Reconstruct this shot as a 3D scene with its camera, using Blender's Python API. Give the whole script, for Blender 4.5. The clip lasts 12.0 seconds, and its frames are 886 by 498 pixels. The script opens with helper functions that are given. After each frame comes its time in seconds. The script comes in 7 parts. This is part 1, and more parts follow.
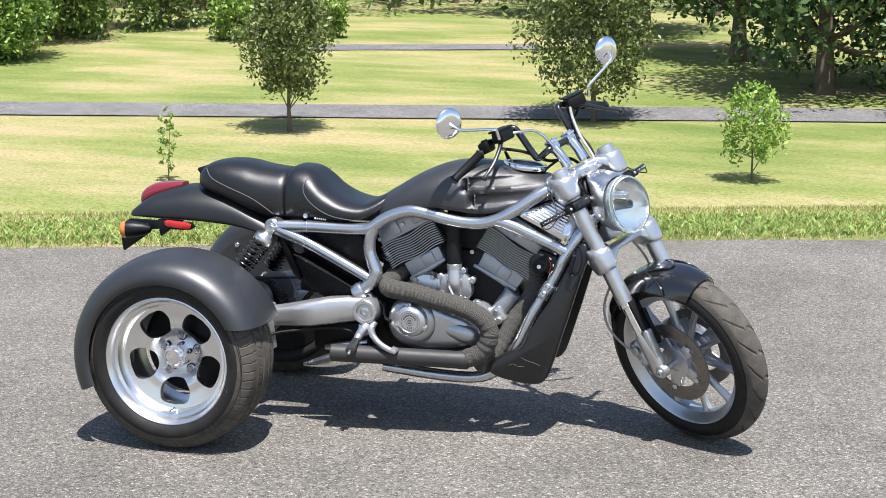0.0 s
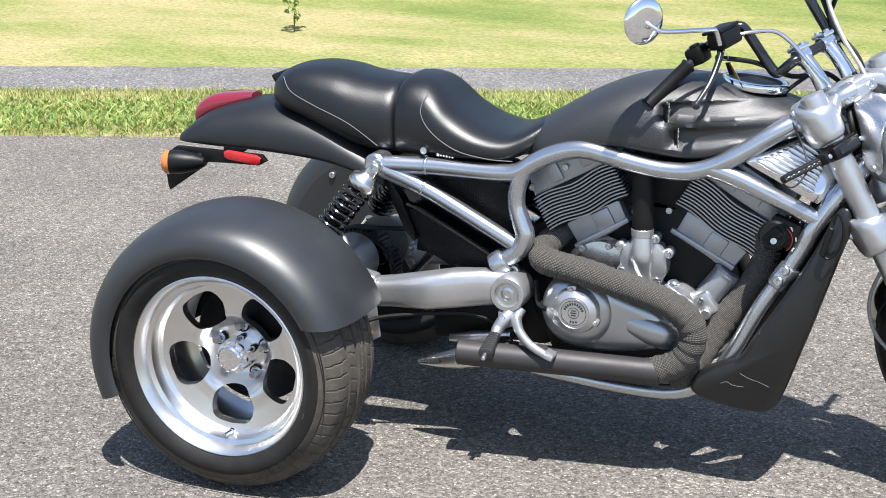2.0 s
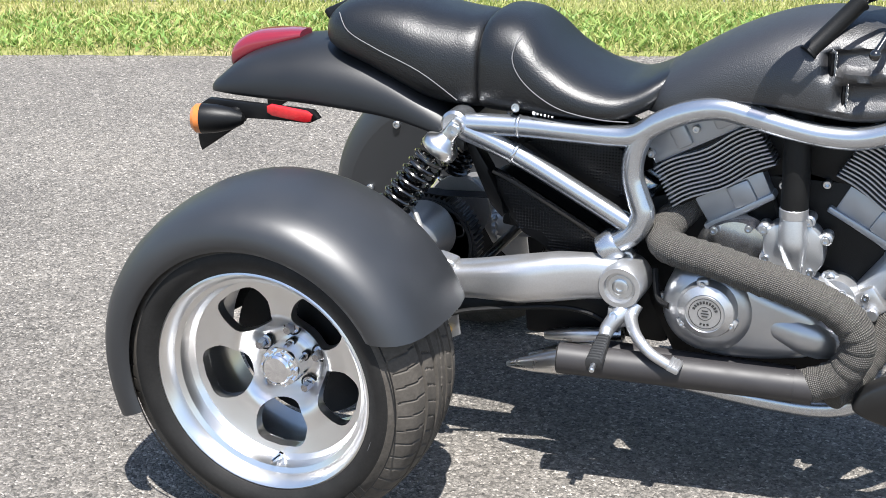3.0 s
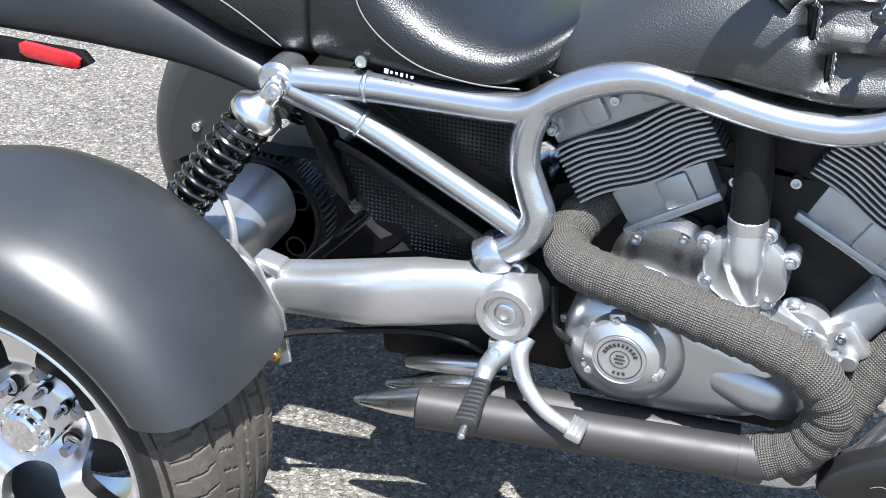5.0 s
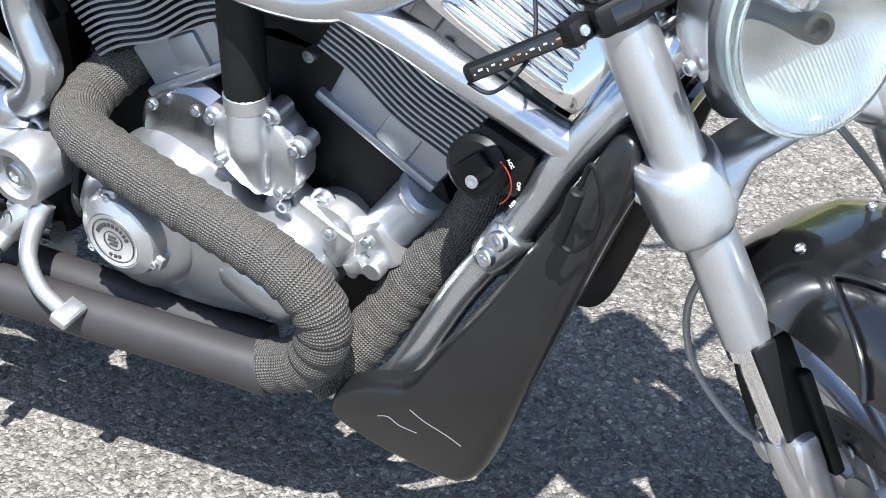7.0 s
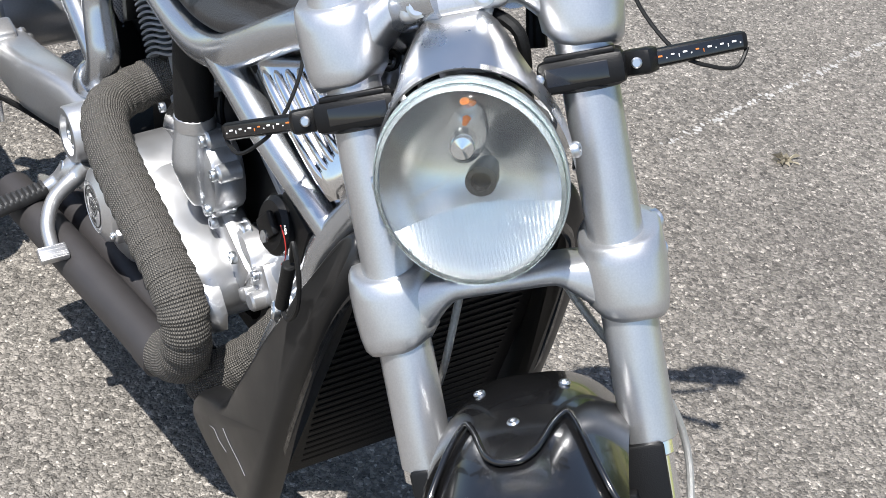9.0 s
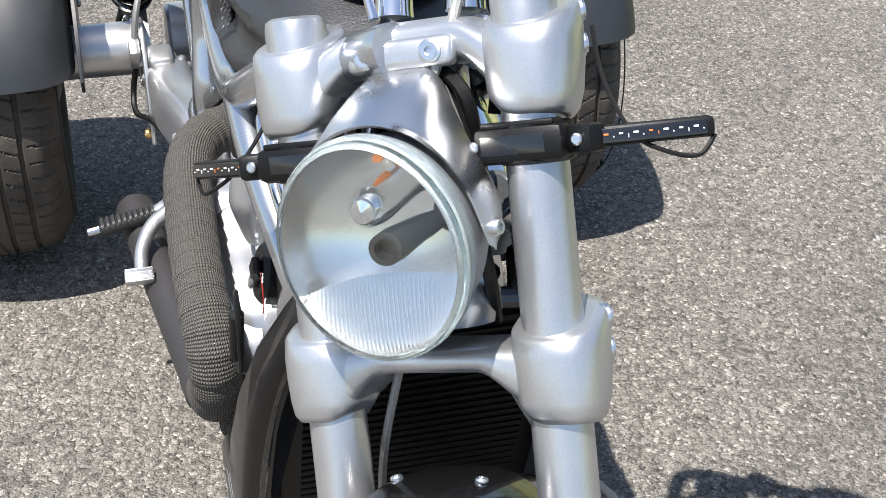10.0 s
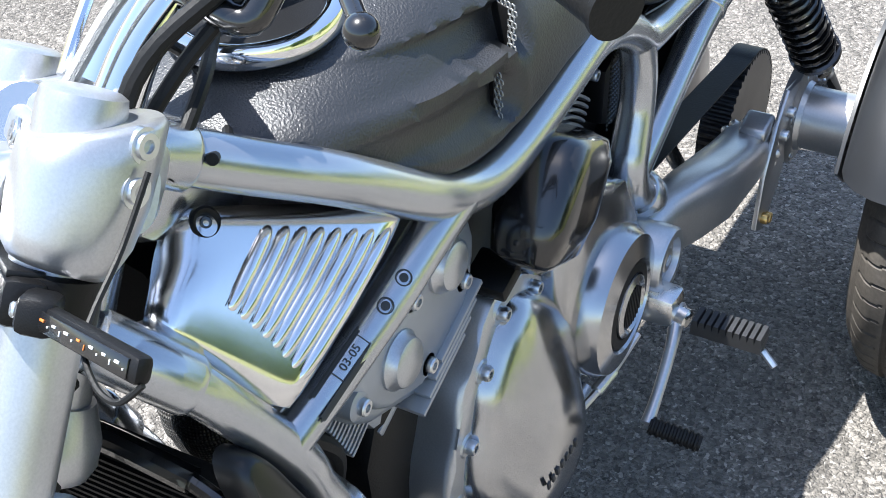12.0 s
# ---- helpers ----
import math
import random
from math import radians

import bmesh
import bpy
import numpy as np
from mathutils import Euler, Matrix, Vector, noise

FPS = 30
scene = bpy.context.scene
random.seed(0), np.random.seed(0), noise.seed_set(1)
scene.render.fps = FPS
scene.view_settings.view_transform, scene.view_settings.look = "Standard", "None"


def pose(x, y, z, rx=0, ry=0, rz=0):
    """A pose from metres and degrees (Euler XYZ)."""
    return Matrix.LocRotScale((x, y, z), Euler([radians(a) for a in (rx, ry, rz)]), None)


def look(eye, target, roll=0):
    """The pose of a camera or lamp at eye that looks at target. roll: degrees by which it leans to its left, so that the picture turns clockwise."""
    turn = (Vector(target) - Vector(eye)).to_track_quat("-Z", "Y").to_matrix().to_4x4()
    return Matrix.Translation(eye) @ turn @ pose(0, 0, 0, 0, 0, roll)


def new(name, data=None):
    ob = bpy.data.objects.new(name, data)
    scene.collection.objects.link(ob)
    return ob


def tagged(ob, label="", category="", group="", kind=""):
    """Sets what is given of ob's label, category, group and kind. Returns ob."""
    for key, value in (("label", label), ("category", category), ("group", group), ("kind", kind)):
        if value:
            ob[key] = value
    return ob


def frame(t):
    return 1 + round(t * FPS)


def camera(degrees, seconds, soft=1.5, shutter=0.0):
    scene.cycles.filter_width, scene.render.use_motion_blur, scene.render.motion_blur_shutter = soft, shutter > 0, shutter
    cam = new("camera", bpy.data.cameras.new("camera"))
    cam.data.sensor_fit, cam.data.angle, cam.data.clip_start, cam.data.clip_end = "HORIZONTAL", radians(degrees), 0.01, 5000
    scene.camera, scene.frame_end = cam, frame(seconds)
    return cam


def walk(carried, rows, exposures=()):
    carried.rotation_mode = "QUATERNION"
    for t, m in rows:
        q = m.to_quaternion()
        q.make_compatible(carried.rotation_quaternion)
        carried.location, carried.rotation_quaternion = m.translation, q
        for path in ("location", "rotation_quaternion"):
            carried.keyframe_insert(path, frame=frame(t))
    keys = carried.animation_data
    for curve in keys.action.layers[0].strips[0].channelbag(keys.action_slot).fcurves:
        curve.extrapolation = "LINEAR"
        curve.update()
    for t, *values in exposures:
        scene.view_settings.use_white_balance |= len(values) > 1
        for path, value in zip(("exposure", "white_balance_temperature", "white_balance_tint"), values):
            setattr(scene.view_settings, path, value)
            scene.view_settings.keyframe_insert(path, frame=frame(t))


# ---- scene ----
cam = camera(35.07, 12.0, 0.9)
PATH = [
    (0, (2.127, -5.0, 1.646), (1.63, -3.1, 1.271), -0.0),
    (0.5, (2.047, -4.598, 1.639), (1.54, -2.708, 1.23), 0.2),
    (1, (1.876, -4.182, 1.637), (1.339, -2.311, 1.178), -0.3),
    (1.5, (1.735, -3.791, 1.615), (1.134, -1.956, 1.095), -0.4),
    (2, (1.585, -3.398, 1.607), (0.921, -1.607, 1.014), -0.2),
    (2.5, (1.394, -3.061, 1.6), (0.693, -1.306, 0.944), -0.9),
    (2.7, (1.33, -2.94, 1.589), (0.617, -1.202, 0.901), -0.7),
    (4.3, (0.972, -2.115, 1.543), (0.378, -0.438, 0.63), -0.4),
    (4.5, (0.976, -2.056, 1.537), (0.401, -0.377, 0.616), -0.2),
    (5, (1.074, -1.886, 1.525), (0.488, -0.237, 0.556), 0.8),
    (5.5, (1.212, -1.727, 1.503), (0.571, -0.144, 0.462), 0.8),
    (6, (1.34, -1.519, 1.487), (0.664, 0.001, 0.376), 0.0),
    (6.5, (1.489, -1.341, 1.487), (0.807, 0.121, 0.304), 0.3),
    (7, (1.761, -1.259, 1.492), (1.019, 0.139, 0.269), 1.3),
    (7.2, (1.872, -1.23, 1.49), (1.115, 0.148, 0.253), 1.8),
    (8.8, (2.391, -0.801, 1.568), (1.08, 0.173, 0.412), 3.6),
    (9, (2.459, -0.737, 1.577), (1.083, 0.165, 0.441), 4.5),
    (9.5, (2.539, -0.544, 1.565), (1.033, 0.159, 0.453), 3.9),
    (10, (2.537, -0.312, 1.551), (0.922, 0.132, 0.458), 1.5),
    (10.5, (2.521, -0.017, 1.533), (0.853, 0.145, 0.441), 0.7),
    (11, (2.437, 0.246, 1.519), (0.791, 0.074, 0.397), 0.6),
    (11.5, (2.237, 0.465, 1.51), (0.658, 0.0, 0.374), 0.1),
    (12, (2.009, 0.662, 1.497), (0.569, -0.125, 0.354), -0.3),
]
EXPOSURES = [(0, 0.98, 6450, 10), (2.5, 1.13, 6450, 10), (4.5, 1.5, 6250, 9), (6, 1.53, 6200, 9), (7, 1.45, 6200, 9), (9, 0.93, 6500, 10), (10, 0.97, 6600, 10), (10.5, 1.07, 6600, 10), (11, 1.28, 6450, 10), (11.5, 1.4, 6300, 9), (12, 1.7, 6250, 9)]
walk(cam, [(t, look(eye, target, roll)) for t, eye, target, roll in PATH], EXPOSURES)

# ---- light ----
SUN = Vector((0.185, -0.295, 0.937)).normalized()
world = bpy.data.worlds.new("sky")
scene.world = world
world.use_nodes = True
wn = world.node_tree.nodes
sky = wn.new("ShaderNodeTexSky")
sky.sky_type, sky.sun_disc = "NISHITA", False
sky.sun_elevation, sky.sun_rotation = math.asin(SUN.z), math.atan2(SUN.x, SUN.y)
sky.air_density, sky.dust_density, sky.ozone_density = 1.0, 1.0, 1.0
wn["Background"].inputs["Strength"].default_value = 0.097
world.node_tree.links.new(sky.outputs["Color"], wn["Background"].inputs["Color"])
sun = new("sun", bpy.data.lights.new("sun", "SUN"))
sun.data.energy, sun.data.angle, sun.data.color = 5.0, radians(0.55), (1.0, 0.975, 0.94)
sun.rotation_euler = SUN.to_track_quat("Z", "Y").to_euler()


# ---- materials ----
def mat(name, color, rough=0.5, metal=0.0, var=0.0, var_scale=6.0, grain=0.0, grain_scale=120.0, bump=0.0, bump_scale=200.0,
        coat=0.0, rough_var=0.0, spec=0.5, color2=None):
    """A Principled material: base colour varied by a coarse and a fine noise, varied roughness, fine relief."""
    m = bpy.data.materials.new(name)
    m.use_nodes = True
    nt, b = m.node_tree, m.node_tree.nodes["Principled BSDF"]
    b.inputs["Roughness"].default_value, b.inputs["Metallic"].default_value = rough, metal
    b.inputs["Coat Weight"].default_value, b.inputs["Coat Roughness"].default_value = coat, 0.05
    b.inputs["Specular IOR Level"].default_value = spec
    b.inputs["Base Color"].default_value = (*color, 1)
    co = nt.nodes.new("ShaderNodeTexCoord")

    def tex(scale, detail=4.0):
        n = nt.nodes.new("ShaderNodeTexNoise")
        n.inputs["Scale"].default_value, n.inputs["Detail"].default_value = scale, detail
        nt.links.new(co.outputs["Object"], n.inputs["Vector"])
        return n.outputs["Fac"]

    col = None
    if var or color2:
        mix = nt.nodes.new("ShaderNodeMix")
        mix.data_type = "RGBA"
        c2 = color2 or tuple(min(1, c * (1 + 2 * var)) for c in color)
        mix.inputs["A"].default_value = (*(tuple(c * (1 - var) for c in color) if not color2 else color), 1)
        mix.inputs["B"].default_value = (*c2, 1)
        nt.links.new(tex(var_scale), mix.inputs["Factor"])
        col = mix.outputs["Result"]
    if grain:
        g = nt.nodes.new("ShaderNodeMix")
        g.data_type, g.blend_type = "RGBA", "OVERLAY"
        g.inputs["Factor"].default_value = grain
        g.inputs["A"].default_value = (*color, 1)
        if col:
            nt.links.new(col, g.inputs["A"])
        nt.links.new(tex(grain_scale, 2.0), g.inputs["B"])
        col = g.outputs["Result"]
    if col:
        nt.links.new(col, b.inputs["Base Color"])
    if rough_var:
        r = nt.nodes.new("ShaderNodeMapRange")
        r.inputs["To Min"].default_value, r.inputs["To Max"].default_value = max(0.02, rough - rough_var), min(1, rough + rough_var)
        nt.links.new(tex(var_scale * 2.3), r.inputs["Value"])
        nt.links.new(r.outputs["Result"], b.inputs["Roughness"])
    if bump:
        bn = nt.nodes.new("ShaderNodeBump")
        bn.inputs["Strength"].default_value, bn.inputs["Distance"].default_value = bump, 0.002
        nt.links.new(tex(bump_scale, 3.0), bn.inputs["Height"])
        nt.links.new(bn.outputs["Normal"], b.inputs["Normal"])
    return m


def ramp(nt, value, stops):
    r = nt.nodes.new("ShaderNodeValToRGB")
    while len(r.color_ramp.elements) < len(stops):
        r.color_ramp.elements.new(0.5)
    for e, (p, c) in zip(r.color_ramp.elements, stops):
        e.position, e.color = p, (*c, 1)
    nt.links.new(value, r.inputs["Fac"])
    return r.outputs["Color"]


def asphalt_material(name, tint, stone_scale=150.0):
    """Worn asphalt: pale and dark stones set in a dark binder, broad stains."""
    m = bpy.data.materials.new(name)
    m.use_nodes = True
    nt, b = m.node_tree, m.node_tree.nodes["Principled BSDF"]
    co = nt.nodes.new("ShaderNodeTexCoord")

    def node(kind, **ins):
        n = nt.nodes.new(kind)
        for k, v in ins.items():
            n.inputs[k].default_value = v
        return n

    def link(a, c):
        nt.links.new(a, c)

    warp = node("ShaderNodeTexNoise", Scale=90.0, Detail=2.0)
    link(co.outputs["Object"], warp.inputs["Vector"])
    vec = nt.nodes.new("ShaderNodeMix")
    vec.data_type = "VECTOR"
    vec.inputs["Factor"].default_value = 0.012
    link(co.outputs["Object"], vec.inputs["A"])
    link(warp.outputs["Color"], vec.inputs["B"])
    st = node("ShaderNodeTexVoronoi", Scale=stone_scale)
    link(vec.outputs["Result"], st.inputs["Vector"])
    big = node("ShaderNodeTexVoronoi", Scale=stone_scale * 0.45)
    link(vec.outputs["Result"], big.inputs["Vector"])
    sep = nt.nodes.new("ShaderNodeSeparateColor")
    link(st.outputs["Color"], sep.inputs["Color"])
    stones = ramp(nt, sep.outputs["Red"], [(0.0, tuple(0.16 * c for c in tint)), (0.45, tuple(0.62 * c for c in tint)), (0.8, tuple(1.08 * c for c in tint)),
                                           (0.935, tuple(1.45 * c for c in tint)), (0.965, tuple(2.2 * c for c in tint)), (1.0, tuple(2.9 * c for c in tint))])
    sepb = nt.nodes.new("ShaderNodeSeparateColor")
    link(big.outputs["Color"], sepb.inputs["Color"])
    bigs = ramp(nt, sepb.outputs["Green"], [(0.0, tuple(0.4 * c for c in tint)), (0.5, tint), (0.93, tuple(1.25 * c for c in tint)), (1.0, tuple(2.4 * c for c in tint))])
    m1 = nt.nodes.new("ShaderNodeMix")
    m1.data_type = "RGBA"
    m1.inputs["Factor"].default_value = 0.36
    link(stones, m1.inputs["A"])
    link(bigs, m1.inputs["B"])
    stain = node("ShaderNodeTexNoise", Scale=1.3, Detail=6.0, Roughness=0.62)
    link(co.outputs["Object"], stain.inputs["Vector"])
    patch = ramp(nt, stain.outputs["Fac"], [(0.3, (0.74, 0.73, 0.72)), (0.55, (1.0, 0.99, 0.97)), (0.75, (1.16, 1.14, 1.1))])
    m2 = nt.nodes.new("ShaderNodeMix")
    m2.data_type, m2.blend_type = "RGBA", "MULTIPLY"
    m2.inputs["Factor"].default_value = 1.0
    link(m1.outputs["Result"], m2.inputs["A"])
    link(patch, m2.inputs["B"])
    link(m2.outputs["Result"], b.inputs["Base Color"])
    b.inputs["Roughness"].default_value = 0.82
    b.inputs["Specular IOR Level"].default_value = 0.35
    add = nt.nodes.new("ShaderNodeMath")
    add.operation = "ADD"
    link(st.outputs["Distance"], add.inputs[0])
    link(big.outputs["Distance"], add.inputs[1])
    bn = node("ShaderNodeBump", Strength=1.0, Distance=0.006)
    bn.invert = True
    link(add.outputs["Value"], bn.inputs["Height"])
    link(bn.outputs["Normal"], b.inputs["Normal"])
    return m


def leaf_material(name, dark, light, rough=0.5):
    m = bpy.data.materials.new(name)
    m.use_nodes = True
    nt, b = m.node_tree, m.node_tree.nodes["Principled BSDF"]
    geo = nt.nodes.new("ShaderNodeNewGeometry")
    col = ramp(nt, geo.outputs["Random Per Island"], [(0.0, dark), (0.6, tuple((a + c) / 2 for a, c in zip(dark, light))), (1.0, light)])
    nt.links.new(col, b.inputs["Base Color"])
    b.inputs["Roughness"].default_value = rough
    tr = nt.nodes.new("ShaderNodeBsdfTranslucent")
    nt.links.new(col, tr.inputs["Color"])
    mx = nt.nodes.new("ShaderNodeMixShader")
    mx.inputs["Fac"].default_value = 0.3
    nt.links.new(b.outputs["BSDF"], mx.inputs[1])
    nt.links.new(tr.outputs["BSDF"], mx.inputs[2])
    nt.links.new(mx.outputs["Shader"], nt.nodes["Material Output"].inputs["Surface"])
    return m


def field_material():
    """Mown summer grass: green with straw-coloured dry patches and mowing streaks."""
    m = bpy.data.materials.new("mown_grass")
    m.use_nodes = True
    nt, b = m.node_tree, m.node_tree.nodes["Principled BSDF"]
    co = nt.nodes.new("ShaderNodeTexCoord")

    def noise_at(scale, stretch=(1, 1, 1), detail=5.0, rough=0.6):
        mp = nt.nodes.new("ShaderNodeMapping")
        mp.inputs["Scale"].default_value = stretch
        mp.inputs["Rotation"].default_value = (0, 0, -0.33)
        nt.links.new(co.outputs["Object"], mp.inputs["Vector"])
        n = nt.nodes.new("ShaderNodeTexNoise")
        n.inputs["Scale"].default_value, n.inputs["Detail"].default_value, n.inputs["Roughness"].default_value = scale, detail, rough
        nt.links.new(mp.outputs["Vector"], n.inputs["Vector"])
        return n.outputs["Fac"]

    broad = ramp(nt, noise_at(0.35, (0.5, 1.4, 1)), [(0.28, (0.11, 0.155, 0.042)), (0.45, (0.19, 0.215, 0.072)), (0.58, (0.29, 0.262, 0.128)), (0.72, (0.37, 0.28, 0.165))])
    fine = ramp(nt, noise_at(24.0, (0.5, 1.4, 1), 8.0, 0.9), [(0.32, (0.16, 0.22, 0.12)), (0.5, (1, 1, 1)), (0.68, (1.75, 1.62, 1.5))])
    mx = nt.nodes.new("ShaderNodeMix")
    mx.data_type, mx.blend_type = "RGBA", "MULTIPLY"
    mx.inputs["Factor"].default_value = 1.0
    nt.links.new(broad, mx.inputs["A"])
    nt.links.new(fine, mx.inputs["B"])
    nt.links.new(mx.outputs["Result"], b.inputs["Base Color"])
    b.inputs["Roughness"].default_value = 0.9
    b.inputs["Specular IOR Level"].default_value = 0.1
    bn = nt.nodes.new("ShaderNodeBump")
    bn.inputs["Strength"].default_value, bn.inputs["Distance"].default_value = 0.8, 0.05
    nt.links.new(noise_at(14.0, (0.6, 1.4, 1), 6.0, 0.7), bn.inputs["Height"])
    nt.links.new(bn.outputs["Normal"], b.inputs["Normal"])
    return m


ASPHALT = asphalt_material("worn_asphalt", (0.212, 0.196, 0.177), 190.0)
ROAD_ASPHALT = asphalt_material("road_asphalt", (0.17, 0.165, 0.165), 60.0)
FIELD = field_material()
BARK = mat("bark", (0.1, 0.075, 0.055), 0.9, var=0.4, var_scale=14, bump=0.8, bump_scale=60)
LEAF_PEAR = leaf_material("pear_leaf", (0.05, 0.08, 0.02), (0.24, 0.28, 0.09))
LEAF_OAK = leaf_material("oak_leaf", (0.03, 0.07, 0.02), (0.14, 0.22, 0.06))
LEAF_YOUNG = leaf_material("young_leaf", (0.13, 0.24, 0.03), (0.35, 0.48, 0.09))
LEAF_SHRUB = leaf_material("shrub_leaf", (0.08, 0.16, 0.03), (0.36, 0.48, 0.1))
LEAF_WOOD = leaf_material("woodland_leaf", (0.04, 0.09, 0.02), (0.26, 0.36, 0.08))
BLADE = leaf_material("grass_blade", (0.16, 0.23, 0.04), (0.55, 0.5, 0.2), 0.6)
WEED = leaf_material("clover_leaf", (0.13, 0.24, 0.045), (0.36, 0.45, 0.13), 0.55)


# ---- mesh helpers ----
def mesh_of(name, verts, faces, material, sharp=35.0, smooth=True):
    me = bpy.data.meshes.new(name)
    me.from_pydata([tuple(v) for v in verts], [], [tuple(f) for f in faces])
    me.update()
    if smooth:
        me.shade_smooth()
        me.set_sharp_from_angle(angle=radians(sharp))
    me.materials.append(material)
    return me


# ---- the ground, road and field ----
TANG, NORM = Vector((0.951, 0.309)), Vector((-0.309, 0.951))


def on_plan(s, v):
    """Plan place from the distance past the lot's middle (s) and along the verge (v)."""
    p = NORM * s + TANG * v
    return p.x, p.y


PROFILE = [(-90, -0.02), (3.3, -0.02), (3.5, 0.02), (4.45, 0.03), (4.9, -0.11), (6.2, -0.7), (8.4, -1.88), (9.2, -2.15), (16.7, -1.93), (17.4, -1.79), (30, -0.9), (45, 0.18), (60, 0.98), (90, 2.0), (400, 6)]


def ground_z(s):
    return float(np.interp(s, [p for p, _ in PROFILE], [z for _, z in PROFILE]))


def sheet(name, s_steps, v_steps, material, lift=0.0, rough=0.0, edge=0.0, label="", kind="structure", category=""):
    verts, faces, n = [], [], len(v_steps)
    for i, s in enumerate(s_steps):
        for v in v_steps:
            so = s
            if edge and i in (0, len(s_steps) - 1):
                so += edge * (noise.noise((v * 2.1, i * 7.7, 0)) + 0.6 * noise.noise((v * 9.0, i * 3.1, 4)))
            x, y = on_plan(so, v)
            verts.append((x, y, ground_z(so) + lift + (rough * noise.noise((x * 0.8, y * 0.8, 2)) if rough else 0)))
    for i in range(len(s_steps) - 1):
        for j in range(n - 1):
            faces.append((i * n + j, i * n + j + 1, (i + 1) * n + j + 1, (i + 1) * n + j))
    ob = new(name, mesh_of(name, verts, faces, material, sharp=180))
    return tagged(ob, label, category, kind=kind)


def spread(a, b, n):
    return [a + (b - a) * i / n for i in range(n + 1)]


sheet("ground", [-90, -40, -10, 2.7, 3.25, 3.4, 3.6, 4.0, 4.3, 4.45, 4.6, 4.75, 4.9, 5.2, 5.7, 6.2, 7.2, 8.4, 9.2, 11, 14, 16.7, 17, 17.4, 18, 20, 23, 26, 30, 36, 45, 52, 60, 90, 200, 400],
      spread(-300, -12, 24) + spread(-11.5, 8, 78) + spread(10, 200, 16), FIELD, rough=0.012, label="sloping mown summer grass with dry straw patches", category="grass")
lot = sheet("road", [-60, -20, -8, -3, 0, 2, 3.2, 3.41], spread(-60, -9, 8) + spread(-8.9, 7, 320) + spread(8, 60, 8), ASPHALT, lift=0.022, edge=0.035,
            label="worn grey asphalt with pale aggregate stones", category="asphalt")
for v in lot.data.vertices:
    v.co.z = 0.0
sheet("lower_road", [9.4, 12, 15, 16.45], spread(-120, -20, 20) + spread(-19.5, 15, 100) + spread(17, 120, 16), ROAD_ASPHALT, lift=0.03, edge=0.06,
      label="smooth grey asphalt lane below the bank", category="road")
# the path crosses the field at a slight angle
pv, pf = [], []
PATH_EDGE = [(-160, 38.6), (-60, 30.0), (-20, 26.6), (0, 24.9), (12, 23.87), (60, 22), (160, 22)]
steps = spread(-160, -40, 12) + spread(-39, 20, 59) + spread(25, 160, 12)
for v in steps:
    s0 = float(np.interp(v, [a for a, _ in PATH_EDGE], [b for _, b in PATH_EDGE]))
    for k, ds in enumerate((0, 0.88, 1.76)):
        so = s0 + ds + (0.05 * noise.noise((v * 1.3, k * 5.0, 1)) if k != 1 else 0)
        x, y = on_plan(so, v)
        pv.append((x, y, ground_z(so) + 0.03))
for i in range(len(steps) - 1):
    for k in range(2):
        pf.append((i * 3 + k, i * 3 + k + 1, i * 3 + k + 4, i * 3 + k + 3))
tagged(new("field_path", mesh_of("field_path", pv, [f[::-1] for f in pf], ROAD_ASPHALT, 180)), "pale grey asphalt path across the grass field", "path", kind="structure")
sheet("far_drive", [37.0, 38.4], spread(-2, 6, 16), ROAD_ASPHALT, lift=0.03, edge=0.1, label="pale grey drive at the back of the field", category="path")


# ---- trees ----
def leaf_cloud(centers, radii, count, size, rng, flat=0.0, shell=0.55):
    """Small pointed leaves scattered through the clumps, as one joined mesh."""
    c = np.array(centers, float)
    r = np.array(radii, float)
    w = r ** 2
    pick = rng.choice(len(c), count, p=w / w.sum())
    d = rng.normal(size=(count, 3))
    d /= np.linalg.norm(d, axis=1)[:, None]
    rad = (shell + (1 - shell) * rng.random(count)) * r[pick] * (0.82 + 0.36 * rng.random(count))
    p = c[pick] + d * rad[:, None] * (1, 1, 1 - flat)
    a = rng.normal(size=(count, 3)) + d * 0.4
    a /= np.linalg.norm(a, axis=1)[:, None]
    b = np.cross(a, rng.normal(size=(count, 3)))
    b /= np.linalg.norm(b, axis=1)[:, None]
    s = size * (0.6 + 0.8 * rng.random(count))[:, None]
    quad = np.stack([p - a * s, p + b * s * 0.5, p + a * s, p - b * s * 0.5], 1).reshape(-1, 3)
    faces = np.arange(count * 4).reshape(-1, 4)
    return quad, faces


def from_arrays(name, verts, faces, material):
    me = bpy.data.meshes.new(name)
    me.from_pydata(verts.tolist(), [], faces.tolist())
    me.materials.append(material)
    return me


def limb(verts, faces, pts, radii, seg=7):
    """Adds a tapered round limb along pts."""
    base = len(verts)
    for i, (p, r) in enumerate(zip(pts, radii)):
        d = (Vector(pts[min(i + 1, len(pts) - 1)]) - Vector(pts[max(i - 1, 0)])).normalized()
        a = d.orthogonal().normalized()
        b = d.cross(a)
        for k in range(seg):
            t = 2 * math.pi * k / seg
            verts.append(tuple(Vector(p) + r * (a * math.cos(t) + b * math.sin(t))))
    for i in range(len(pts) - 1):
        for k in range(seg):
            faces.append((base + i * seg + k, base + i * seg + (k + 1) % seg, base + (i + 1) * seg + (k + 1) % seg, base + (i + 1) * seg + k))


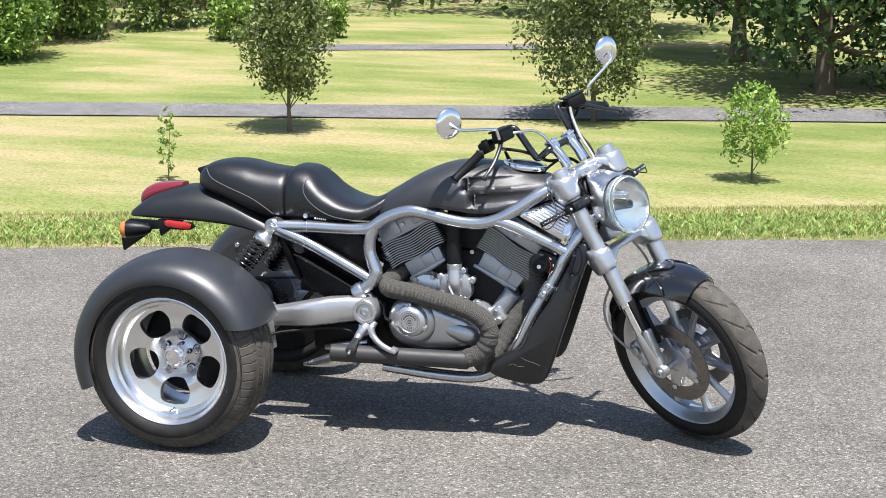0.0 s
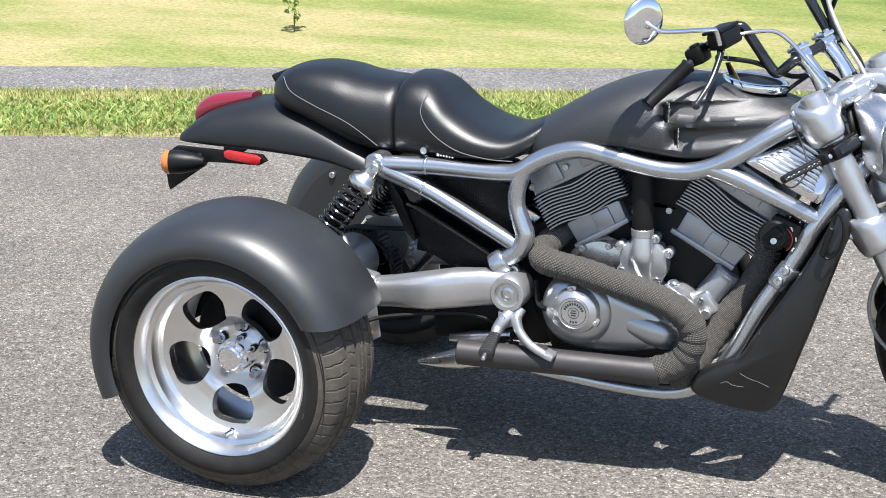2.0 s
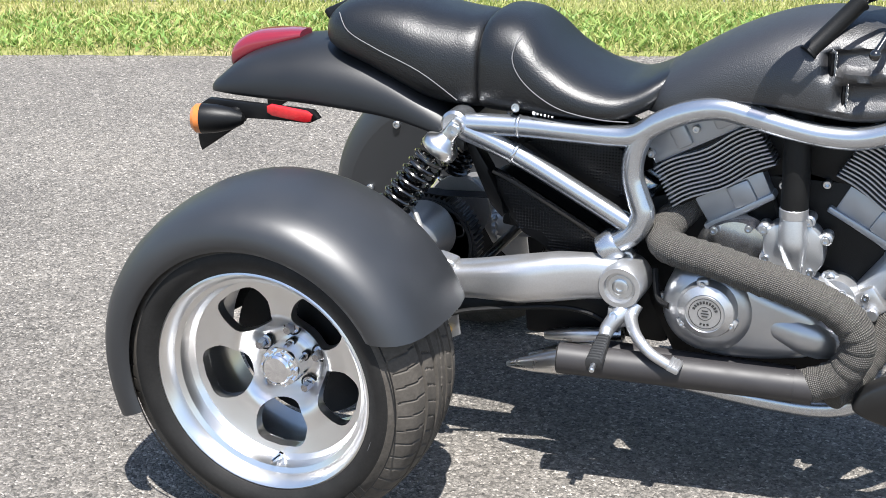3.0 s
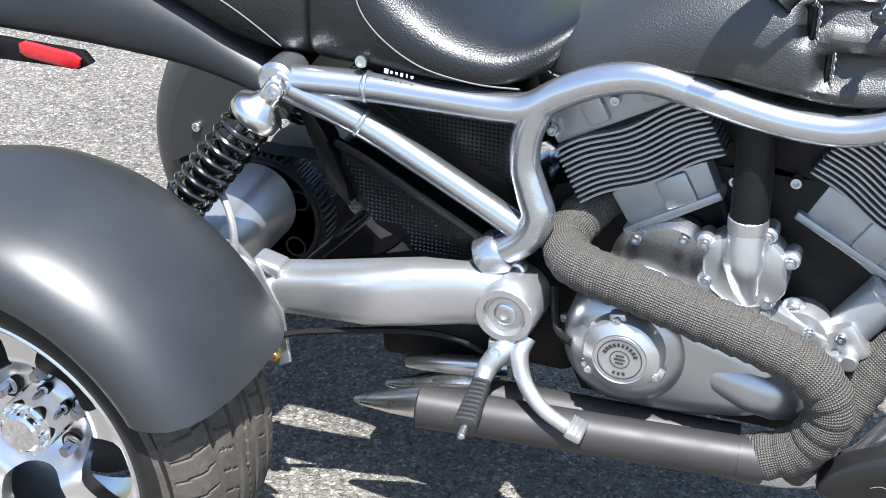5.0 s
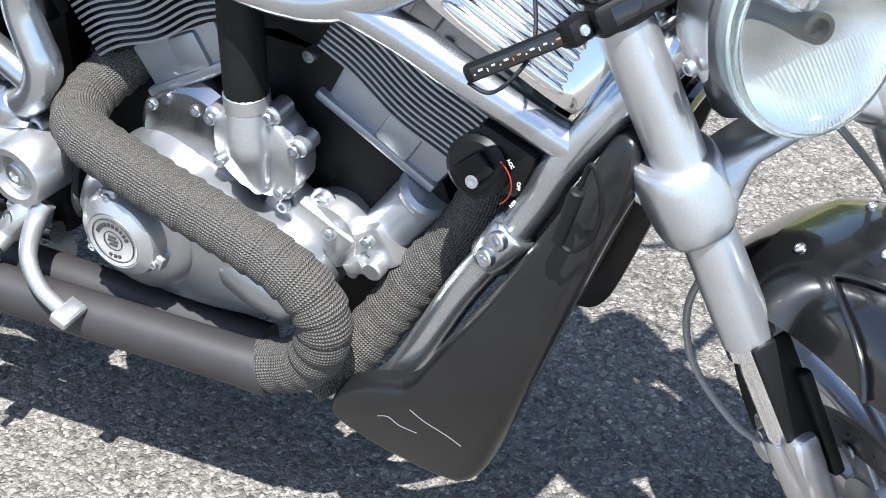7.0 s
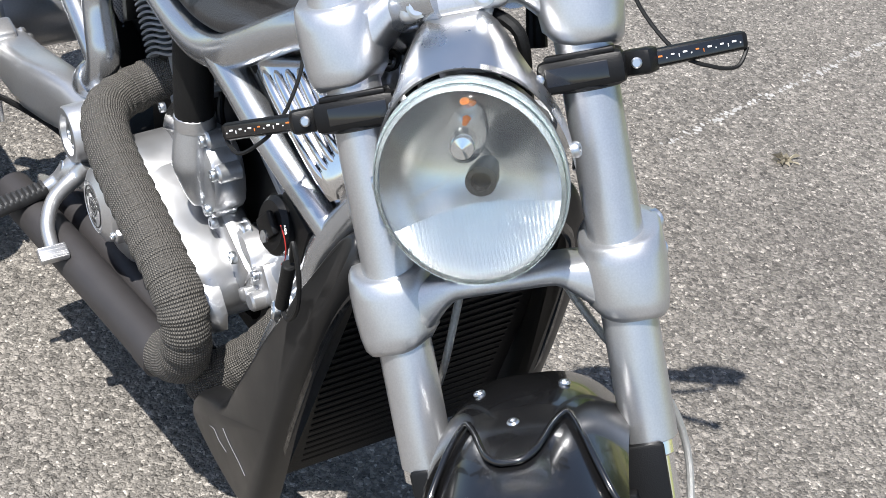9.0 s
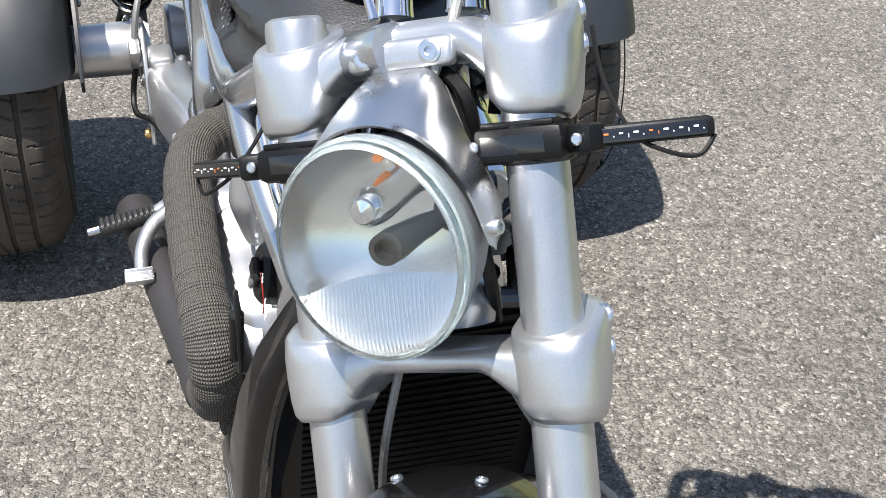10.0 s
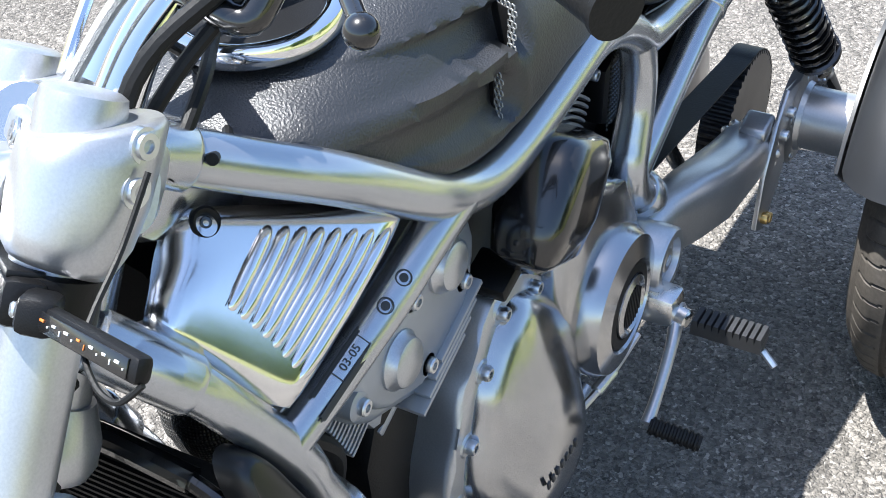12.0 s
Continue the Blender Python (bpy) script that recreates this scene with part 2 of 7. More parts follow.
def tree(name, x, y, z, height, crown_r, crown_base, leaves, leaf_size, material, label, seed, trunk_r=0.05, clumps=40, shape="oval", category="tree", flat=0.0, group=""):
    rng = np.random.default_rng(seed)
    root = tagged(new(name), label, category, group)
    root.location = (x, y, z)
    tv, tf = [], []
    lean = rng.normal(size=2) * 0.03 * height
    trunk = [(lean[0] * (k / 6) ** 2 + 0.01 * rng.normal() * height * 0.3, lean[1] * (k / 6) ** 2, -0.1 + (height * 0.86 + 0.1) * k / 6) for k in range(7)]
    limb(tv, tf, trunk, [trunk_r * (1.25 if k == 0 else 1 - 0.14 * k) for k in range(7)], 9)
    cs, rs = [], []
    for i in range(clumps):
        h = crown_base + (height - crown_base) * ((i + 0.5) / clumps)
        q = (h - crown_base) / (height - crown_base)
        if shape == "oval":
            wide = crown_r * math.sin(math.pi * min(0.97, 0.16 + 0.8 * q)) ** 0.75
        elif shape == "cone":
            wide = crown_r * (1.05 - q) * min(1, 0.45 + 3 * q)
        else:
            wide = crown_r * math.sqrt(max(0.05, 1 - (2 * q - 0.85) ** 2 * 0.8))
        a, d = i * 2.4 + rng.random(), wide * (0.35 + 0.5 * rng.random())
        c = (d * math.cos(a), d * math.sin(a), h)
        cs.append(c)
        rs.append(wide * (0.34 + 0.26 * rng.random()))
        if i % 2 == 0:
            start = Vector(trunk[min(6, max(1, int((h - 0.3 * d) / (height * 0.86) * 6)))])
            mid = (start + Vector(c)) / 2 + Vector((0, 0, -0.08 * d))
            limb(tv, tf, [start, mid, c], [trunk_r * 0.36, trunk_r * 0.24, trunk_r * 0.08], 5)
    t = new("trunk", mesh_of("trunk", tv, tf, BARK))
    t.parent = root
    q, f = leaf_cloud(cs, rs, leaves, leaf_size, rng, flat, 0.35)
    c = new("crown", from_arrays("crown", q, f, material))
    c.parent = root
    return root


tree("pear_tree", -8.15, 21.88, ground_z(23.3), 3.7, 1.0, 0.85, 9000, 0.05, LEAF_PEAR, "young pear tree with an oval olive-green crown", 3, 0.045, 46, group="pear trees in the field")
tree("pear_tree", -2.36, 24.78, ground_z(24.3), 4.9, 1.48, 0.75, 15000, 0.055, LEAF_PEAR, "full pear tree with a broad olive-green crown", 4, 0.06, 60, group="pear trees in the field")
tree("maple_sapling", 1.21, 19.4, ground_z(18.1), 1.72, 0.6, 0.42, 1700, 0.045, LEAF_YOUNG, "small bright green sapling in the field", 5, 0.022, 26)
tree("thin_sapling", -8.4, 16.76, ground_z(18.5), 1.32, 0.2, 0.22, 420, 0.032, LEAF_SHRUB, "spindly sapling with sparse leaves", 6, 0.012, 16)
for k, (x, y, h, r, cb) in enumerate([(2.4, 30.31, 9.5, 3.6, 0.75), (5.61, 32.53, 9, 3.6, 1.0), (0.1, 36.04, 9, 3.2, 1.6), (-3.34, 42.37, 10, 3.4, 1.4), (7.01, 26.88, 7, 2.4, 0.8), (-6.68, 47.69, 8, 3, 1.0)]):
    tree("oak_tree", x, y, ground_z(-0.309 * x + 0.951 * y), h, r, cb, 15000, 0.11, LEAF_OAK, "large dark green shade tree with low boughs", 20 + k, 0.22, 60, "round", group="shade trees at the field's edge")
for k, (x, y, h, r) in enumerate([(-20.09, 30.33, 4.4, 1.9), (-22.69, 31.57, 5.5, 2.2), (-21.04, 35.43, 6.0, 2.3), (-19.38, 39.3, 6.5, 2.0), (-23.1, 38.13, 8, 2.8), (-26.04, 33.37, 7, 3.0), (-18.02, 42.19, 5.0, 1.5)]):
    tree("shrub", x, y, ground_z(-0.309 * x + 0.951 * y), h, r, 0.1, 11000, 0.085, LEAF_SHRUB if k < 2 else LEAF_WOOD, "dense green shrub at the field's edge", 40 + k, 0.08, 48, "round", "shrub", group="shrubs at the field's edge")
for k, (v, s, r, h) in enumerate([(-3.5, 39.8, 1.0, 2.2), (-0.6, 40.5, 0.8, 1.5), (-8.7, 42.2, 0.9, 1.2)]):
    x, y = on_plan(s, v)
    tree("bush", x, y, ground_z(s), h, r, 0.05, 3500, 0.07, LEAF_SHRUB, "rounded green bush before the wood", 60 + k, 0.05, 24, "round", "bush", group="bushes before the wood")


def woodland():
    """The wood that closes the field: trunks and leaf clumps in one mass."""
    rng = np.random.default_rng(9)
    cs, rs = [], []
    for i in range(1500):
        v, q = -75 + 150 * rng.random(), rng.random()
        s = 47 + 11 * rng.random() + (0.06 * abs(v))
        x, y = on_plan(s, v)
        cs.append((x, y, ground_z(s) + 0.3 + 10 * q))
        rs.append(0.7 + 1.0 * rng.random())
    q, f = leaf_cloud(cs, rs, 90000, 0.17, rng, 0.1, 0.5)
    tagged(new("woodland", from_arrays("woodland", q, f, LEAF_WOOD)), "dense green wood behind the field", "woodland", kind="stuff")
    tv, tf = [], []
    for i in range(110):
        v, s = -75 + 150 * rng.random(), 48 + 9 * rng.random()
        x, y = on_plan(s, v)
        z = ground_z(s)
        limb(tv, tf, [(x, y, z - 0.2), (x + 0.2 * rng.normal(), y, z + 5), (x, y, z + 10)], [0.2, 0.15, 0.06], 6)
    tagged(new("woodland_trunks", mesh_of("woodland_trunks", tv, tf, BARK)), "grey-brown trunks within the wood", "trunks", kind="stuff")


woodland()


def blades(name, n, s_range, v_range, h, width, material, seed, label, bent=0.5):
    rng = np.random.default_rng(seed)
    s = s_range[0] + (s_range[1] - s_range[0]) * rng.random(n)
    v = v_range[0] + (v_range[1] - v_range[0]) * rng.random(n)
    x, y = NORM.x * s + TANG.x * v, NORM.y * s + TANG.y * v
    z = np.interp(s, [p for p, _ in PROFILE], [q for _, q in PROFILE])
    a = rng.random(n) * 2 * math.pi
    hh = h * (0.4 + 0.9 * rng.random(n))
    dx, dy = np.cos(a), np.sin(a)
    w = width * (0.6 + 0.8 * rng.random(n))
    lx, ly = bent * hh * rng.normal(size=n), bent * hh * rng.normal(size=n)
    p0 = np.stack([x - dx * w, y - dy * w, z], 1)
    p1 = np.stack([x + dx * w, y + dy * w, z], 1)
    p2 = np.stack([x + lx * 0.4 + dx * w * 0.8, y + ly * 0.4 + dy * w * 0.8, z + hh * 0.6], 1)
    p3 = np.stack([x + lx * 0.4 - dx * w * 0.8, y + ly * 0.4 - dy * w * 0.8, z + hh * 0.6], 1)
    p4 = np.stack([x + lx, y + ly, z + hh], 1)
    verts = np.stack([p0, p1, p2, p3, p4], 1).reshape(-1, 3)
    k = np.arange(n) * 5
    faces = [(i, i + 1, i + 2, i + 3) for i in k.tolist()] + [(i + 3, i + 2, i + 4) for i in k.tolist()]
    me = bpy.data.meshes.new(name)
    me.from_pydata(verts.tolist(), [], faces)
    me.materials.append(material)
    return tagged(new(name, me), label, "grass", kind="stuff")


blades("verge_grass", 60000, (3.37, 4.8), (-6.5, 5.0), 0.037, 0.0028, BLADE, 1, "rough grass blades along the verge")
blades("verge_weeds", 14000, (3.44, 4.15), (-6.5, 5.0), 0.038, 0.008, WEED, 2, "broad clover and weed leaves along the verge", 0.9)

# pale scrape and dry weeds on the asphalt
SCRAPE = mat("pale_scraped_stone", (0.24, 0.235, 0.225), 0.85, var=0.3, var_scale=40, grain=0.4, grain_scale=200)
rng = np.random.default_rng(9)
sv, sf = [], []
a, b = Vector((0.41, 1.17, 0.0)), Vector((0.19, 2.23, 0.0))
d = (b - a).normalized()
side = Vector((-d.y, d.x, 0))
for k in range(150):
    c = a.lerp(b, rng.random()) + side * rng.normal() * 0.006
    r = 0.0025 + 0.003 * rng.random()
    n = len(sv)
    sv += [c + Vector((r * math.cos(q) * (1 + rng.random()), r * math.sin(q), 0.0006)) for q in (0, 1.2, 2.4, 3.6, 4.9)] + [c + Vector((0, 0, 0.0022))]
    sf += [(n + i, n + (i + 1) % 5, n + 5) for i in range(5)]
tagged(new("pale_scrape", mesh_of("pale_scrape", sv, sf, SCRAPE, 10)), "faint pale scraped line of stones on the asphalt", "scrape", kind="stuff")
STRAW = leaf_material("straw", (0.24, 0.21, 0.15), (0.48, 0.43, 0.33), 0.8)
for k, (x, y) in enumerate(((0.583, 1.39), (-0.278, 1.79), (-0.358, 1.91))):
    sv, sf = [], []
    for i in range(34):
        q, h, ln = rng.random() * 6.28, 0.004 + 0.014 * rng.random(), 0.012 + 0.022 * rng.random()
        e, w = Vector((math.cos(q), math.sin(q), 0)), Vector((-math.sin(q), math.cos(q), 0)) * 0.0022
        base = Vector((rng.normal() * 0.008, rng.normal() * 0.008, 0.0))
        n = len(sv)
        sv += [base - w, base + w, base + e * ln * 0.6 + w + Vector((0, 0, h)), base + e * ln + Vector((0, 0, h * 0.5))]
        sf += [(n, n + 1, n + 2), (n, n + 2, n + 3)]
    ob = new("dry_weed", mesh_of("dry_weed", sv, sf, STRAW, 10))
    ob.location = (x, y, 0.001)
    tagged(ob, "small tuft of dry straw-coloured weed on the asphalt", "weed", "dry weeds on the asphalt")


# ---- the three-wheeled motorcycle: materials ----
FENDER = mat("satin_fender_paint", (0.0135, 0.0145, 0.0165), 0.43, var=0.25, var_scale=5, rough_var=0.08, bump=0.04, bump_scale=900, spec=0.8)
SATIN = mat("satin_black_paint", (0.006, 0.0065, 0.0075), 0.44, var=0.25, var_scale=6, rough_var=0.07, bump=0.05, bump_scale=900, spec=0.58)
GLOSS = mat("gloss_black_paint", (0.006, 0.006, 0.0065), 0.2, coat=0.8, rough_var=0.05, var=0.1)
PLASTIC = mat("black_plastic", (0.004, 0.004, 0.0043), 0.42, var=0.3, var_scale=18, bump=0.15, bump_scale=700, spec=0.25)
SHROUD = mat("scuffed_black_shroud", (0.0075, 0.0075, 0.0078), 0.33, var=0.35, var_scale=9, rough_var=0.1, grain=0.25, grain_scale=260, spec=0.5)
TANKPAINT = mat("grained_black_cover", (0.015, 0.015, 0.016), 0.42, var=0.15, bump=0.5, bump_scale=420, rough_var=0.05, spec=0.85)
SILVER = mat("silver_frame_paint", (0.49, 0.51, 0.54), 0.25, 0.92, var=0.05, grain=0.08, grain_scale=900, rough_var=0.05, coat=0.3)
CAST = mat("satin_cast_aluminium", (0.5, 0.508, 0.522), 0.33, 0.84, var=0.1, var_scale=12, grain=0.15, grain_scale=500, rough_var=0.09, bump=0.06, bump_scale=800)
SWING = mat("raw_aluminium", (0.5, 0.5, 0.505), 0.34, 0.84, var=0.12, var_scale=9, rough_var=0.1, grain=0.12, grain_scale=300)
POLISHED = mat("polished_aluminium", (0.68, 0.67, 0.66), 0.28, 1.0, var=0.06, var_scale=10, rough_var=0.06)
SHEET = mat("bright_pressed_sheet", (0.8, 0.8, 0.81), 0.16, 1.0, var=0.04, var_scale=14, rough_var=0.05)
CHROME = mat("chrome", (0.85, 0.86, 0.88), 0.07, 1.0, var=0.03)
DARKCHROME = mat("dark_chrome", (0.4, 0.4, 0.42), 0.12, 1.0, var=0.08, var_scale=60)
STEEL = mat("zinc_bolt", (0.62, 0.64, 0.66), 0.32, 1.0, var=0.12, var_scale=60)
ENGINE = mat("grey_engine_coat", (0.37, 0.39, 0.42), 0.38, 0.66, var=0.08, var_scale=20, bump=0.1, bump_scale=900, rough_var=0.05)
CLUTCH = mat("satin_engine_cover", (0.45, 0.455, 0.465), 0.32, 0.85, var=0.12, var_scale=14, rough_var=0.08)
CASE = mat("polished_engine_cover", (0.44, 0.445, 0.455), 0.2, 0.97, var=0.12, var_scale=14, rough_var=0.09)
# Real black coat; also stands for shade in fin gaps and louvre slits.
BLOCK = mat("black_coat_and_gap_shade", (0.003, 0.003, 0.0033), 0.5, var=0.3, var_scale=20, bump=0.2, bump_scale=400, spec=0.3)
# Lighter than RUBBER: the sunlight on the peg ribs is in this colour.
PEGRUBBER = mat("sunlit_peg_rubber", (0.02, 0.02, 0.0205), 0.5, var=0.35, var_scale=60, rough_var=0.1)
RUBBER = mat("rubber", (0.006, 0.006, 0.006), 0.5, var=0.3, var_scale=30, bump=0.2, bump_scale=300, spec=0.25)
TYRE = mat("tyre_rubber", (0.011, 0.0105, 0.01), 0.58, var=0.4, var_scale=22, grain=0.3, grain_scale=160, rough_var=0.1, bump=0.15, bump_scale=500, spec=0.25)
TREAD = mat("dusty_tread_rubber", (0.06, 0.053, 0.045), 0.75, var=0.45, var_scale=26, grain=0.35, grain_scale=160, rough_var=0.1, bump=0.2, bump_scale=500, spec=0.25)
RIM = mat("machined_aluminium", (0.74, 0.735, 0.73), 0.3, 1.0, var=0.04, var_scale=8, rough_var=0.05)
LEATHER = mat("black_vinyl", (0.0042, 0.0045, 0.005), 0.37, var=0.2, var_scale=8, bump=0.4, bump_scale=330, rough_var=0.06, spec=0.62)
THREAD = mat("grey_thread", (0.12, 0.12, 0.125), 0.7, var=0.2, var_scale=200)
CAN = mat("heat_matt_black", (0.024, 0.022, 0.0225), 0.52, var=0.2, var_scale=10, rough_var=0.1, grain=0.1)
WHITE = mat("white_marking", (0.75, 0.75, 0.74), 0.5, var=0.05)
DARKPRINT = mat("dark_print", (0.03, 0.03, 0.03), 0.5, var=0.1)
REDPRINT = mat("red_marking", (0.3, 0.02, 0.015), 0.5, var=0.1)
AMBER = mat("amber_lens", (0.5, 0.15, 0.03), 0.18, var=0.1, coat=0.6)
REDLENS = mat("red_lens", (0.42, 0.012, 0.016), 0.16, var=0.25, var_scale=120, coat=0.7)
DARKRED = mat("dark_red_lens", (0.16, 0.01, 0.02), 0.14, var=0.15, coat=0.8)
YELLOWTAG = mat("yellow_tag", (0.6, 0.55, 0.03), 0.5, var=0.1)
DISC = mat("worn_brake_steel", (0.2, 0.18, 0.165), 0.36, 0.9, var=0.2, var_scale=18, rough_var=0.08)
HOSE = mat("braided_hose", (0.3, 0.3, 0.29), 0.42, 0.5, var=0.2, var_scale=300, bump=0.6, bump_scale=900)
BRASS = mat("brass", (0.62, 0.42, 0.16), 0.35, 1.0, var=0.2, var_scale=80)


def glass_material(name, tint=(1, 1, 1), rough=0.02):
    m = bpy.data.materials.new(name)
    m.use_nodes = True
    b = m.node_tree.nodes["Principled BSDF"]
    b.inputs["Base Color"].default_value = (*tint, 1)
    b.inputs["Roughness"].default_value, b.inputs["Transmission Weight"].default_value, b.inputs["IOR"].default_value = rough, 1.0, 1.45
    return m


GLASS = glass_material("clear_lens", (0.95, 0.98, 0.97))
RIMGLASS = glass_material("pale_lens_rim", (0.8, 0.92, 0.9), 0.12)


def wave_bump(name, base, rough, scale, direction="Z", strength=0.6, metal=0.0, color2=None, distort=0.0, dist=0.004):
    """A material with a woven or ribbed relief from two crossed waves."""
    m = mat(name, base, rough, metal, var=0.25, var_scale=260, color2=color2)
    nt, b = m.node_tree, m.node_tree.nodes["Principled BSDF"]
    uv = nt.nodes.new("ShaderNodeUVMap")
    hs = []
    for axis, sc in (("X", scale[0]), ("Y", scale[1])):
        w = nt.nodes.new("ShaderNodeTexWave")
        w.bands_direction = axis
        w.inputs["Scale"].default_value, w.inputs["Distortion"].default_value, w.inputs["Detail"].default_value = sc, distort, 1.0
        nt.links.new(uv.outputs["UV"], w.inputs["Vector"])
        hs.append(w.outputs["Fac"])
    mul = nt.nodes.new("ShaderNodeMath")
    mul.operation = "MULTIPLY"
    nt.links.new(hs[0], mul.inputs[0])
    nt.links.new(hs[1], mul.inputs[1])
    bn = nt.nodes.new("ShaderNodeBump")
    bn.inputs["Strength"].default_value, bn.inputs["Distance"].default_value = strength, dist
    nt.links.new(mul.outputs["Value"], bn.inputs["Height"])
    nt.links.new(bn.outputs["Normal"], b.inputs["Normal"])
    # Colour is multiplied by the weave height, painting shade into the creases.
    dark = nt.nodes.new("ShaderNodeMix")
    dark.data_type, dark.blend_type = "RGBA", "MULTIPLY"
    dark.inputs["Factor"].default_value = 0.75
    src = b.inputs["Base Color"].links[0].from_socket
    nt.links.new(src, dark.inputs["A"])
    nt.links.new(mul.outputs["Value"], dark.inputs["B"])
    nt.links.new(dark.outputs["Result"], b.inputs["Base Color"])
    return m


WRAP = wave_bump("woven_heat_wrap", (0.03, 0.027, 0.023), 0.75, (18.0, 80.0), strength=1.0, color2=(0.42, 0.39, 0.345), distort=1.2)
FLUTED = mat("fluted_reflector", (0.78, 0.79, 0.79), 0.2, 1.0, var=0.05, var_scale=30)
REFLECTOR = mat("ribbed_reflector", (0.8, 0.8, 0.8), 0.25, 1.0, var=0.03)


# ---- building helpers ----
class Shape:
    """Gathers the verts and faces of one part."""

    def __init__(self):
        self.v, self.f, self.uv = [], [], {}

    def add(self, verts, faces, m=None):
        b = len(self.v)
        self.v += [tuple(m @ Vector(p)) if m else tuple(p) for p in verts]
        self.f += [tuple(b + i for i in f) for f in faces]
        return self

    def tube(self, pts, r, seg=14, fine=6, caps=True, uv=False, m=None, straight=False, lap=0.0):
        """A round tube along a smooth curve through pts; r is one radius or one for each point."""
        P = [Vector(p) for p in pts]
        R = list(r) if hasattr(r, "__len__") else [r] * len(P)
        pts2, rr = [], []
        n = len(P)
        if straight or n == 2:
            pts2, rr = P, R
        else:
            for i in range(n - 1):
                p0, p1, p2, p3 = P[max(i - 1, 0)], P[i], P[i + 1], P[min(i + 2, n - 1)]
                for k in range(fine):
                    t = k / fine
                    pts2.append(0.5 * (2 * p1 + (p2 - p0) * t + (2 * p0 - 5 * p1 + 4 * p2 - p3) * t * t + (3 * p1 - p0 - 3 * p2 + p3) * t ** 3))
                    rr.append(R[i] + (R[i + 1] - R[i]) * t)
            pts2.append(P[-1])
            rr.append(R[-1])
        if lap:
            run = 0.0
            for i in range(1, len(pts2)):
                run += (pts2[i] - pts2[i - 1]).length
                rr[i] += lap * ((run / 0.026) % 1 - 0.5) + 0.5 * lap * noise.noise((run * 30, 0, 0))
        verts, faces = [], []
        d = (pts2[1] - pts2[0]).normalized()
        a = d.orthogonal().normalized()
        run = 0.0
        for i, p in enumerate(pts2):
            q = (pts2[min(i + 1, len(pts2) - 1)] - pts2[max(i - 1, 0)]).normalized()
            a = (a - q * a.dot(q)).normalized()
            b = q.cross(a)
            for k in range(seg):
                t = 2 * math.pi * k / seg
                verts.append(p + rr[i] * (a * math.cos(t) + b * math.sin(t)))
        base_f = len(self.f)
        lens = [0.0]
        for p, q in zip(pts2, pts2[1:]):
            lens.append(lens[-1] + (q - p).length)
        for i in range(len(pts2) - 1):
            for k in range(seg):
                faces.append((i * seg + k, i * seg + (k + 1) % seg, (i + 1) * seg + (k + 1) % seg, (i + 1) * seg + k))
                if uv:
                    self.uv[base_f + len(faces) - 1] = [(k / seg, lens[i]), ((k + 1) / seg, lens[i]), ((k + 1) / seg, lens[i + 1]), (k / seg, lens[i + 1])]
        if caps:
            faces.append(tuple(reversed(range(seg))))
            faces.append(tuple((len(pts2) - 1) * seg + k for k in range(seg)))
        return self.add(verts, faces, m)

    def lathe(self, profile, center, axis, seg=40, close=False, m=None):
        """Turns (radius, height along axis) pairs round the axis."""
        c, d = Vector(center), Vector(axis).normalized()
        a = d.orthogonal().normalized()
        b = d.cross(a)
        verts, faces, n = [], [], len(profile)
        for k in range(seg):
            t = 2 * math.pi * k / seg
            e = a * math.cos(t) + b * math.sin(t)
            verts += [c + e * r + d * h for r, h in profile]
        for k in range(seg):
            q = (k + 1) % seg
            for i in range(n - 1 + (1 if close else 0)):
                j = (i + 1) % n
                faces.append((k * n + i, q * n + i, q * n + j, k * n + j))
        if not close:
            if profile[0][0] > 1e-6:
                faces.append(tuple(k * n for k in reversed(range(seg))))
            if profile[-1][0] > 1e-6:
                faces.append(tuple(k * n + n - 1 for k in range(seg)))
        return self.add(verts, faces, m)

    def rod(self, a, b, r, seg=14, bevel=0.0, m=None):
        d = Vector(b) - Vector(a)
        h, e = d.length, min(bevel, r * 0.9)
        prof = [(r - e, 0), (r, e), (r, h - e), (r - e, h)] if e else [(r, 0), (r, h)]
        return self.lathe(prof, a, d, seg, m=m)

    def loft(self, rings, caps=True, m=None, closed=True):
        n = len(rings[0])
        verts = [p for ring in rings for p in ring]
        faces = []
        for i in range(len(rings) - 1):
            for k in range(n if closed else n - 1):
                faces.append((i * n + k, i * n + (k + 1) % n, (i + 1) * n + (k + 1) % n, (i + 1) * n + k))
        if caps:
            faces.append(tuple(reversed(range(n))))
            faces.append(tuple((len(rings) - 1) * n + k for k in range(n)))
        return self.add(verts, faces, m)

    def box(self, center, size, rot=(0, 0, 0), bevel=0.004, m=None, segments=2):
        bm = bmesh.new()
        bmesh.ops.create_cube(bm, size=1)
        bmesh.ops.scale(bm, vec=size, verts=bm.verts)
        if bevel:
            bmesh.ops.bevel(bm, geom=bm.edges[:], offset=min(bevel, 0.45 * min(size)), segments=segments, affect="EDGES", profile=0.5)
        mm = (m or Matrix()) @ pose(*center, *rot)
        return self.take(bm, mm)

    def take(self, bm, m=None):
        bm.verts.index_update()
        self.add([v.co for v in bm.verts], [[v.index for v in f.verts] for f in bm.faces], m)
        bm.free()
        return self

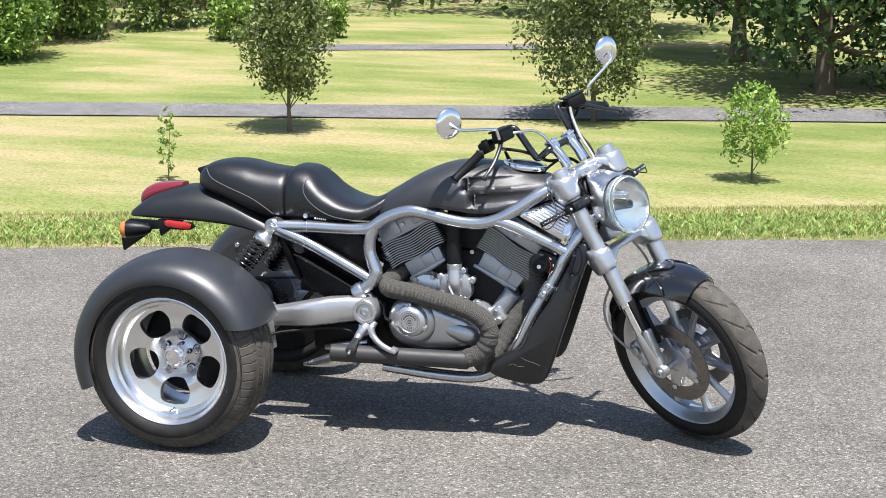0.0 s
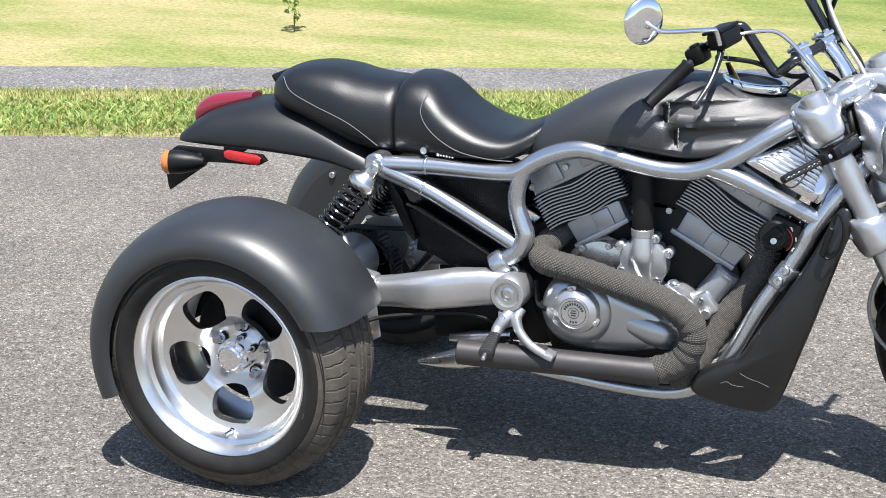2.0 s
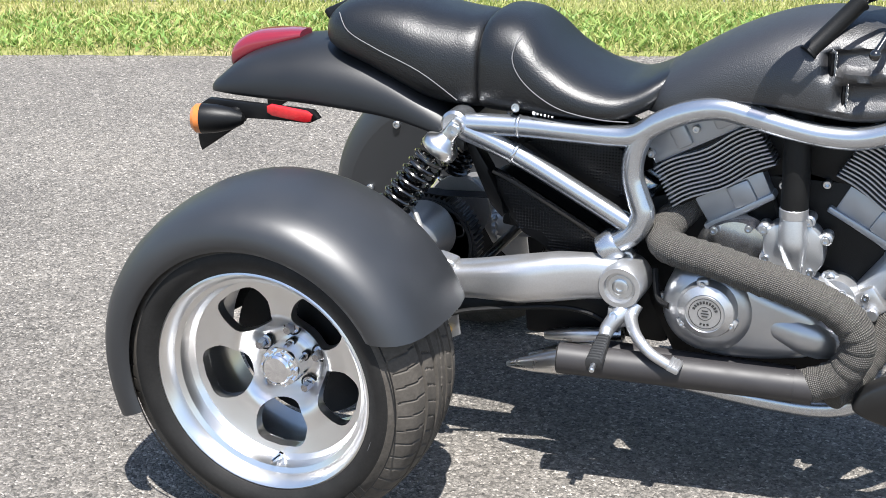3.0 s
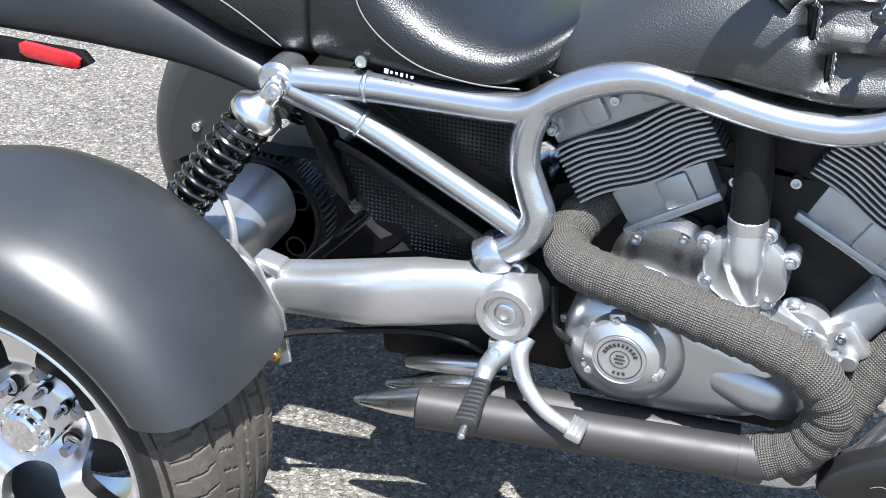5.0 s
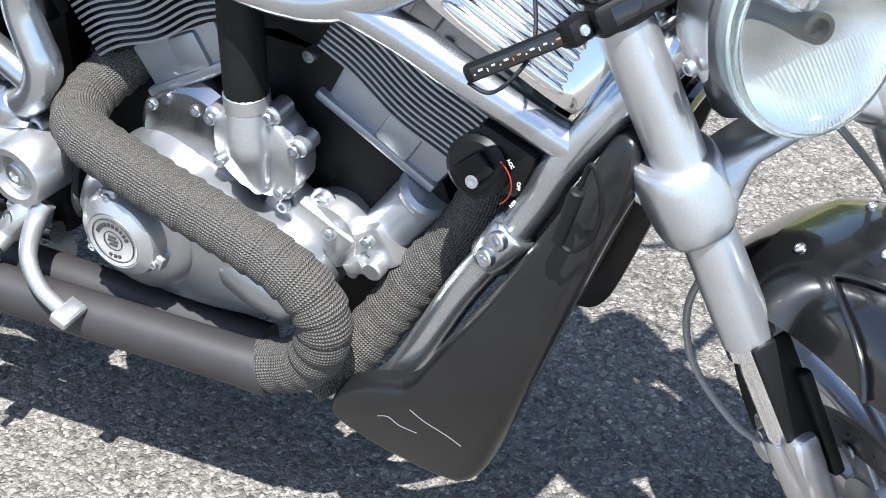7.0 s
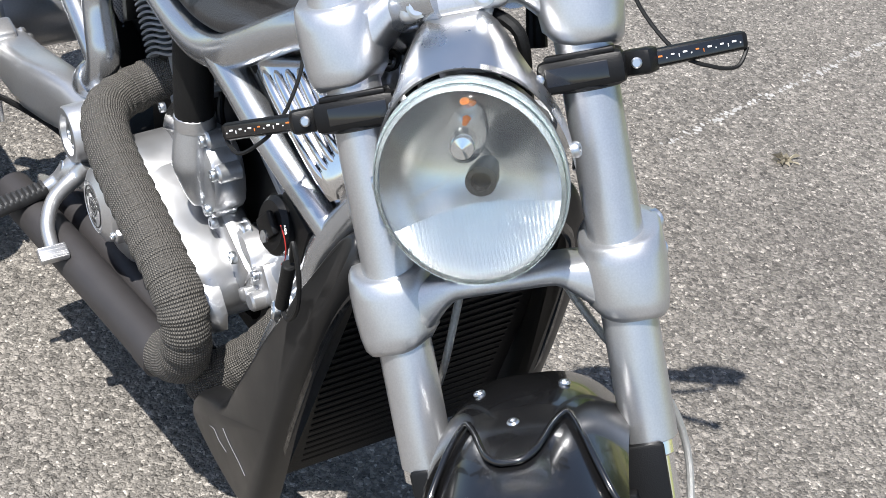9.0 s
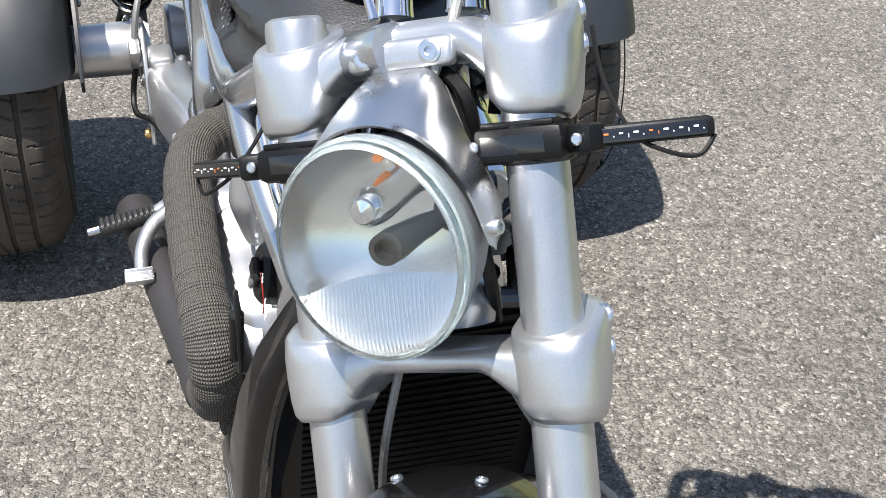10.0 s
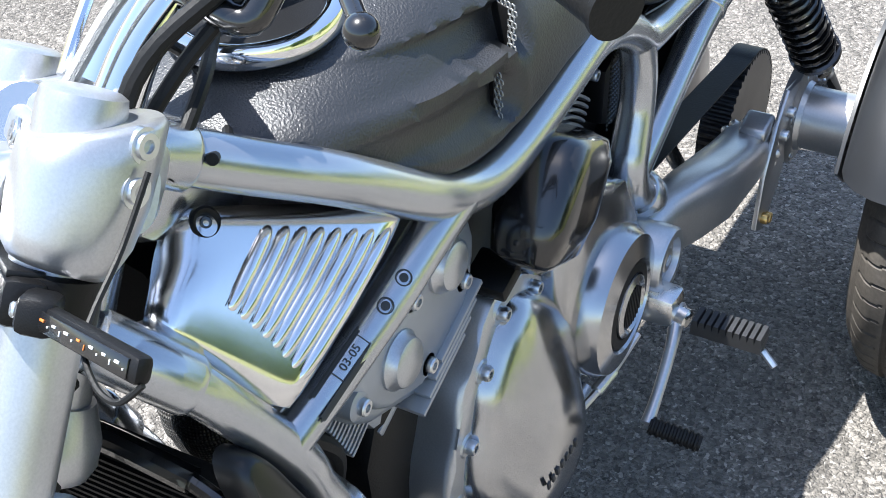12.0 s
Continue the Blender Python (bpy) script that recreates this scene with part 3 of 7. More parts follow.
    def plate(self, outline, lo, hi, axis="y", bevel=0.004, smooth=0, m=None, segments=2):
        """A flat-sided piece with the given outline (two coordinates) between lo and hi along the axis."""
        pts = [Vector(p) for p in outline]
        for _ in range(smooth):
            nxt = []
            for p, q in zip(pts, pts[1:] + pts[:1]):
                nxt += [p * 0.75 + q * 0.25, p * 0.25 + q * 0.75]
            pts = nxt
        put = {"y": lambda p, h: (p.x, h, p.y), "x": lambda p, h: (h, p.x, p.y), "z": lambda p, h: (p.x, p.y, h)}[axis]
        bm = bmesh.new()
        a = [bm.verts.new(put(p, lo)) for p in pts]
        b = [bm.verts.new(put(p, hi)) for p in pts]
        fa, fb = bm.faces.new(a), bm.faces.new(b)
        n = len(pts)
        for i in range(n):
            bm.faces.new((a[i], a[(i + 1) % n], b[(i + 1) % n], b[i]))
        if bevel:
            edges = list({e for f in (fa, fb) for e in f.edges})
            bmesh.ops.bevel(bm, geom=edges, offset=bevel, segments=segments, affect="EDGES", profile=0.5, clamp_overlap=True)
        bmesh.ops.recalc_face_normals(bm, faces=bm.faces[:])
        return self.take(bm, m)


def part(name, shape, material, parent, label="", sharp=35.0, m=None):
    """One mesh object under a thing or under a part."""
    if m:
        shape.v = [tuple(m @ Vector(p)) for p in shape.v]
    me = mesh_of(name, shape.v, shape.f, material, sharp)
    if shape.uv:
        layer = me.uv_layers.new(name="UVMap")
        for poly in me.polygons:
            for li, c in zip(poly.loop_indices, shape.uv.get(poly.index, [(0, 0)] * poly.loop_total)):
                layer.data[li].uv = c
    ob = new(name, me)
    ob.parent = parent
    if label:
        ob["label"] = label
    return ob


def bolt(parent, p, axis, r=0.008, h=0.007, material=None, name="bolt", washer=False):
    """A socket-head bolt whose head stands out along axis."""
    s = Shape()
    prof = [(r * 0.95, 0), (r, h * 0.15), (r, h * 0.8), (r * 0.86, h), (r * 0.5, h), (r * 0.48, h * 0.45), (0, h * 0.45)]
    if washer:
        prof = [(r * 1.5, 0), (r * 1.5, h * 0.2), (r, h * 0.22)] + prof[2:]
    s.lathe(prof, p, axis, 12)
    return part(name, s, material or STEEL, parent)


trike = tagged(new("motor_trike"), "black three-wheeled motorcycle with silver frame on asphalt", "motorcycle")


# ---- rear wheels ----
RW = Vector((-0.009, -0.522, 0.333))


def tyre_shape(R, rim_r, half_w, grooves, cut, seg, crown=0.02, shoulder=0.03, bulge=0.012, axis_y=0.0):
    """A tyre round the y axis at the origin: rounded sidewalls, circumferential grooves and slanted cuts carved out of the tread."""
    prof = []
    side = 9
    for i in range(side):
        q = i / (side - 1)
        r = rim_r + (R - shoulder - crown * 0.6 - rim_r) * q
        y = half_w * (0.86 + 0.14 * math.sin(math.pi * min(1, q * 0.72 + 0.1))) + bulge * math.sin(math.pi * q) * 0.6
        prof.append((r, -y))
    nt = 96
    tread = []
    for i in range(nt + 1):
        u = -1 + 2 * i / nt
        y = u * half_w * 0.97
        r = R - crown * u * u - shoulder * max(0, abs(u) - 0.72) ** 2 / 0.0784
        tread.append((r, y))
    prof += tread + [(r, -y) for r, y in reversed(prof)]
    n = len(prof)
    verts, faces = [], []
    for k in range(seg):
        a = 2 * math.pi * k / seg
        for i, (r, y) in enumerate(prof):
            if side <= i <= side + nt:
                u = y / (half_w * 0.97)
                if any(abs(u - g) < w for g, w in grooves):
                    r -= 0.007
                elif cut(u, a):
                    r -= 0.004
            verts.append((r * math.cos(a), y, r * math.sin(a)))
    for k in range(seg):
        q = (k + 1) % seg
        for i in range(n - 1):
            faces.append((k * n + i, k * n + i + 1, q * n + i + 1, q * n + i))
    s = Shape()
    s.add(verts, faces)
    return s


def car_cut(u, a):
    """Slanted lugs on the shoulders and zigzag sipes in the middle ribs."""
    t = a * 62 / (2 * math.pi)
    if 0.6 < abs(u) < 0.97:
        return (t + (0.25 if u < 0 else 0) + 0.5 * abs(u)) % 1 < 0.1
    if 0.24 < u < 0.46 or -0.5 < u < -0.24:
        return (t + 1.6 * u) % 1 < 0.09
    q = (t * 0.16 + 0.5) % 1
    return abs(u - 0.12 * (abs(2 * q - 1) - 0.5)) < 0.018


def dust_tread(ob, hub, radius):
    """Gives the running surface of a tyre its dusty rubber."""
    ob.data.materials.append(TREAD)
    for p in ob.data.polygons:
        if (p.center - hub).length > radius and max((ob.data.vertices[i].co - hub).length for i in p.vertices) > radius:
            p.material_index = 1


def rear_wheel(side):
    """Right wheel (side -1) or left wheel: tyre, slotted alloy rim, cap, nuts and valve."""
    c = Matrix.Translation((RW.x + 0.011 * side, -side * RW.y, RW.z))
    flip = Matrix.Diagonal((1, -side, 1, 1))  # built for the right side, outer face at -y
    m = c @ flip
    wheel = new("wheel")
    wheel.parent = trike
    t = tyre_shape(0.333, 0.226, 0.128, [(-0.54, 0.03), (-0.2, 0.034), (0.16, 0.034), (0.5, 0.03)], car_cut, 660)
    dust_tread(part("tyre", t, TYRE, wheel, "dusty wide car tyre with grooved tread", 28, m=m), m.translation, 0.306)
    for r, w, y in ((0.268, 0.0016, -0.1315), (0.292, 0.0012, -0.132), (0.245, 0.0016, -0.127)):
        ring = Shape()
        ring.lathe([(r - w, y), (r - w, y - 0.002), (r + w, y - 0.002), (r + w, y)], (0, 0, 0), (0, 1, 0), 72, close=True)
        part("sidewall_rib", ring, TYRE, wheel, m=m)
    # raised lettering on the wall as plain bars
    for k in range(5):
        marks = Shape()
        marks.add(*bar_on_wall(0.283, radians(-62 + 5.2 * k), 0.012, 0.02, -0.1325))
        part("raised_letter_bar", marks, TYRE, wheel, m=m)
    for a0, r0 in ((150, 0.251), (158, 0.252), (166, 0.252), (205, 0.255), (212, 0.255), (310, 0.252), (320, 0.252), (330, 0.252), (340, 0.25), (20, 0.254)):
        small = Shape()
        small.add(*bar_on_wall(r0, radians(a0), 0.02, 0.0025, -0.1305))
        part("print_bar", small, THREAD, wheel, "faint pale print on the tyre wall", m=m)
    rim = Shape()
    rim.lathe([(0.232, -0.112), (0.234, -0.119), (0.228, -0.122), (0.221, -0.117), (0.212, -0.1), (0.21, -0.094), (0.2, -0.088), (0.198, -0.06), (0.19, -0.05), (0.186, -0.02), (0.186, 0.1), (0.214, 0.112),
               (0.232, 0.118), (0.232, 0.11), (0.222, 0.1), (0.19, 0.09), (0.19, -0.03), (0.204, -0.08), (0.222, -0.105)], (0, 0, 0), (0, 1, 0), 72, close=True)
    part("rim", rim, RIM, wheel, "machined aluminium rim with stepped barrel", 30, m=m)
    # disc with five windows: each sector is cut along a rounded slot that points to the hub
    disc = Shape()
    slot = [(0.085, 0.0), (0.0858, 0.01), (0.088, 0.019), (0.092, 0.028), (0.099, 0.037), (0.108, 0.045), (0.118, 0.0515), (0.129, 0.056), (0.14, 0.059), (0.15, 0.059), (0.161, 0.057), (0.169, 0.053), (0.174, 0.046), (0.1765, 0.034), (0.177, 0.0)]
    rows = [(r, 0.0) for r in (0.03, 0.045, 0.055, 0.066, 0.077)] + slot + [(0.182, 0.0), (0.19, 0.0)]

    def dish(r):
        q = min(1, max(0, (r - 0.055) / 0.06))
        return 0.02 - 0.056 * q * q * (3 - 2 * q) - 0.012 * max(0, (r - 0.14) / 0.05)

    nc = 16
    for k in range(5):
        for way in (-1, 1):
            front, back = [], []
            for r, w in rows:
                h = w / r
                for c in range(nc + 1):
                    a = radians(51 + 72 * k) + way * (h + (radians(36) - h) * c / nc)
                    front.append((r * math.cos(a), dish(r), r * math.sin(a)))
                    back.append((r * math.cos(a), dish(r) + 0.024, r * math.sin(a)))
            faces = [(i * (nc + 1) + c, i * (nc + 1) + c + 1, (i + 1) * (nc + 1) + c + 1, (i + 1) * (nc + 1) + c) for i in range(len(rows) - 1) for c in range(nc)]
            nf = len(front)
            edge = [i * (nc + 1) for i in range(5, 5 + len(slot))]
            walls = [(a, b, b + nf, a + nf) for a, b in zip(edge, edge[1:])]
            faces = faces + [tuple(nf + v for v in reversed(f)) for f in faces] + [tuple(reversed(f)) for f in walls]
            disc.add(front + back, faces if way > 0 else [tuple(reversed(f)) for f in faces])
    bm = bmesh.new()
    bv = [bm.verts.new(p) for p in disc.v]
    for f in disc.f:
        bm.faces.new([bv[q] for q in f])
    bmesh.ops.remove_doubles(bm, verts=bm.verts[:], dist=0.0002)
    bmesh.ops.recalc_face_normals(bm, faces=bm.faces[:])
    part("rim_disc", Shape().take(bm), RIM, wheel, "aluminium wheel face with five slots", 40, m=m)
    hub = Shape()
    hub.lathe([(0.0, 0.02), (0.043, 0.02), (0.043, -0.036), (0.041, -0.042), (0.032, -0.043), (0.031, -0.056), (0.027, -0.06), (0.0, -0.061)], (0, 0, 0), (0, 1, 0), 40)
    cap = part("hub_cap", hub, CHROME, wheel, "round chrome hub cap with small bolts", m=m)
    for k in range(10):
        a = 2 * math.pi * k / 10
        n = Shape()
        n.rod((0.037 * math.cos(a), -0.04, 0.037 * math.sin(a)), (0.037 * math.cos(a), -0.05, 0.037 * math.sin(a)), 0.0042, 8, 0.001)
        part("bolt", n, CHROME, cap, m=m)
    for k in range(5):
        a = radians(15 + 72 * k)
        n = Shape()
        p = Vector((0.0665 * math.cos(a), 0.014, 0.0665 * math.sin(a)))
        n.lathe([(0.0135, 0), (0.0135, 0.004), (0.0105, 0.006), (0.0105, 0.022), (0.008, 0.027), (0, 0.027)], p, (0, -1, 0), 6)
        n.lathe([(0.0155, -0.002), (0.0155, 0.003), (0.012, 0.005)], p, (0, -1, 0), 18)
        nut = part("lug_nut", n, DARKCHROME, wheel, "dark chrome lug nut", m=m)
        seat_ring = Shape()
        seat_ring.lathe([(0.0155, 0.002), (0.0195, 0.002), (0.0195, 0.0), (0.0155, 0.0)], p, (0, -1, 0), 20)
        part("nut_seat", seat_ring, BLOCK, nut, m=m)
    v = Shape()
    v.tube([(0.0, -0.058, -0.192), (0.0, -0.082, -0.187), (0.0, -0.098, -0.186)], [0.006, 0.0045, 0.004], 10)
    v.lathe([(0.0, -0.002), (0.0095, -0.002), (0.0095, 0.004), (0, 0.004)], (0, -0.06, -0.192), (0, -1, 0), 6)
    part("valve", v, CHROME, wheel, m=m)
    drum = Shape()
    # On the left it is widened, an added black cover darkening the open back.
    shield = (0.16, 0.09) if side < 0 else (0.226, 0.122)
    drum.lathe([(0.03, 0.135), shield, (shield[0], shield[1] - 0.014), (0.05, 0.045)], (0, 0, 0), (0, 1, 0), 40)
    part("brake_disc", drum, BLOCK, wheel, "dark brake shield behind the wheel", m=m)
    return wheel


def bar_on_wall(r, a, w, h, y):
    """A low raised bar on the tyre wall, along the circle."""
    e, t = Vector((math.cos(a), 0, math.sin(a))), Vector((-math.sin(a), 0, math.cos(a)))
    c = e * r
    quad = [c - t * w / 2 - e * h / 2, c + t * w / 2 - e * h / 2, c + t * w / 2 + e * h / 2, c - t * w / 2 + e * h / 2]
    lo = [p + Vector((0, y, 0)) for p in quad]
    hi = [p * 0.999 + Vector((0, y - 0.0022, 0)) for p in quad]
    return lo + hi, [(4, 5, 6, 7), (0, 1, 5, 4), (1, 2, 6, 5), (2, 3, 7, 6), (3, 0, 4, 7)]


rear_wheel(-1)
rear_wheel(1)


def rear_fender(side):
    prof = [(-0.668, 0.285), (-0.672, 0.295), (-0.67, 0.315), (-0.66, 0.334), (-0.64, 0.351), (-0.608, 0.363), (-0.563, 0.371), (-0.508, 0.375), (-0.448, 0.374), (-0.408, 0.368), (-0.38, 0.356), (-0.362, 0.338), (-0.353, 0.316), (-0.351, 0.292)]
    rings = []
    n = 60
    for k in range(n + 1):
        def spot(y, r, base):
            lo = math.asin(0.137 / base)
            a = lo + (radians(201) - lo) * k / n
            return (r * math.cos(a) - 0.012 + 0.014 * side, y, 0.333 + r * math.sin(a))

        outer = [spot(y, r, r) for y, r in prof]
        inner = [spot(y + (0.005 if y < -0.58 else 0.0), r - 0.005, r) for y, r in reversed(prof[:-1])]
        rings.append([(x, -side * y, z) for x, y, z in outer + inner])
    s = Shape()
    s.loft(rings)
    if side < 0:
        s.f = [tuple(reversed(f)) for f in s.f]
    f = part("rear_fender", s, FENDER, trike, "wide satin black fender over the rear wheel", 50)
    plate = Shape()
    pts = [(0.3 * math.cos(radians(a)), 0.333 + 0.3 * math.sin(radians(a))) for a in range(24, 190, 9)]
    plate.plate(pts + [(-0.2, 0.36), (0.2, 0.4)], side * 0.34, side * 0.346, bevel=0.001)
    part("inner_panel", plate, FENDER, f, "flat black inner fender panel")
    for x, z in ((-0.155, 0.567), (0.06, 0.57), (-0.235, 0.39)):
        bolt(f, (x, side * 0.34, z), (0, -side, 0), 0.01, 0.008)
    return f


rear_fender(-1)
rear_fender(1)
for side in (-1, 1):
    axle = Shape()
    axle.lathe([(0.05, 0.0), (0.05, 0.16), (0.046, 0.165)], (0.06, side * 0.235, 0.415), (0, side, 0), 32)
    tube = part("axle_tube", axle, SWING, trike, "bare aluminium rear axle tube")
    axle = Shape()
    axle.lathe([(0.078, 0.0), (0.078, 0.018), (0.072, 0.022), (0.056, 0.024), (0.053, 0.032)], (0.06, side * 0.215, 0.415), (0, side, 0), 36)
    fl = part("flange", axle, SWING, tube)
    for a in (20, 92, 164, 236, 308):
        bolt(fl, (0.06 + 0.066 * math.cos(radians(a)), side * 0.234, 0.415 + 0.066 * math.sin(radians(a))), (0, side, 0), 0.007, 0.006)
drum = Shape()
drum.lathe([(0.02, -0.11), (0.068, -0.11), (0.073, -0.104), (0.073, 0.115), (0.068, 0.125), (0.02, 0.125)], (0.045, -0.07, 0.415), (0, 1, 0), 44)
part("differential_housing", drum, SWING, trike, "turned aluminium drum on the rear axle")
pul = Shape()
teeth, ring = 56, []
for k in range(teeth * 4):
    a = 2 * math.pi * k / (teeth * 4)
    r = 0.12 if k % 4 < 2 else 0.113
    ring.append((0.03 + r * math.cos(a), 0.362 + r * math.sin(a)))
pul.plate(ring, 0.1, 0.145, bevel=0.0)
pul.lathe([(0.108, 0.0), (0.108, -0.004), (0.1, -0.004), (0.1, 0.004)], (0.03, 0.1, 0.362), (0, 1, 0), 60)
for k in range(5):
    a = radians(30 + 72 * k)
    pul.lathe([(0.02, 0.0), (0.02, -0.003), (0.016, -0.003), (0.016, 0.002)], (0.03 + 0.08 * math.cos(a), 0.1, 0.362 + 0.08 * math.sin(a)), (0, 1, 0), 24)
part("belt_pulley", pul, FENDER, trike, "large black toothed belt pulley", 20)
belt = Shape()
rows = []
for k in range(49):
    a = radians(80 + 200 * k / 48)
    rows.append((0.03 + 0.122 * math.cos(a), 0.362 + 0.122 * math.sin(a)))
rows = [(0.72, 0.53)] + rows + [(0.72, 0.45)]
belt.loft([[(x, 0.102, z), (x, 0.144, z), (x * 0.997, 0.144, z * 0.99 + 0.003), (x * 0.997, 0.102, z * 0.99 + 0.003)] for x, z in rows], caps=True)
part("drive_belt", belt, RUBBER, trike, "black drive belt")
strut = Shape()
strut.box((0.188, 0.08, 0.36), (0.25, 0.016, 0.024), (0, -47, 0), 0.005)
part("belt_guard_strut", strut, GLOSS, trike, "glossy black strut beside the belt")

# ---- swingarm ----
for side in (-1, 1):
    arm = Shape()
    secs = [(0.165, 0.405, 0.036, 0.04, 0.19), (0.26, 0.418, 0.04, 0.042, 0.19), (0.36, 0.43, 0.05, 0.044, 0.187), (0.43, 0.442, 0.052, 0.04, 0.18), (0.5, 0.45, 0.049, 0.03, 0.172), (0.56, 0.452, 0.044, 0.026, 0.168)]
    rings = []
    for x, zc, hh, hw, yc in secs:
        rings.append([(x, side * yc + hw * math.copysign(abs(math.cos(t)) ** 0.7, math.cos(t)), zc + hh * math.copysign(abs(math.sin(t)) ** 0.7, math.sin(t))) for t in [2 * math.pi * k / 28 for k in range(28)]])
    arm.loft(rings)
    arm.lathe([(0.02, 0.0), (0.048, 0.0), (0.05, 0.004), (0.046, 0.08), (0.043, 0.084), (0.033, 0.084), (0.031, 0.074), (0.0, 0.074)], (0.575, side * 0.13, 0.449), (0, side, 0), 40)
    sw = part("swingarm", arm, SWING, trike, "thick cast aluminium swingarm with welded end", 40)
    bolt(sw, (0.575, side * 0.204, 0.449), (0, side, 0), 0.017, 0.006, washer=True)
    weld = Shape()
    for k in range(14):
        t = 2 * math.pi * k / 14
        weld.lathe([(0, -0.008), (0.007, -0.003), (0.008, 0.003), (0, 0.008)], (0.175, side * 0.19 + 0.042 * math.cos(t), 0.406 + 0.04 * math.sin(t)), (1, 0, 0), 8)
    part("weld_bead", weld, SWING, sw)
    plate = Shape()
    plate.plate([(0.09, 0.49), (0.15, 0.5), (0.19, 0.46), (0.225, 0.39), (0.235, 0.3), (0.2, 0.28), (0.14, 0.33), (0.1, 0.4)], side * 0.226, side * 0.234, bevel=0.002)
    plate.box((0.195, side * 0.203, 0.455), (0.05, 0.044, 0.022), (0, 14, 0), 0.008, segments=3)
    br = part("axle_plate", plate, SWING, trike, "worn aluminium axle bracket plate")
    for x, z in ((0.1, 0.46), (0.12, 0.43), (0.17, 0.31), (0.15, 0.3)):
        bolt(br, (x + 0.04, side * 0.234, z), (0, side, 0), 0.009, 0.01, BRASS if z < 0.4 else STEEL)
line = Shape()
line.tube([(0.16, -0.245, 0.43), (0.15, -0.255, 0.37), (0.19, -0.255, 0.345), (0.26, -0.23, 0.36), (0.42, -0.19, 0.375), (0.5, -0.18, 0.37), (0.555, -0.17, 0.34)], 0.0055, 8)
part("brake_line", line, RUBBER, trike)
line = Shape()
line.tube([(0.155, -0.245, 0.47), (0.15, -0.235, 0.53), (0.12, -0.215, 0.57), (0.08, -0.19, 0.54)], 0.006, 8)
part("brake_line", line, HOSE, trike, "braided steel brake line")
cal = Shape()
cal.box((0.155, -0.246, 0.45), (0.045, 0.02, 0.05), (0, 30, 0), 0.005)
part("brake_fitting", cal, SWING, trike)

# ---- rear shock absorbers ----
for side in (-1, 1):
    top, low = Vector((0.214, side * 0.19, 0.745)), Vector((-0.004, side * 0.25, 0.455))
    d = (low - top).normalized()
    a = d.orthogonal().normalized()
    b = d.cross(a)
    shock = new("shock_absorber")
    shock.parent = trike
    s = Shape()
    s.box(top + d * 0.02, (0.032, 0.034, 0.075), (0, 36, 0), 0.01)
    s.lathe([(0.018, 0.024), (0.024, 0.034), (0.036, 0.042), (0.0395, 0.046), (0.0395, 0.062), (0.036, 0.066), (0.02, 0.066)], top, d, 32)
    part("top_mount", s, POLISHED, shock, "bright alloy shock mount", 45)
    s = Shape()
    coil = []
    for k in range(13 * 11 + 1):
        t = 2 * math.pi * k / 13
        coil.append(top + d * (0.068 + 0.232 * k / 143) + (a * math.cos(t) + b * math.sin(t)) * 0.0335)
    s.tube(coil, 0.0048, 8, 1, straight=True)
    part("spring", s, GLOSS, shock, "glossy black coil spring")
    s = Shape()
    s.rod(top + d * 0.05, top + d * 0.16, 0.01, 14)
    s.rod(top + d * 0.13, top + d * 0.295, 0.022, 18, 0.003)
    s.lathe([(0.03, 0.28), (0.04, 0.285), (0.04, 0.293), (0.02, 0.3)], top, d, 24)
    part("damper", s, GLOSS, shock)
    s = Shape()
    s.rod(low + d * -0.02, low + d * 0.045, 0.017, 16, 0.003)
    part("lower_eye", s, CHROME, shock)
    bolt(shock, top + Vector((0.004, side * 0.016, 0.002)), (0, side, 0), 0.013, 0.012)

# ---- frame ----
RAIL = [(0.207, 0.165, 0.748), (0.34, 0.152, 0.75), (0.45, 0.148, 0.748), (0.54, 0.148, 0.748), (0.585, 0.15, 0.756), (0.63, 0.152, 0.786), (0.685, 0.153, 0.812), (0.745, 0.154, 0.825), (0.81, 0.155, 0.815), (0.88, 0.155, 0.8),
        (0.945, 0.156, 0.791), (1.01, 0.156, 0.793), (1.068, 0.154, 0.811), (1.123, 0.15, 0.842), (1.21, 0.128, 0.9), (1.29, 0.085, 0.945), (1.36, 0.04, 0.985)]
DOWN = [(1.42, 0.045, 0.85), (1.385, 0.095, 0.805), (1.308, 0.131, 0.685), (1.282, 0.135, 0.625), (1.246, 0.139, 0.555), (1.2, 0.143, 0.476), (1.168, 0.145, 0.41), (1.137, 0.146, 0.345), (1.09, 0.14, 0.27), (1.0, 0.125, 0.212), (0.85, 0.12, 0.205), (0.62, 0.12, 0.225)]
frame_part = new("frame")
frame_part.parent = trike
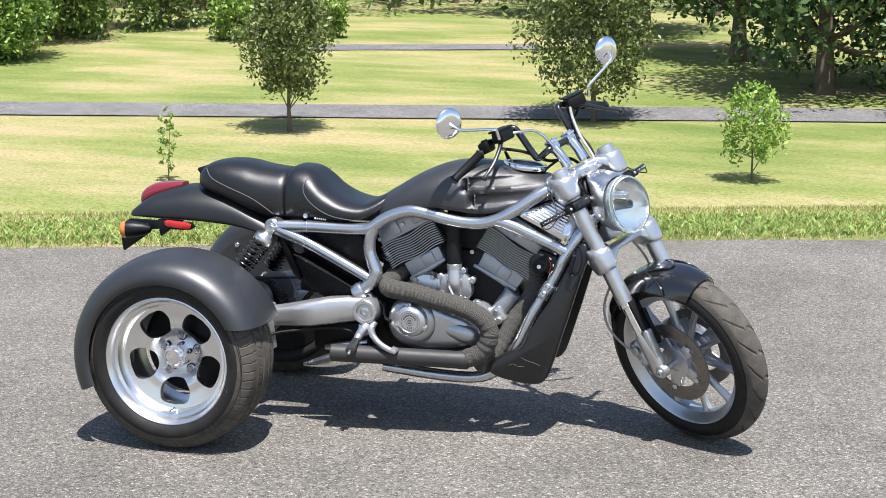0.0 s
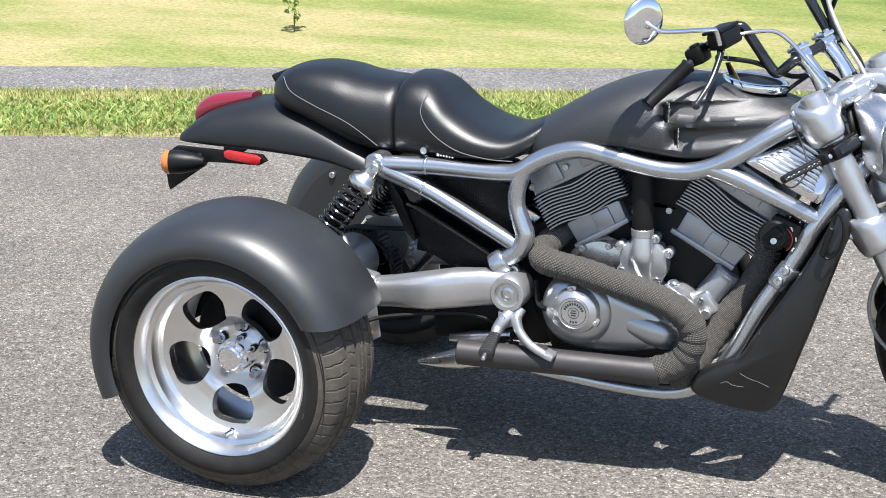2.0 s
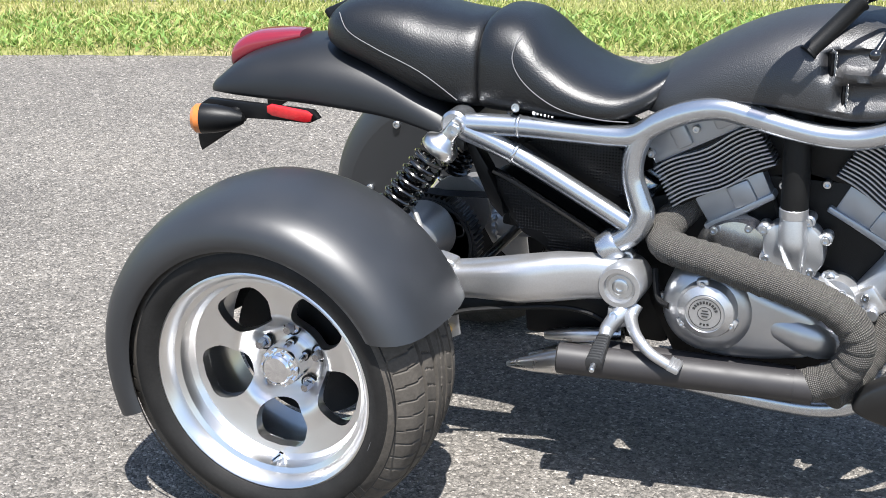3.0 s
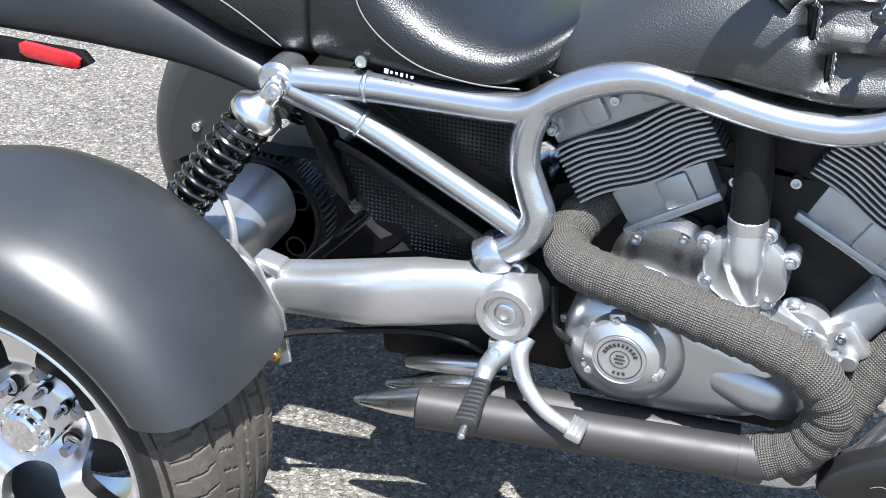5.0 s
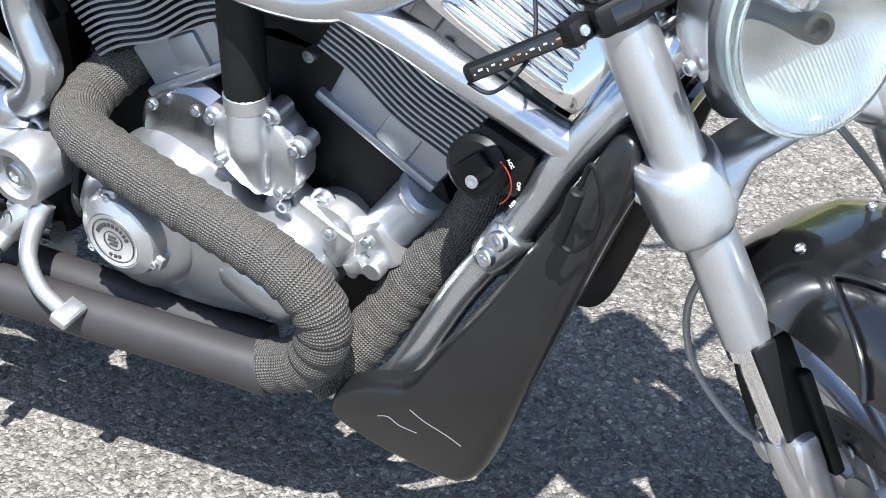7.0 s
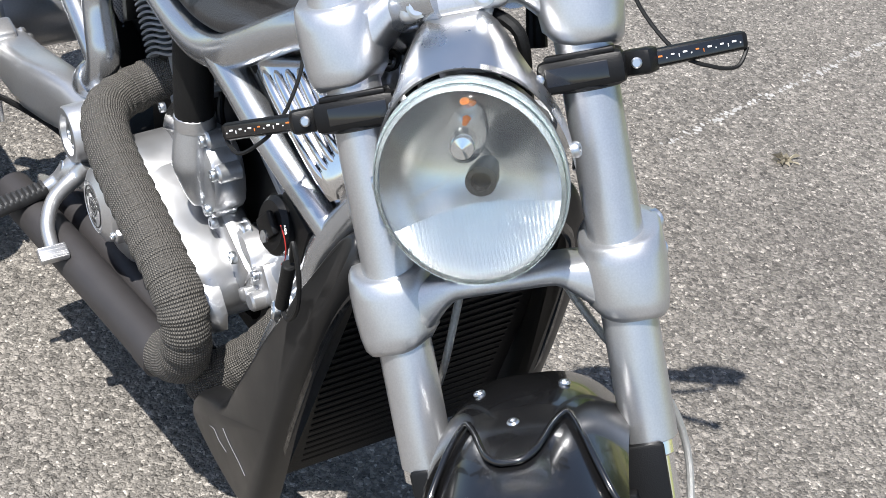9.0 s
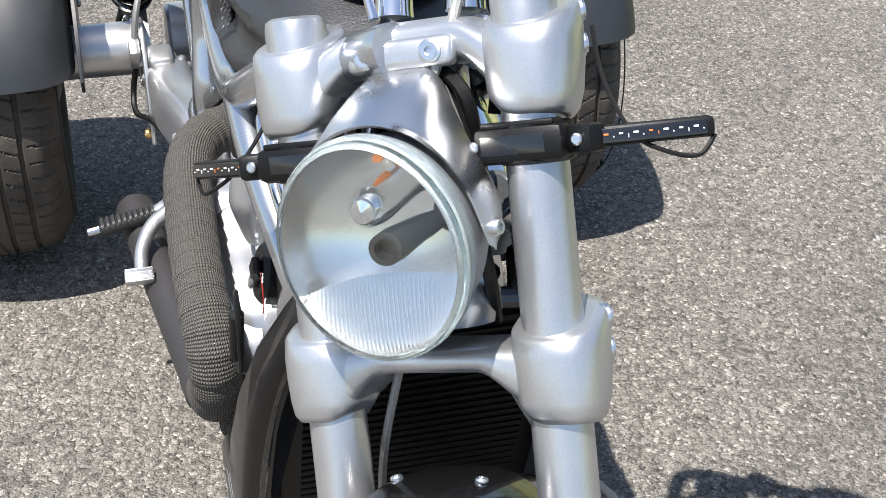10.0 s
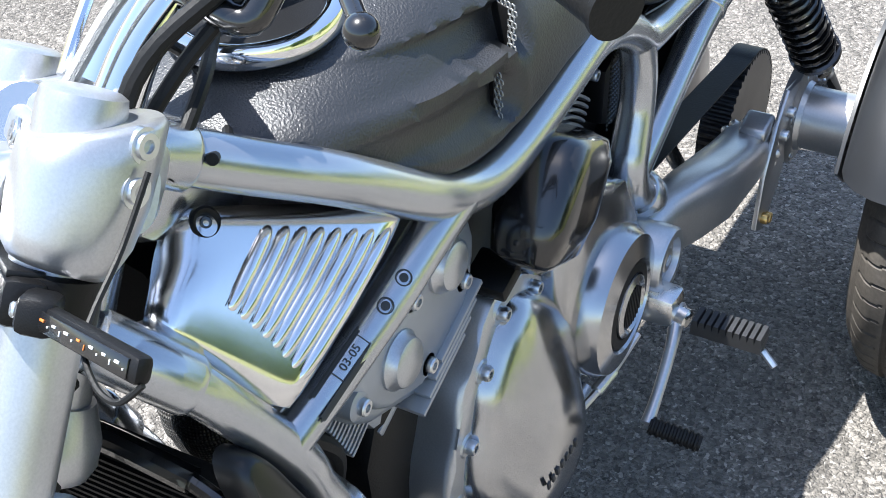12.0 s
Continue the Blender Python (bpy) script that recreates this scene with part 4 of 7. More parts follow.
for side in (-1, 1):
    F = lambda pts: [(x, side * y, z) for x, y, z in pts]  # noqa: E731
    s = Shape()
    s.tube(F(RAIL), 0.0228, 18, 5)
    s.lathe([(0.0225, 0), (0.0247, 0.003), (0.0247, 0.006), (0.0225, 0.009)], F([(0.335, 0.1525, 0.75)])[0], (1, 0, 0), 20)
    part("top_rail", s, SILVER, frame_part, "silver painted tubular frame rail", 60)
    s = Shape()
    s.tube(F([(0.6, 0.15, 0.765), (0.582, 0.15, 0.72), (0.578, 0.15, 0.67), (0.592, 0.152, 0.625), (0.603, 0.154, 0.59), (0.585, 0.155, 0.55), (0.545, 0.155, 0.52)]), [0.0228, 0.0228, 0.0228, 0.0245, 0.0255, 0.025, 0.023], 18, 5)
    part("rear_post", s, SILVER, frame_part, "curved silver frame post", 60)
    s = Shape()
    s.tube(F([(0.215, 0.165, 0.742), (0.33, 0.15, 0.69), (0.442, 0.15, 0.634), (0.575, 0.152, 0.565)]), [0.026, 0.022, 0.0205, 0.0205], 18, 3)
    s.lathe([(0.022, 0), (0.0245, 0.003), (0.0245, 0.007), (0.021, 0.01)], F([(0.325, 0.15, 0.6925)])[0], (0.9, 0, -0.44), 20)
    part("diagonal_tube", s, SILVER, frame_part, "silver diagonal frame tube", 60)
    s = Shape()
    s.tube(F([(1.05, 0.155, 0.806), (1.12, 0.154, 0.785), (1.19, 0.148, 0.753), (1.315, 0.128, 0.692)]), [0.0225, 0.0215, 0.0215, 0.0215], 18, 4)
    part("front_brace", s, SILVER, frame_part, "silver frame brace", 60)
    for a, b in (((1.362, 0.042, 0.987), (1.318, 0.072, 0.96)), ((1.42, 0.045, 0.85), (1.378, 0.1, 0.795))):
        s = Shape()
        s.tube(F([a, Vector(a).lerp(Vector(b), 0.92), b]), [0.0262, 0.0262, 0.0225], 20, 1, straight=True)
        part("head_sleeve", s, SILVER, frame_part, "stepped silver sleeve at the steering head", 40)
    s = Shape()
    s.tube(F(DOWN), 0.0212, 18, 4)
    s.lathe([(0.0235, 0), (0.0265, 0.004), (0.0265, 0.058), (0.0235, 0.062)], F([(1.228, 0.1405, 0.525)])[0], (0.5, 0, 0.86), 24)
    part("down_tube", s, SILVER, frame_part, "silver down tube with clamped joint", 60)
    for q in (0.545, 0.573):
        bolt(frame_part, F([(1.236 + (q - 0.545) * 0.5, 0.162, q)])[0], (-0.35, side * 0.94, 0.1), 0.012, 0.01)
    s = Shape()
    s.rod((0.207, side * 0.12, 0.748), (0.207, side * 0.185, 0.748), 0.03, 24, 0.006)
    part("frame_lug", s, SILVER, frame_part)
    s = Shape()
    s.lathe([(0.03, -0.022), (0.034, -0.018), (0.035, 0.012), (0.03, 0.02)], (0.54, side * 0.15, 0.514), (0.78, 0, 0.62), 24)
    part("frame_lug", s, SILVER, frame_part)
    bolt(frame_part, (0.576, side * 0.14, 0.497), (0, side, 0), 0.014, 0.02)
head = Shape()
head.rod((1.40, 0, 0.84), (1.325, 0, 0.99), 0.036, 24, 0.004)
head.box((1.27, 0, 0.9), (0.14, 0.09, 0.1), (0, -30, 0), 0.02)
part("steering_head", head, SILVER, frame_part)

# ---- seat, tank cover, tail ----


def body_ring(x, top, bottom, half, n=40, up=2.2, down=2.6, mid=0.45):
    zc = bottom + (top - bottom) * mid
    ring = []
    for k in range(n):
        t = 2 * math.pi * k / n
        c, s = math.cos(t), math.sin(t)
        e = up if s >= 0 else down
        ring.append((x, half * math.copysign(abs(c) ** (2 / e), c), zc + (top - zc if s >= 0 else zc - bottom) * math.copysign(abs(s) ** (2 / e), s)))
    return ring


def body(secs, **kw):
    s = Shape()
    s.loft([body_ring(*q, **kw) for q in secs])
    return s


def blend(secs, per=5):
    """Smoothly filled sections."""
    a = np.array(secs, float)
    out = []
    for i in range(len(a) - 1):
        p0, p1, p2, p3 = a[max(i - 1, 0)], a[i], a[i + 1], a[min(i + 2, len(a) - 1)]
        for k in range(per):
            t = k / per
            out.append(tuple(0.5 * (2 * p1 + (p2 - p0) * t + (2 * p0 - 5 * p1 + 4 * p2 - p3) * t * t + (3 * p1 - p0 - 3 * p2 + p3) * t ** 3)))
    return out + [tuple(a[-1])]


seat = new("seat")
seat.parent = trike
part("rear_pad", body(blend([(-0.132, 0.915, 0.9, 0.03), (-0.12, 0.942, 0.875, 0.09), (-0.08, 0.966, 0.855, 0.125), (-0.01, 0.977, 0.83, 0.142), (0.06, 0.973, 0.8, 0.15), (0.12, 0.96, 0.775, 0.152), (0.18, 0.952, 0.762, 0.148), (0.225, 0.948, 0.76, 0.14), (0.243, 0.932, 0.765, 0.125)]), up=2.6, down=3.2, mid=0.35),
     LEATHER, seat, "smooth black vinyl passenger pad", 60)
part("front_pad", body(blend([(0.236, 0.932, 0.765, 0.125), (0.247, 0.957, 0.758, 0.143), (0.275, 0.965, 0.756, 0.152), (0.32, 0.958, 0.757, 0.157), (0.355, 0.935, 0.76, 0.162), (0.4, 0.892, 0.762, 0.165), (0.46, 0.856, 0.765, 0.166), (0.52, 0.84, 0.768, 0.16), (0.56, 0.845, 0.775, 0.148), (0.61, 0.868, 0.8, 0.125), (0.645, 0.887, 0.84, 0.09), (0.664, 0.894, 0.875, 0.04)]), up=2.8, down=3.0, mid=0.35),
     LEATHER, seat, "deep black vinyl rider's pad", 60)
for side in (-1, 1):
    st = Shape()
    st.tube([(0.335, side * 0.128, 0.938), (0.322, side * 0.152, 0.89), (0.352, side * 0.162, 0.842), (0.42, side * 0.1665, 0.8), (0.5, side * 0.1625, 0.783), (0.565, side * 0.147, 0.778)], 0.0012, 6, 6)
    part("seam", st, THREAD, seat, "pale stitched seam")
    st = Shape()
    st.tube([(-0.08, side * 0.11, 0.948), (-0.05, side * 0.134, 0.915), (0.02, side * 0.1475, 0.885), (0.12, side * 0.1525, 0.845), (0.2, side * 0.1455, 0.79)], 0.0012, 6, 6)
    part("seam", st, THREAD, seat, "pale stitched seam")
lock = Shape()
lock.lathe([(0.0, -0.004), (0.0085, -0.004), (0.0095, 0.0), (0.0085, 0.003), (0.006, 0.003), (0.005, 0.0), (0.0, 0.0)], (0.334, -0.162, 0.791), (0, -1, 0.15), 20)
part("seat_lock", lock, STEEL, seat)
badge = Shape()
for k, (w, h) in enumerate(((0.011, 0.013), (0.007, 0.008), (0.006, 0.008), (0.007, 0.011), (0.004, 0.01), (0.007, 0.008))):
    badge.box((0.374 + 0.0078 * k, -0.1662, 0.784 - 0.0008 * k), (w * 0.6, 0.002, h * 0.55), (0, 6, 0), 0.001)
part("seat_badge", badge, WHITE, seat, "small white badge as plain bars")
strap = Shape()
strap.box((-0.128, 0, 0.93), (0.015, 0.13, 0.03), (0, -35, 0), 0.006)
part("pad_bracket", strap, PLASTIC, seat)

def sculpt(shape):
    """Presses the two tapering scoop channels of each side into the tank cover."""
    out = []
    for x, y, z in shape.v:
        push = 0.0
        for zc, slope, x0 in ((0.926, 0.1, 0.935), (0.868, 0.12, 0.96)):
            if x0 - 0.012 < x < 1.2:
                c = zc + slope * (x - 0.95)
                half = 0.026 - 0.045 * max(0, x - 1.0)
                d = abs(z - c) / max(half, 0.006)
                along = min(1, max(0, (x - x0 + 0.012) / 0.02)) * max(0, 1 - (x - x0) / (1.2 - x0)) ** 0.8
                if d < 1:
                    push = max(push, 0.026 * along * (1 - d ** 4))
                elif d < 1.7:
                    push = min(push, 0) - 0.004 * along * (1.7 - d) / 0.7
        out.append((x, y - math.copysign(push, y) if abs(y) > 0.05 else y, z))
    shape.v = out


tank = body(blend([(0.585, 0.84, 0.79, 0.1), (0.62, 0.875, 0.79, 0.13), (0.66, 0.9, 0.8, 0.145), (0.74, 0.947, 0.822, 0.159), (0.83, 0.985, 0.828, 0.168), (0.91, 1.002, 0.82, 0.173), (1.0, 1.003, 0.812, 0.171), (1.08, 0.992, 0.826, 0.163), (1.15, 0.975, 0.868, 0.14), (1.21, 0.958, 0.9, 0.115), (1.25, 0.945, 0.915, 0.08)], 12), up=2.35, down=3.6, mid=0.2, n=140)
sculpt(tank)
part("tank_cover", tank, TANKPAINT, trike, "grained satin black tank cover", 60)
for side in (-1, 1):
    for x0, z0 in ((0.945, 0.927), (0.97, 0.869)):
        hole = Shape()
        hole.box((x0 - 0.004, side * 0.1375, z0), (0.008, 0.036, 0.042), (0, 0, side * -25), 0.002)
        sc = part("scoop_grille", hole, BLOCK, trike, "dark scoop opening with wire mesh")
        wire = Shape()
        mm = Matrix.Translation((x0 + 0.002, side * 0.1465, z0)) @ pose(0, 0, 0, 0, 0, side * -25)
        for r in range(-4, 5):
            for q in range(-3, 4):
                cy, cz = (q + 0.5 * (r % 2)) * 0.0066, r * 0.0058
                if abs(cy) < 0.0195 and abs(cz) < 0.0235:
                    wire.lathe([(0.0036, 0.0), (0.0036, 0.0012), (0.0028, 0.0012), (0.0028, 0.0)], (0, cy, cz), (1, 0, 0), 6, close=True, m=mm)
        part("mesh", wire, HOSE, sc)
cap = Shape()
cap.lathe([(0.07, -0.012), (0.078, 0.0), (0.074, 0.006), (0.062, 0.008), (0.06, 0.003), (0.0, 0.004)], (1.13, 0.0, 0.985), (0.12, 0, 1), 40)
con = part("tank_top_ring", cap, PLASTIC, trike, "round black console on the tank cover")
lip = Shape()
lip.lathe([(0.079, -0.008), (0.082, 0.002), (0.079, 0.009), (0.07, 0.0115), (0.064, 0.0085), (0.066, 0.002)], (1.13, 0.0, 0.985), (0.12, 0, 1), 56)
part("console_ring", lip, CHROME, con, "bright chrome ring round the console", 50)

tail_secs = [(-0.402, 0.778, 0.762, 0.1), (-0.388, 0.79, 0.757, 0.138), (-0.34, 0.828, 0.755, 0.152), (-0.26, 0.858, 0.752, 0.156), (-0.16, 0.872, 0.75, 0.157), (-0.06, 0.868, 0.745, 0.156), (0.03, 0.848, 0.736, 0.152), (0.1, 0.812, 0.722, 0.149), (0.17, 0.768, 0.7, 0.144), (0.21, 0.738, 0.675, 0.135)]
part("tail_fender", body(blend(tail_secs), up=2.4, down=7.0, mid=0.12), SATIN, trike, "sloping satin black tail fender", 50)
lamp = body(blend([(-0.398, 0.815, 0.79, 0.03), (-0.385, 0.845, 0.785, 0.05), (-0.34, 0.87, 0.81, 0.054), (-0.27, 0.879, 0.84, 0.048), (-0.22, 0.88, 0.86, 0.03)]), up=2.6, down=3.0)
part("tail_light", lamp, DARKRED, trike, "dark red tail light", 60)
for side in (-1, 1):
    b = Shape()
    b.plate([(-0.405, 0.732), (-0.37, 0.755), (-0.115, 0.75), (-0.1, 0.733), (-0.125, 0.72), (-0.3, 0.722), (-0.36, 0.7), (-0.4, 0.705)], side * 0.172, side * 0.19, bevel=0.004)
    b.plate([(-0.42, 0.695), (-0.29, 0.72), (-0.3, 0.7), (-0.41, 0.625), (-0.415, 0.64)], side * 0.15, side * 0.17, bevel=0.003)
    br = part("signal_bracket", b, PLASTIC, trike)
    r = Shape()
    r.plate([(-0.222, 0.752), (-0.21, 0.758), (-0.125, 0.75), (-0.112, 0.742), (-0.117, 0.727), (-0.13, 0.723), (-0.21, 0.731), (-0.222, 0.738)], side * 0.19, side * 0.197, bevel=0.003)
    part("reflector", r, REDLENS, br, "bright red side reflector")
    sg = Shape()
    sg.lathe([(0.0, 0.1), (0.012, 0.095), (0.024, 0.07), (0.031, 0.035), (0.033, 0.006), (0.032, 0.0)], (-0.365, side * 0.235, 0.722), (1, -side * 0.25, 0.02), 28)
    sg.rod((-0.31, side * 0.22, 0.722), (-0.3, side * 0.18, 0.73), 0.014, 14, 0.004)
    sig = part("turn_signal", sg, PLASTIC, br, "rounded black turn signal with amber lens")
    ln = Shape()
    ln.lathe([(0.033, 0.004), (0.0325, -0.008), (0.026, -0.016), (0.0, -0.019)], (-0.365, side * 0.235, 0.722), (1, -side * 0.25, 0.02), 28)
    part("lens", ln, AMBER, sig, "amber signal lens")

# ---- side covers under the seat ----


def stud_panel(outline, y0, y1, name, label, lo, hi, pitch, side):
    s = Shape()
    s.plate(outline, y0, y1, bevel=0.006, smooth=1)
    p = part(name, s, PLASTIC, trike, label)
    studs = Shape()
    edges = [(Vector(outline[i]), Vector(outline[(i + 1) % len(outline)])) for i in range(len(outline))]

    def within(x, z):
        """True where a point lies in the outline, clear of its edges."""
        q, odd = Vector((x, z)), False
        for a, b in edges:
            if (a.y > z) != (b.y > z) and x < (b.x - a.x) * (z - a.y) / (b.y - a.y) + a.x:
                odd = not odd
            k = min(1, max(0, (q - a).dot(b - a) / (b - a).length_squared))
            if (q - a.lerp(b, k)).length < 0.011:
                return False
        return odd

    x = lo[0]
    while x < hi[0]:
        z = lo[1]
        while z < hi[1]:
            if within(x, z):
                r = 0.0026
                studs.add([(x - r, y1, z), (x, y1, z - r), (x + r, y1, z), (x, y1, z + r), (x, y1 + side * 0.0022, z)], [(0, 1, 4), (1, 2, 4), (2, 3, 4), (3, 0, 4)])
            z += pitch
        x += pitch
    part("studs", studs, GLOSS, p, "fine moulded stud pattern", 10)


for side in (-1, 1):
    stud_panel([(0.3, 0.715), (0.57, 0.73), (0.575, 0.585), (0.42, 0.655)], side * 0.05, side * 0.105, "upper_side_cover", "black studded cover behind the frame tubes", (0.28, 0.56), (0.6, 0.75), 0.0066, side)
    stud_panel([(0.262, 0.622), (0.282, 0.634), (0.32, 0.615), (0.522, 0.512), (0.49, 0.46), (0.385, 0.46), (0.375, 0.495), (0.318, 0.502)], side * 0.05, side * 0.11, "lower_side_cover", "black studded cover above the swingarm", (0.24, 0.44), (0.52, 0.64), 0.0066, side)
    lip = Shape()
    L = [(0.268, 0.634), (0.31, 0.618), (0.36, 0.592), (0.43, 0.555), (0.51, 0.512)]
    lip.tube([(x, side * 0.112, z) for x, z in L], 0.009, 10, 4)
    part("cover_lip", lip, GLOSS, trike, "glossy rolled edge of the side cover")
inner = Shape()
inner.box((0.41, 0, 0.61), (0.28, 0.1, 0.27), (0, 0, 0), 0.03)
inner.box((0.31, 0.03, 0.49), (0.13, 0.04, 0.06), (0, 6, 0), 0.006)
part("battery_box", inner, BLOCK, trike, "dark box under the seat")
guard = Shape()
guard.plate([(0.205, 0.7), (0.225, 0.7), (0.262, 0.64), (0.285, 0.57), (0.3, 0.545), (0.29, 0.535), (0.265, 0.56), (0.235, 0.63)], -0.125, -0.085, bevel=0.005)
part("inner_fender_stay", guard, PLASTIC, trike)

# ---- engine ----
engine = new("engine")
engine.parent = trike
core = Shape()
core.plate([(0.6, 0.36), (0.56, 0.5), (0.6, 0.6), (0.7, 0.63), (0.8, 0.66), (0.9, 0.7), (1.0, 0.68), (1.1, 0.6), (1.14, 0.5), (1.12, 0.36), (1.04, 0.26), (0.98, 0.238), (0.66, 0.238)], -0.06, 0.1, bevel=0.015)
core.box((0.575, 0.01, 0.37), (0.14, 0.13, 0.22), (0, 0, 0), 0.02)
core.box((0.9, 0, 0.72), (0.24, 0.12, 0.14), (0, 0, 0), 0.02)
part("crankcase", core, BLOCK, engine, "satin black crankcase")


def cylinder(base, lean, y0, y1, head_h, fins_c, barrel_c):
    """One cylinder: barrel, cooling fins and head, leaning by so many degrees to the back."""
    m = Matrix.Translation((base[0], 0, base[1])) @ Matrix.Rotation(radians(-lean), 4, "Y")
    cyl = new("cylinder")
    cyl.parent = engine
    s = Shape()
    pts = [(barrel_c[0], 0.0), (barrel_c[0] * 0.4, -0.01), (barrel_c[1] * 0.5, -0.006), (barrel_c[1], 0.004), (barrel_c[1] * 1.06, 0.07), (barrel_c[0] * 1.06, 0.07)]
    s.plate(pts, y0 + 0.004, y1, bevel=0.01, m=m)
    s.box((0.02, y0 + 0.004, 0.035), (0.05, 0.014, 0.05), (0, 0, 0), 0.006, m=m)
    s.box((0, (y0 + y1) / 2, 0.004), (barrel_c[1] - barrel_c[0] + 0.012, y1 - y0 + 0.006, 0.014), (0, -3, 0), 0.004, m=m)
    part("barrel", s, ENGINE, cyl, "grey powder-coated cylinder barrel")
    for k in range(11):
        s = Shape()
        z = 0.066 + 0.0086 * k
        rise = 0.004
        xs = [fins_c[0] + (fins_c[1] - fins_c[0]) * i / 24 for i in range(25)]
        wob = lambda x: rise * math.sin((x - fins_c[0]) / (fins_c[1] - fins_c[0]) * 9.4)  # noqa: E731
        out = [(x, z + wob(x)) for x in xs] + [(x, z + wob(x) + 0.0036) for x in reversed(xs)]
        s.plate(out, y0 - 0.012, y1 + 0.012, bevel=0.0012, segments=1, m=m)
        part("cooling_fin", s, ENGINE, cyl)
    # Black wall behind the fins: the shade of the gaps is in its colour.
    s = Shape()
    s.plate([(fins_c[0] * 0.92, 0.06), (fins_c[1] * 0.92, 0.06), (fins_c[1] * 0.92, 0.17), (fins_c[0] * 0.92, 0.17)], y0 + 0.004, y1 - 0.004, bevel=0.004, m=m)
    part("shaded_cylinder_wall", s, BLOCK, cyl)
    s = Shape()
    s.plate([(fins_c[0] * 0.97, 0.158), (fins_c[1] * 0.97, 0.158), (fins_c[1] * 0.97, 0.175), (fins_c[1] * 0.8, 0.175 + head_h * 0.75), (fins_c[1] * 0.3, 0.175 + head_h), (fins_c[0] * 0.55, 0.175 + head_h), (fins_c[0] * 0.85, 0.175 + head_h * 0.7), (fins_c[0] * 0.97, 0.178)],
            y0 - 0.006, y1 + 0.006, bevel=0.012, m=m)
    s.box((fins_c[0] * 0.3, y0 - 0.008, 0.2), (0.035, 0.016, 0.06), (0, 0, 0), 0.006, m=m)
    s.box((fins_c[1] * 0.55, y0 - 0.008, 0.2), (0.05, 0.014, 0.05), (0, 0, 0), 0.006, m=m)
    part("cylinder_head", s, ENGINE, cyl, "grey cylinder head cover")
    for x, z in ((fins_c[0] * 0.9, 0.185), (0.0, 0.195), (fins_c[1] * 0.85, 0.19)):
        for y, d in ((y0 - 0.008, -1), (y1 + 0.008, 1)):
            p = m @ Vector((x, y, z))
            bolt(cyl, p, m.to_3x3() @ Vector((0, d, 0.0)), 0.008, 0.01)
    return cyl


cylinder((0.787, 0.595), 29, -0.093, 0.09, 0.075, (-0.118, 0.112), (-0.072, 0.075))
cylinder((1.032, 0.572), -31, -0.068, 0.098, 0.07, (-0.118, 0.132), (-0.08, 0.09))

# polished side cover with the round inspection cover
case = Shape()
OUT = [(0.65, 0.412), (0.673, 0.475), (0.735, 0.512), (0.8, 0.508), (0.868, 0.474), (0.95, 0.45), (0.985, 0.43), (1.007, 0.386), (0.978, 0.336), (0.9, 0.318), (0.838, 0.308), (0.75, 0.305), (0.68, 0.335)]
rings = []
sm = [Vector(p) for p in OUT]
for _ in range(2):
    sm = [q for p, r in zip(sm, sm[1:] + sm[:1]) for q in (p * 0.75 + r * 0.25, p * 0.25 + r * 0.75)]
cx, cz = 0.8, 0.412
for y, k in ((-0.03, 1.0), (-0.125, 1.0), (-0.148, 0.985), (-0.164, 0.95), (-0.177, 0.89), (-0.186, 0.8), (-0.19, 0.6)):
    rings.append([(cx + (p.x - cx) * k, y, cz + (p.y - cz) * k) for p in sm])
case.loft(rings)
lobe = []
for x, top, bot, depth in ((0.825, 0.425, 0.4, 0.172), (0.85, 0.446, 0.382, 0.19), (0.885, 0.454, 0.364, 0.205), (0.93, 0.452, 0.35, 0.212), (0.97, 0.443, 0.344, 0.21), (1.0, 0.426, 0.348, 0.196), (1.02, 0.402, 0.366, 0.165)):
    zc, hh = (top + bot) / 2 - 0.014, (top - bot) / 2 - 0.004
    lobe.append([(x, -0.14 - (depth - 0.152) * max(0, math.sin(t)) ** 0.7 if math.sin(t) > 0 else -0.14, zc + hh * math.cos(t)) for t in [2 * math.pi * k / 24 for k in range(24)]])
case.loft(lobe)
case.lathe([(0.05, 0.03), (0.07, 0.025), (0.086, 0.014), (0.094, 0.0), (0.098, -0.02), (0.1, -0.08)], (0.752, -0.18, 0.418), (0, -1, 0), 56)
part("clutch_cover", case, CLUTCH, engine, "polished grey engine side cover", 50)
derby = Shape()
derby.lathe([(0.062, -0.03), (0.06, 0.014), (0.055, 0.027), (0.04, 0.036), (0.038, 0.034), (0.037, 0.0355), (0.0, 0.036)], (0.755, -0.2, 0.43), (0, -1, 0), 48)
dc = part("inspection_cover", derby, SWING, engine, "round satin inspection cover with a ring emblem")
for a in (100, 215, 335):
    lug = Shape()
    lug.box((0.755 + 0.056 * math.cos(radians(a)), -0.214, 0.43 + 0.056 * math.sin(radians(a))), (0.022, 0.02, 0.026), (0, -a, 0), 0.006)
    part("cover_lug", lug, SWING, dc)
    bolt(dc, (0.755 + 0.057 * math.cos(radians(a)), -0.223, 0.43 + 0.057 * math.sin(radians(a))), (0, -1, 0), 0.006, 0.006)
em = Shape()
em.lathe([(0.0325, 0.0355), (0.0325, 0.0368), (0.0312, 0.0368), (0.0312, 0.0355)], (0.755, -0.2, 0.43), (0, -1, 0), 48, close=True)
em.lathe([(0.0145, 0.0355), (0.0145, 0.0368), (0.0133, 0.0368), (0.0133, 0.0355)], (0.755, -0.2, 0.43), (0, -1, 0), 32, close=True)
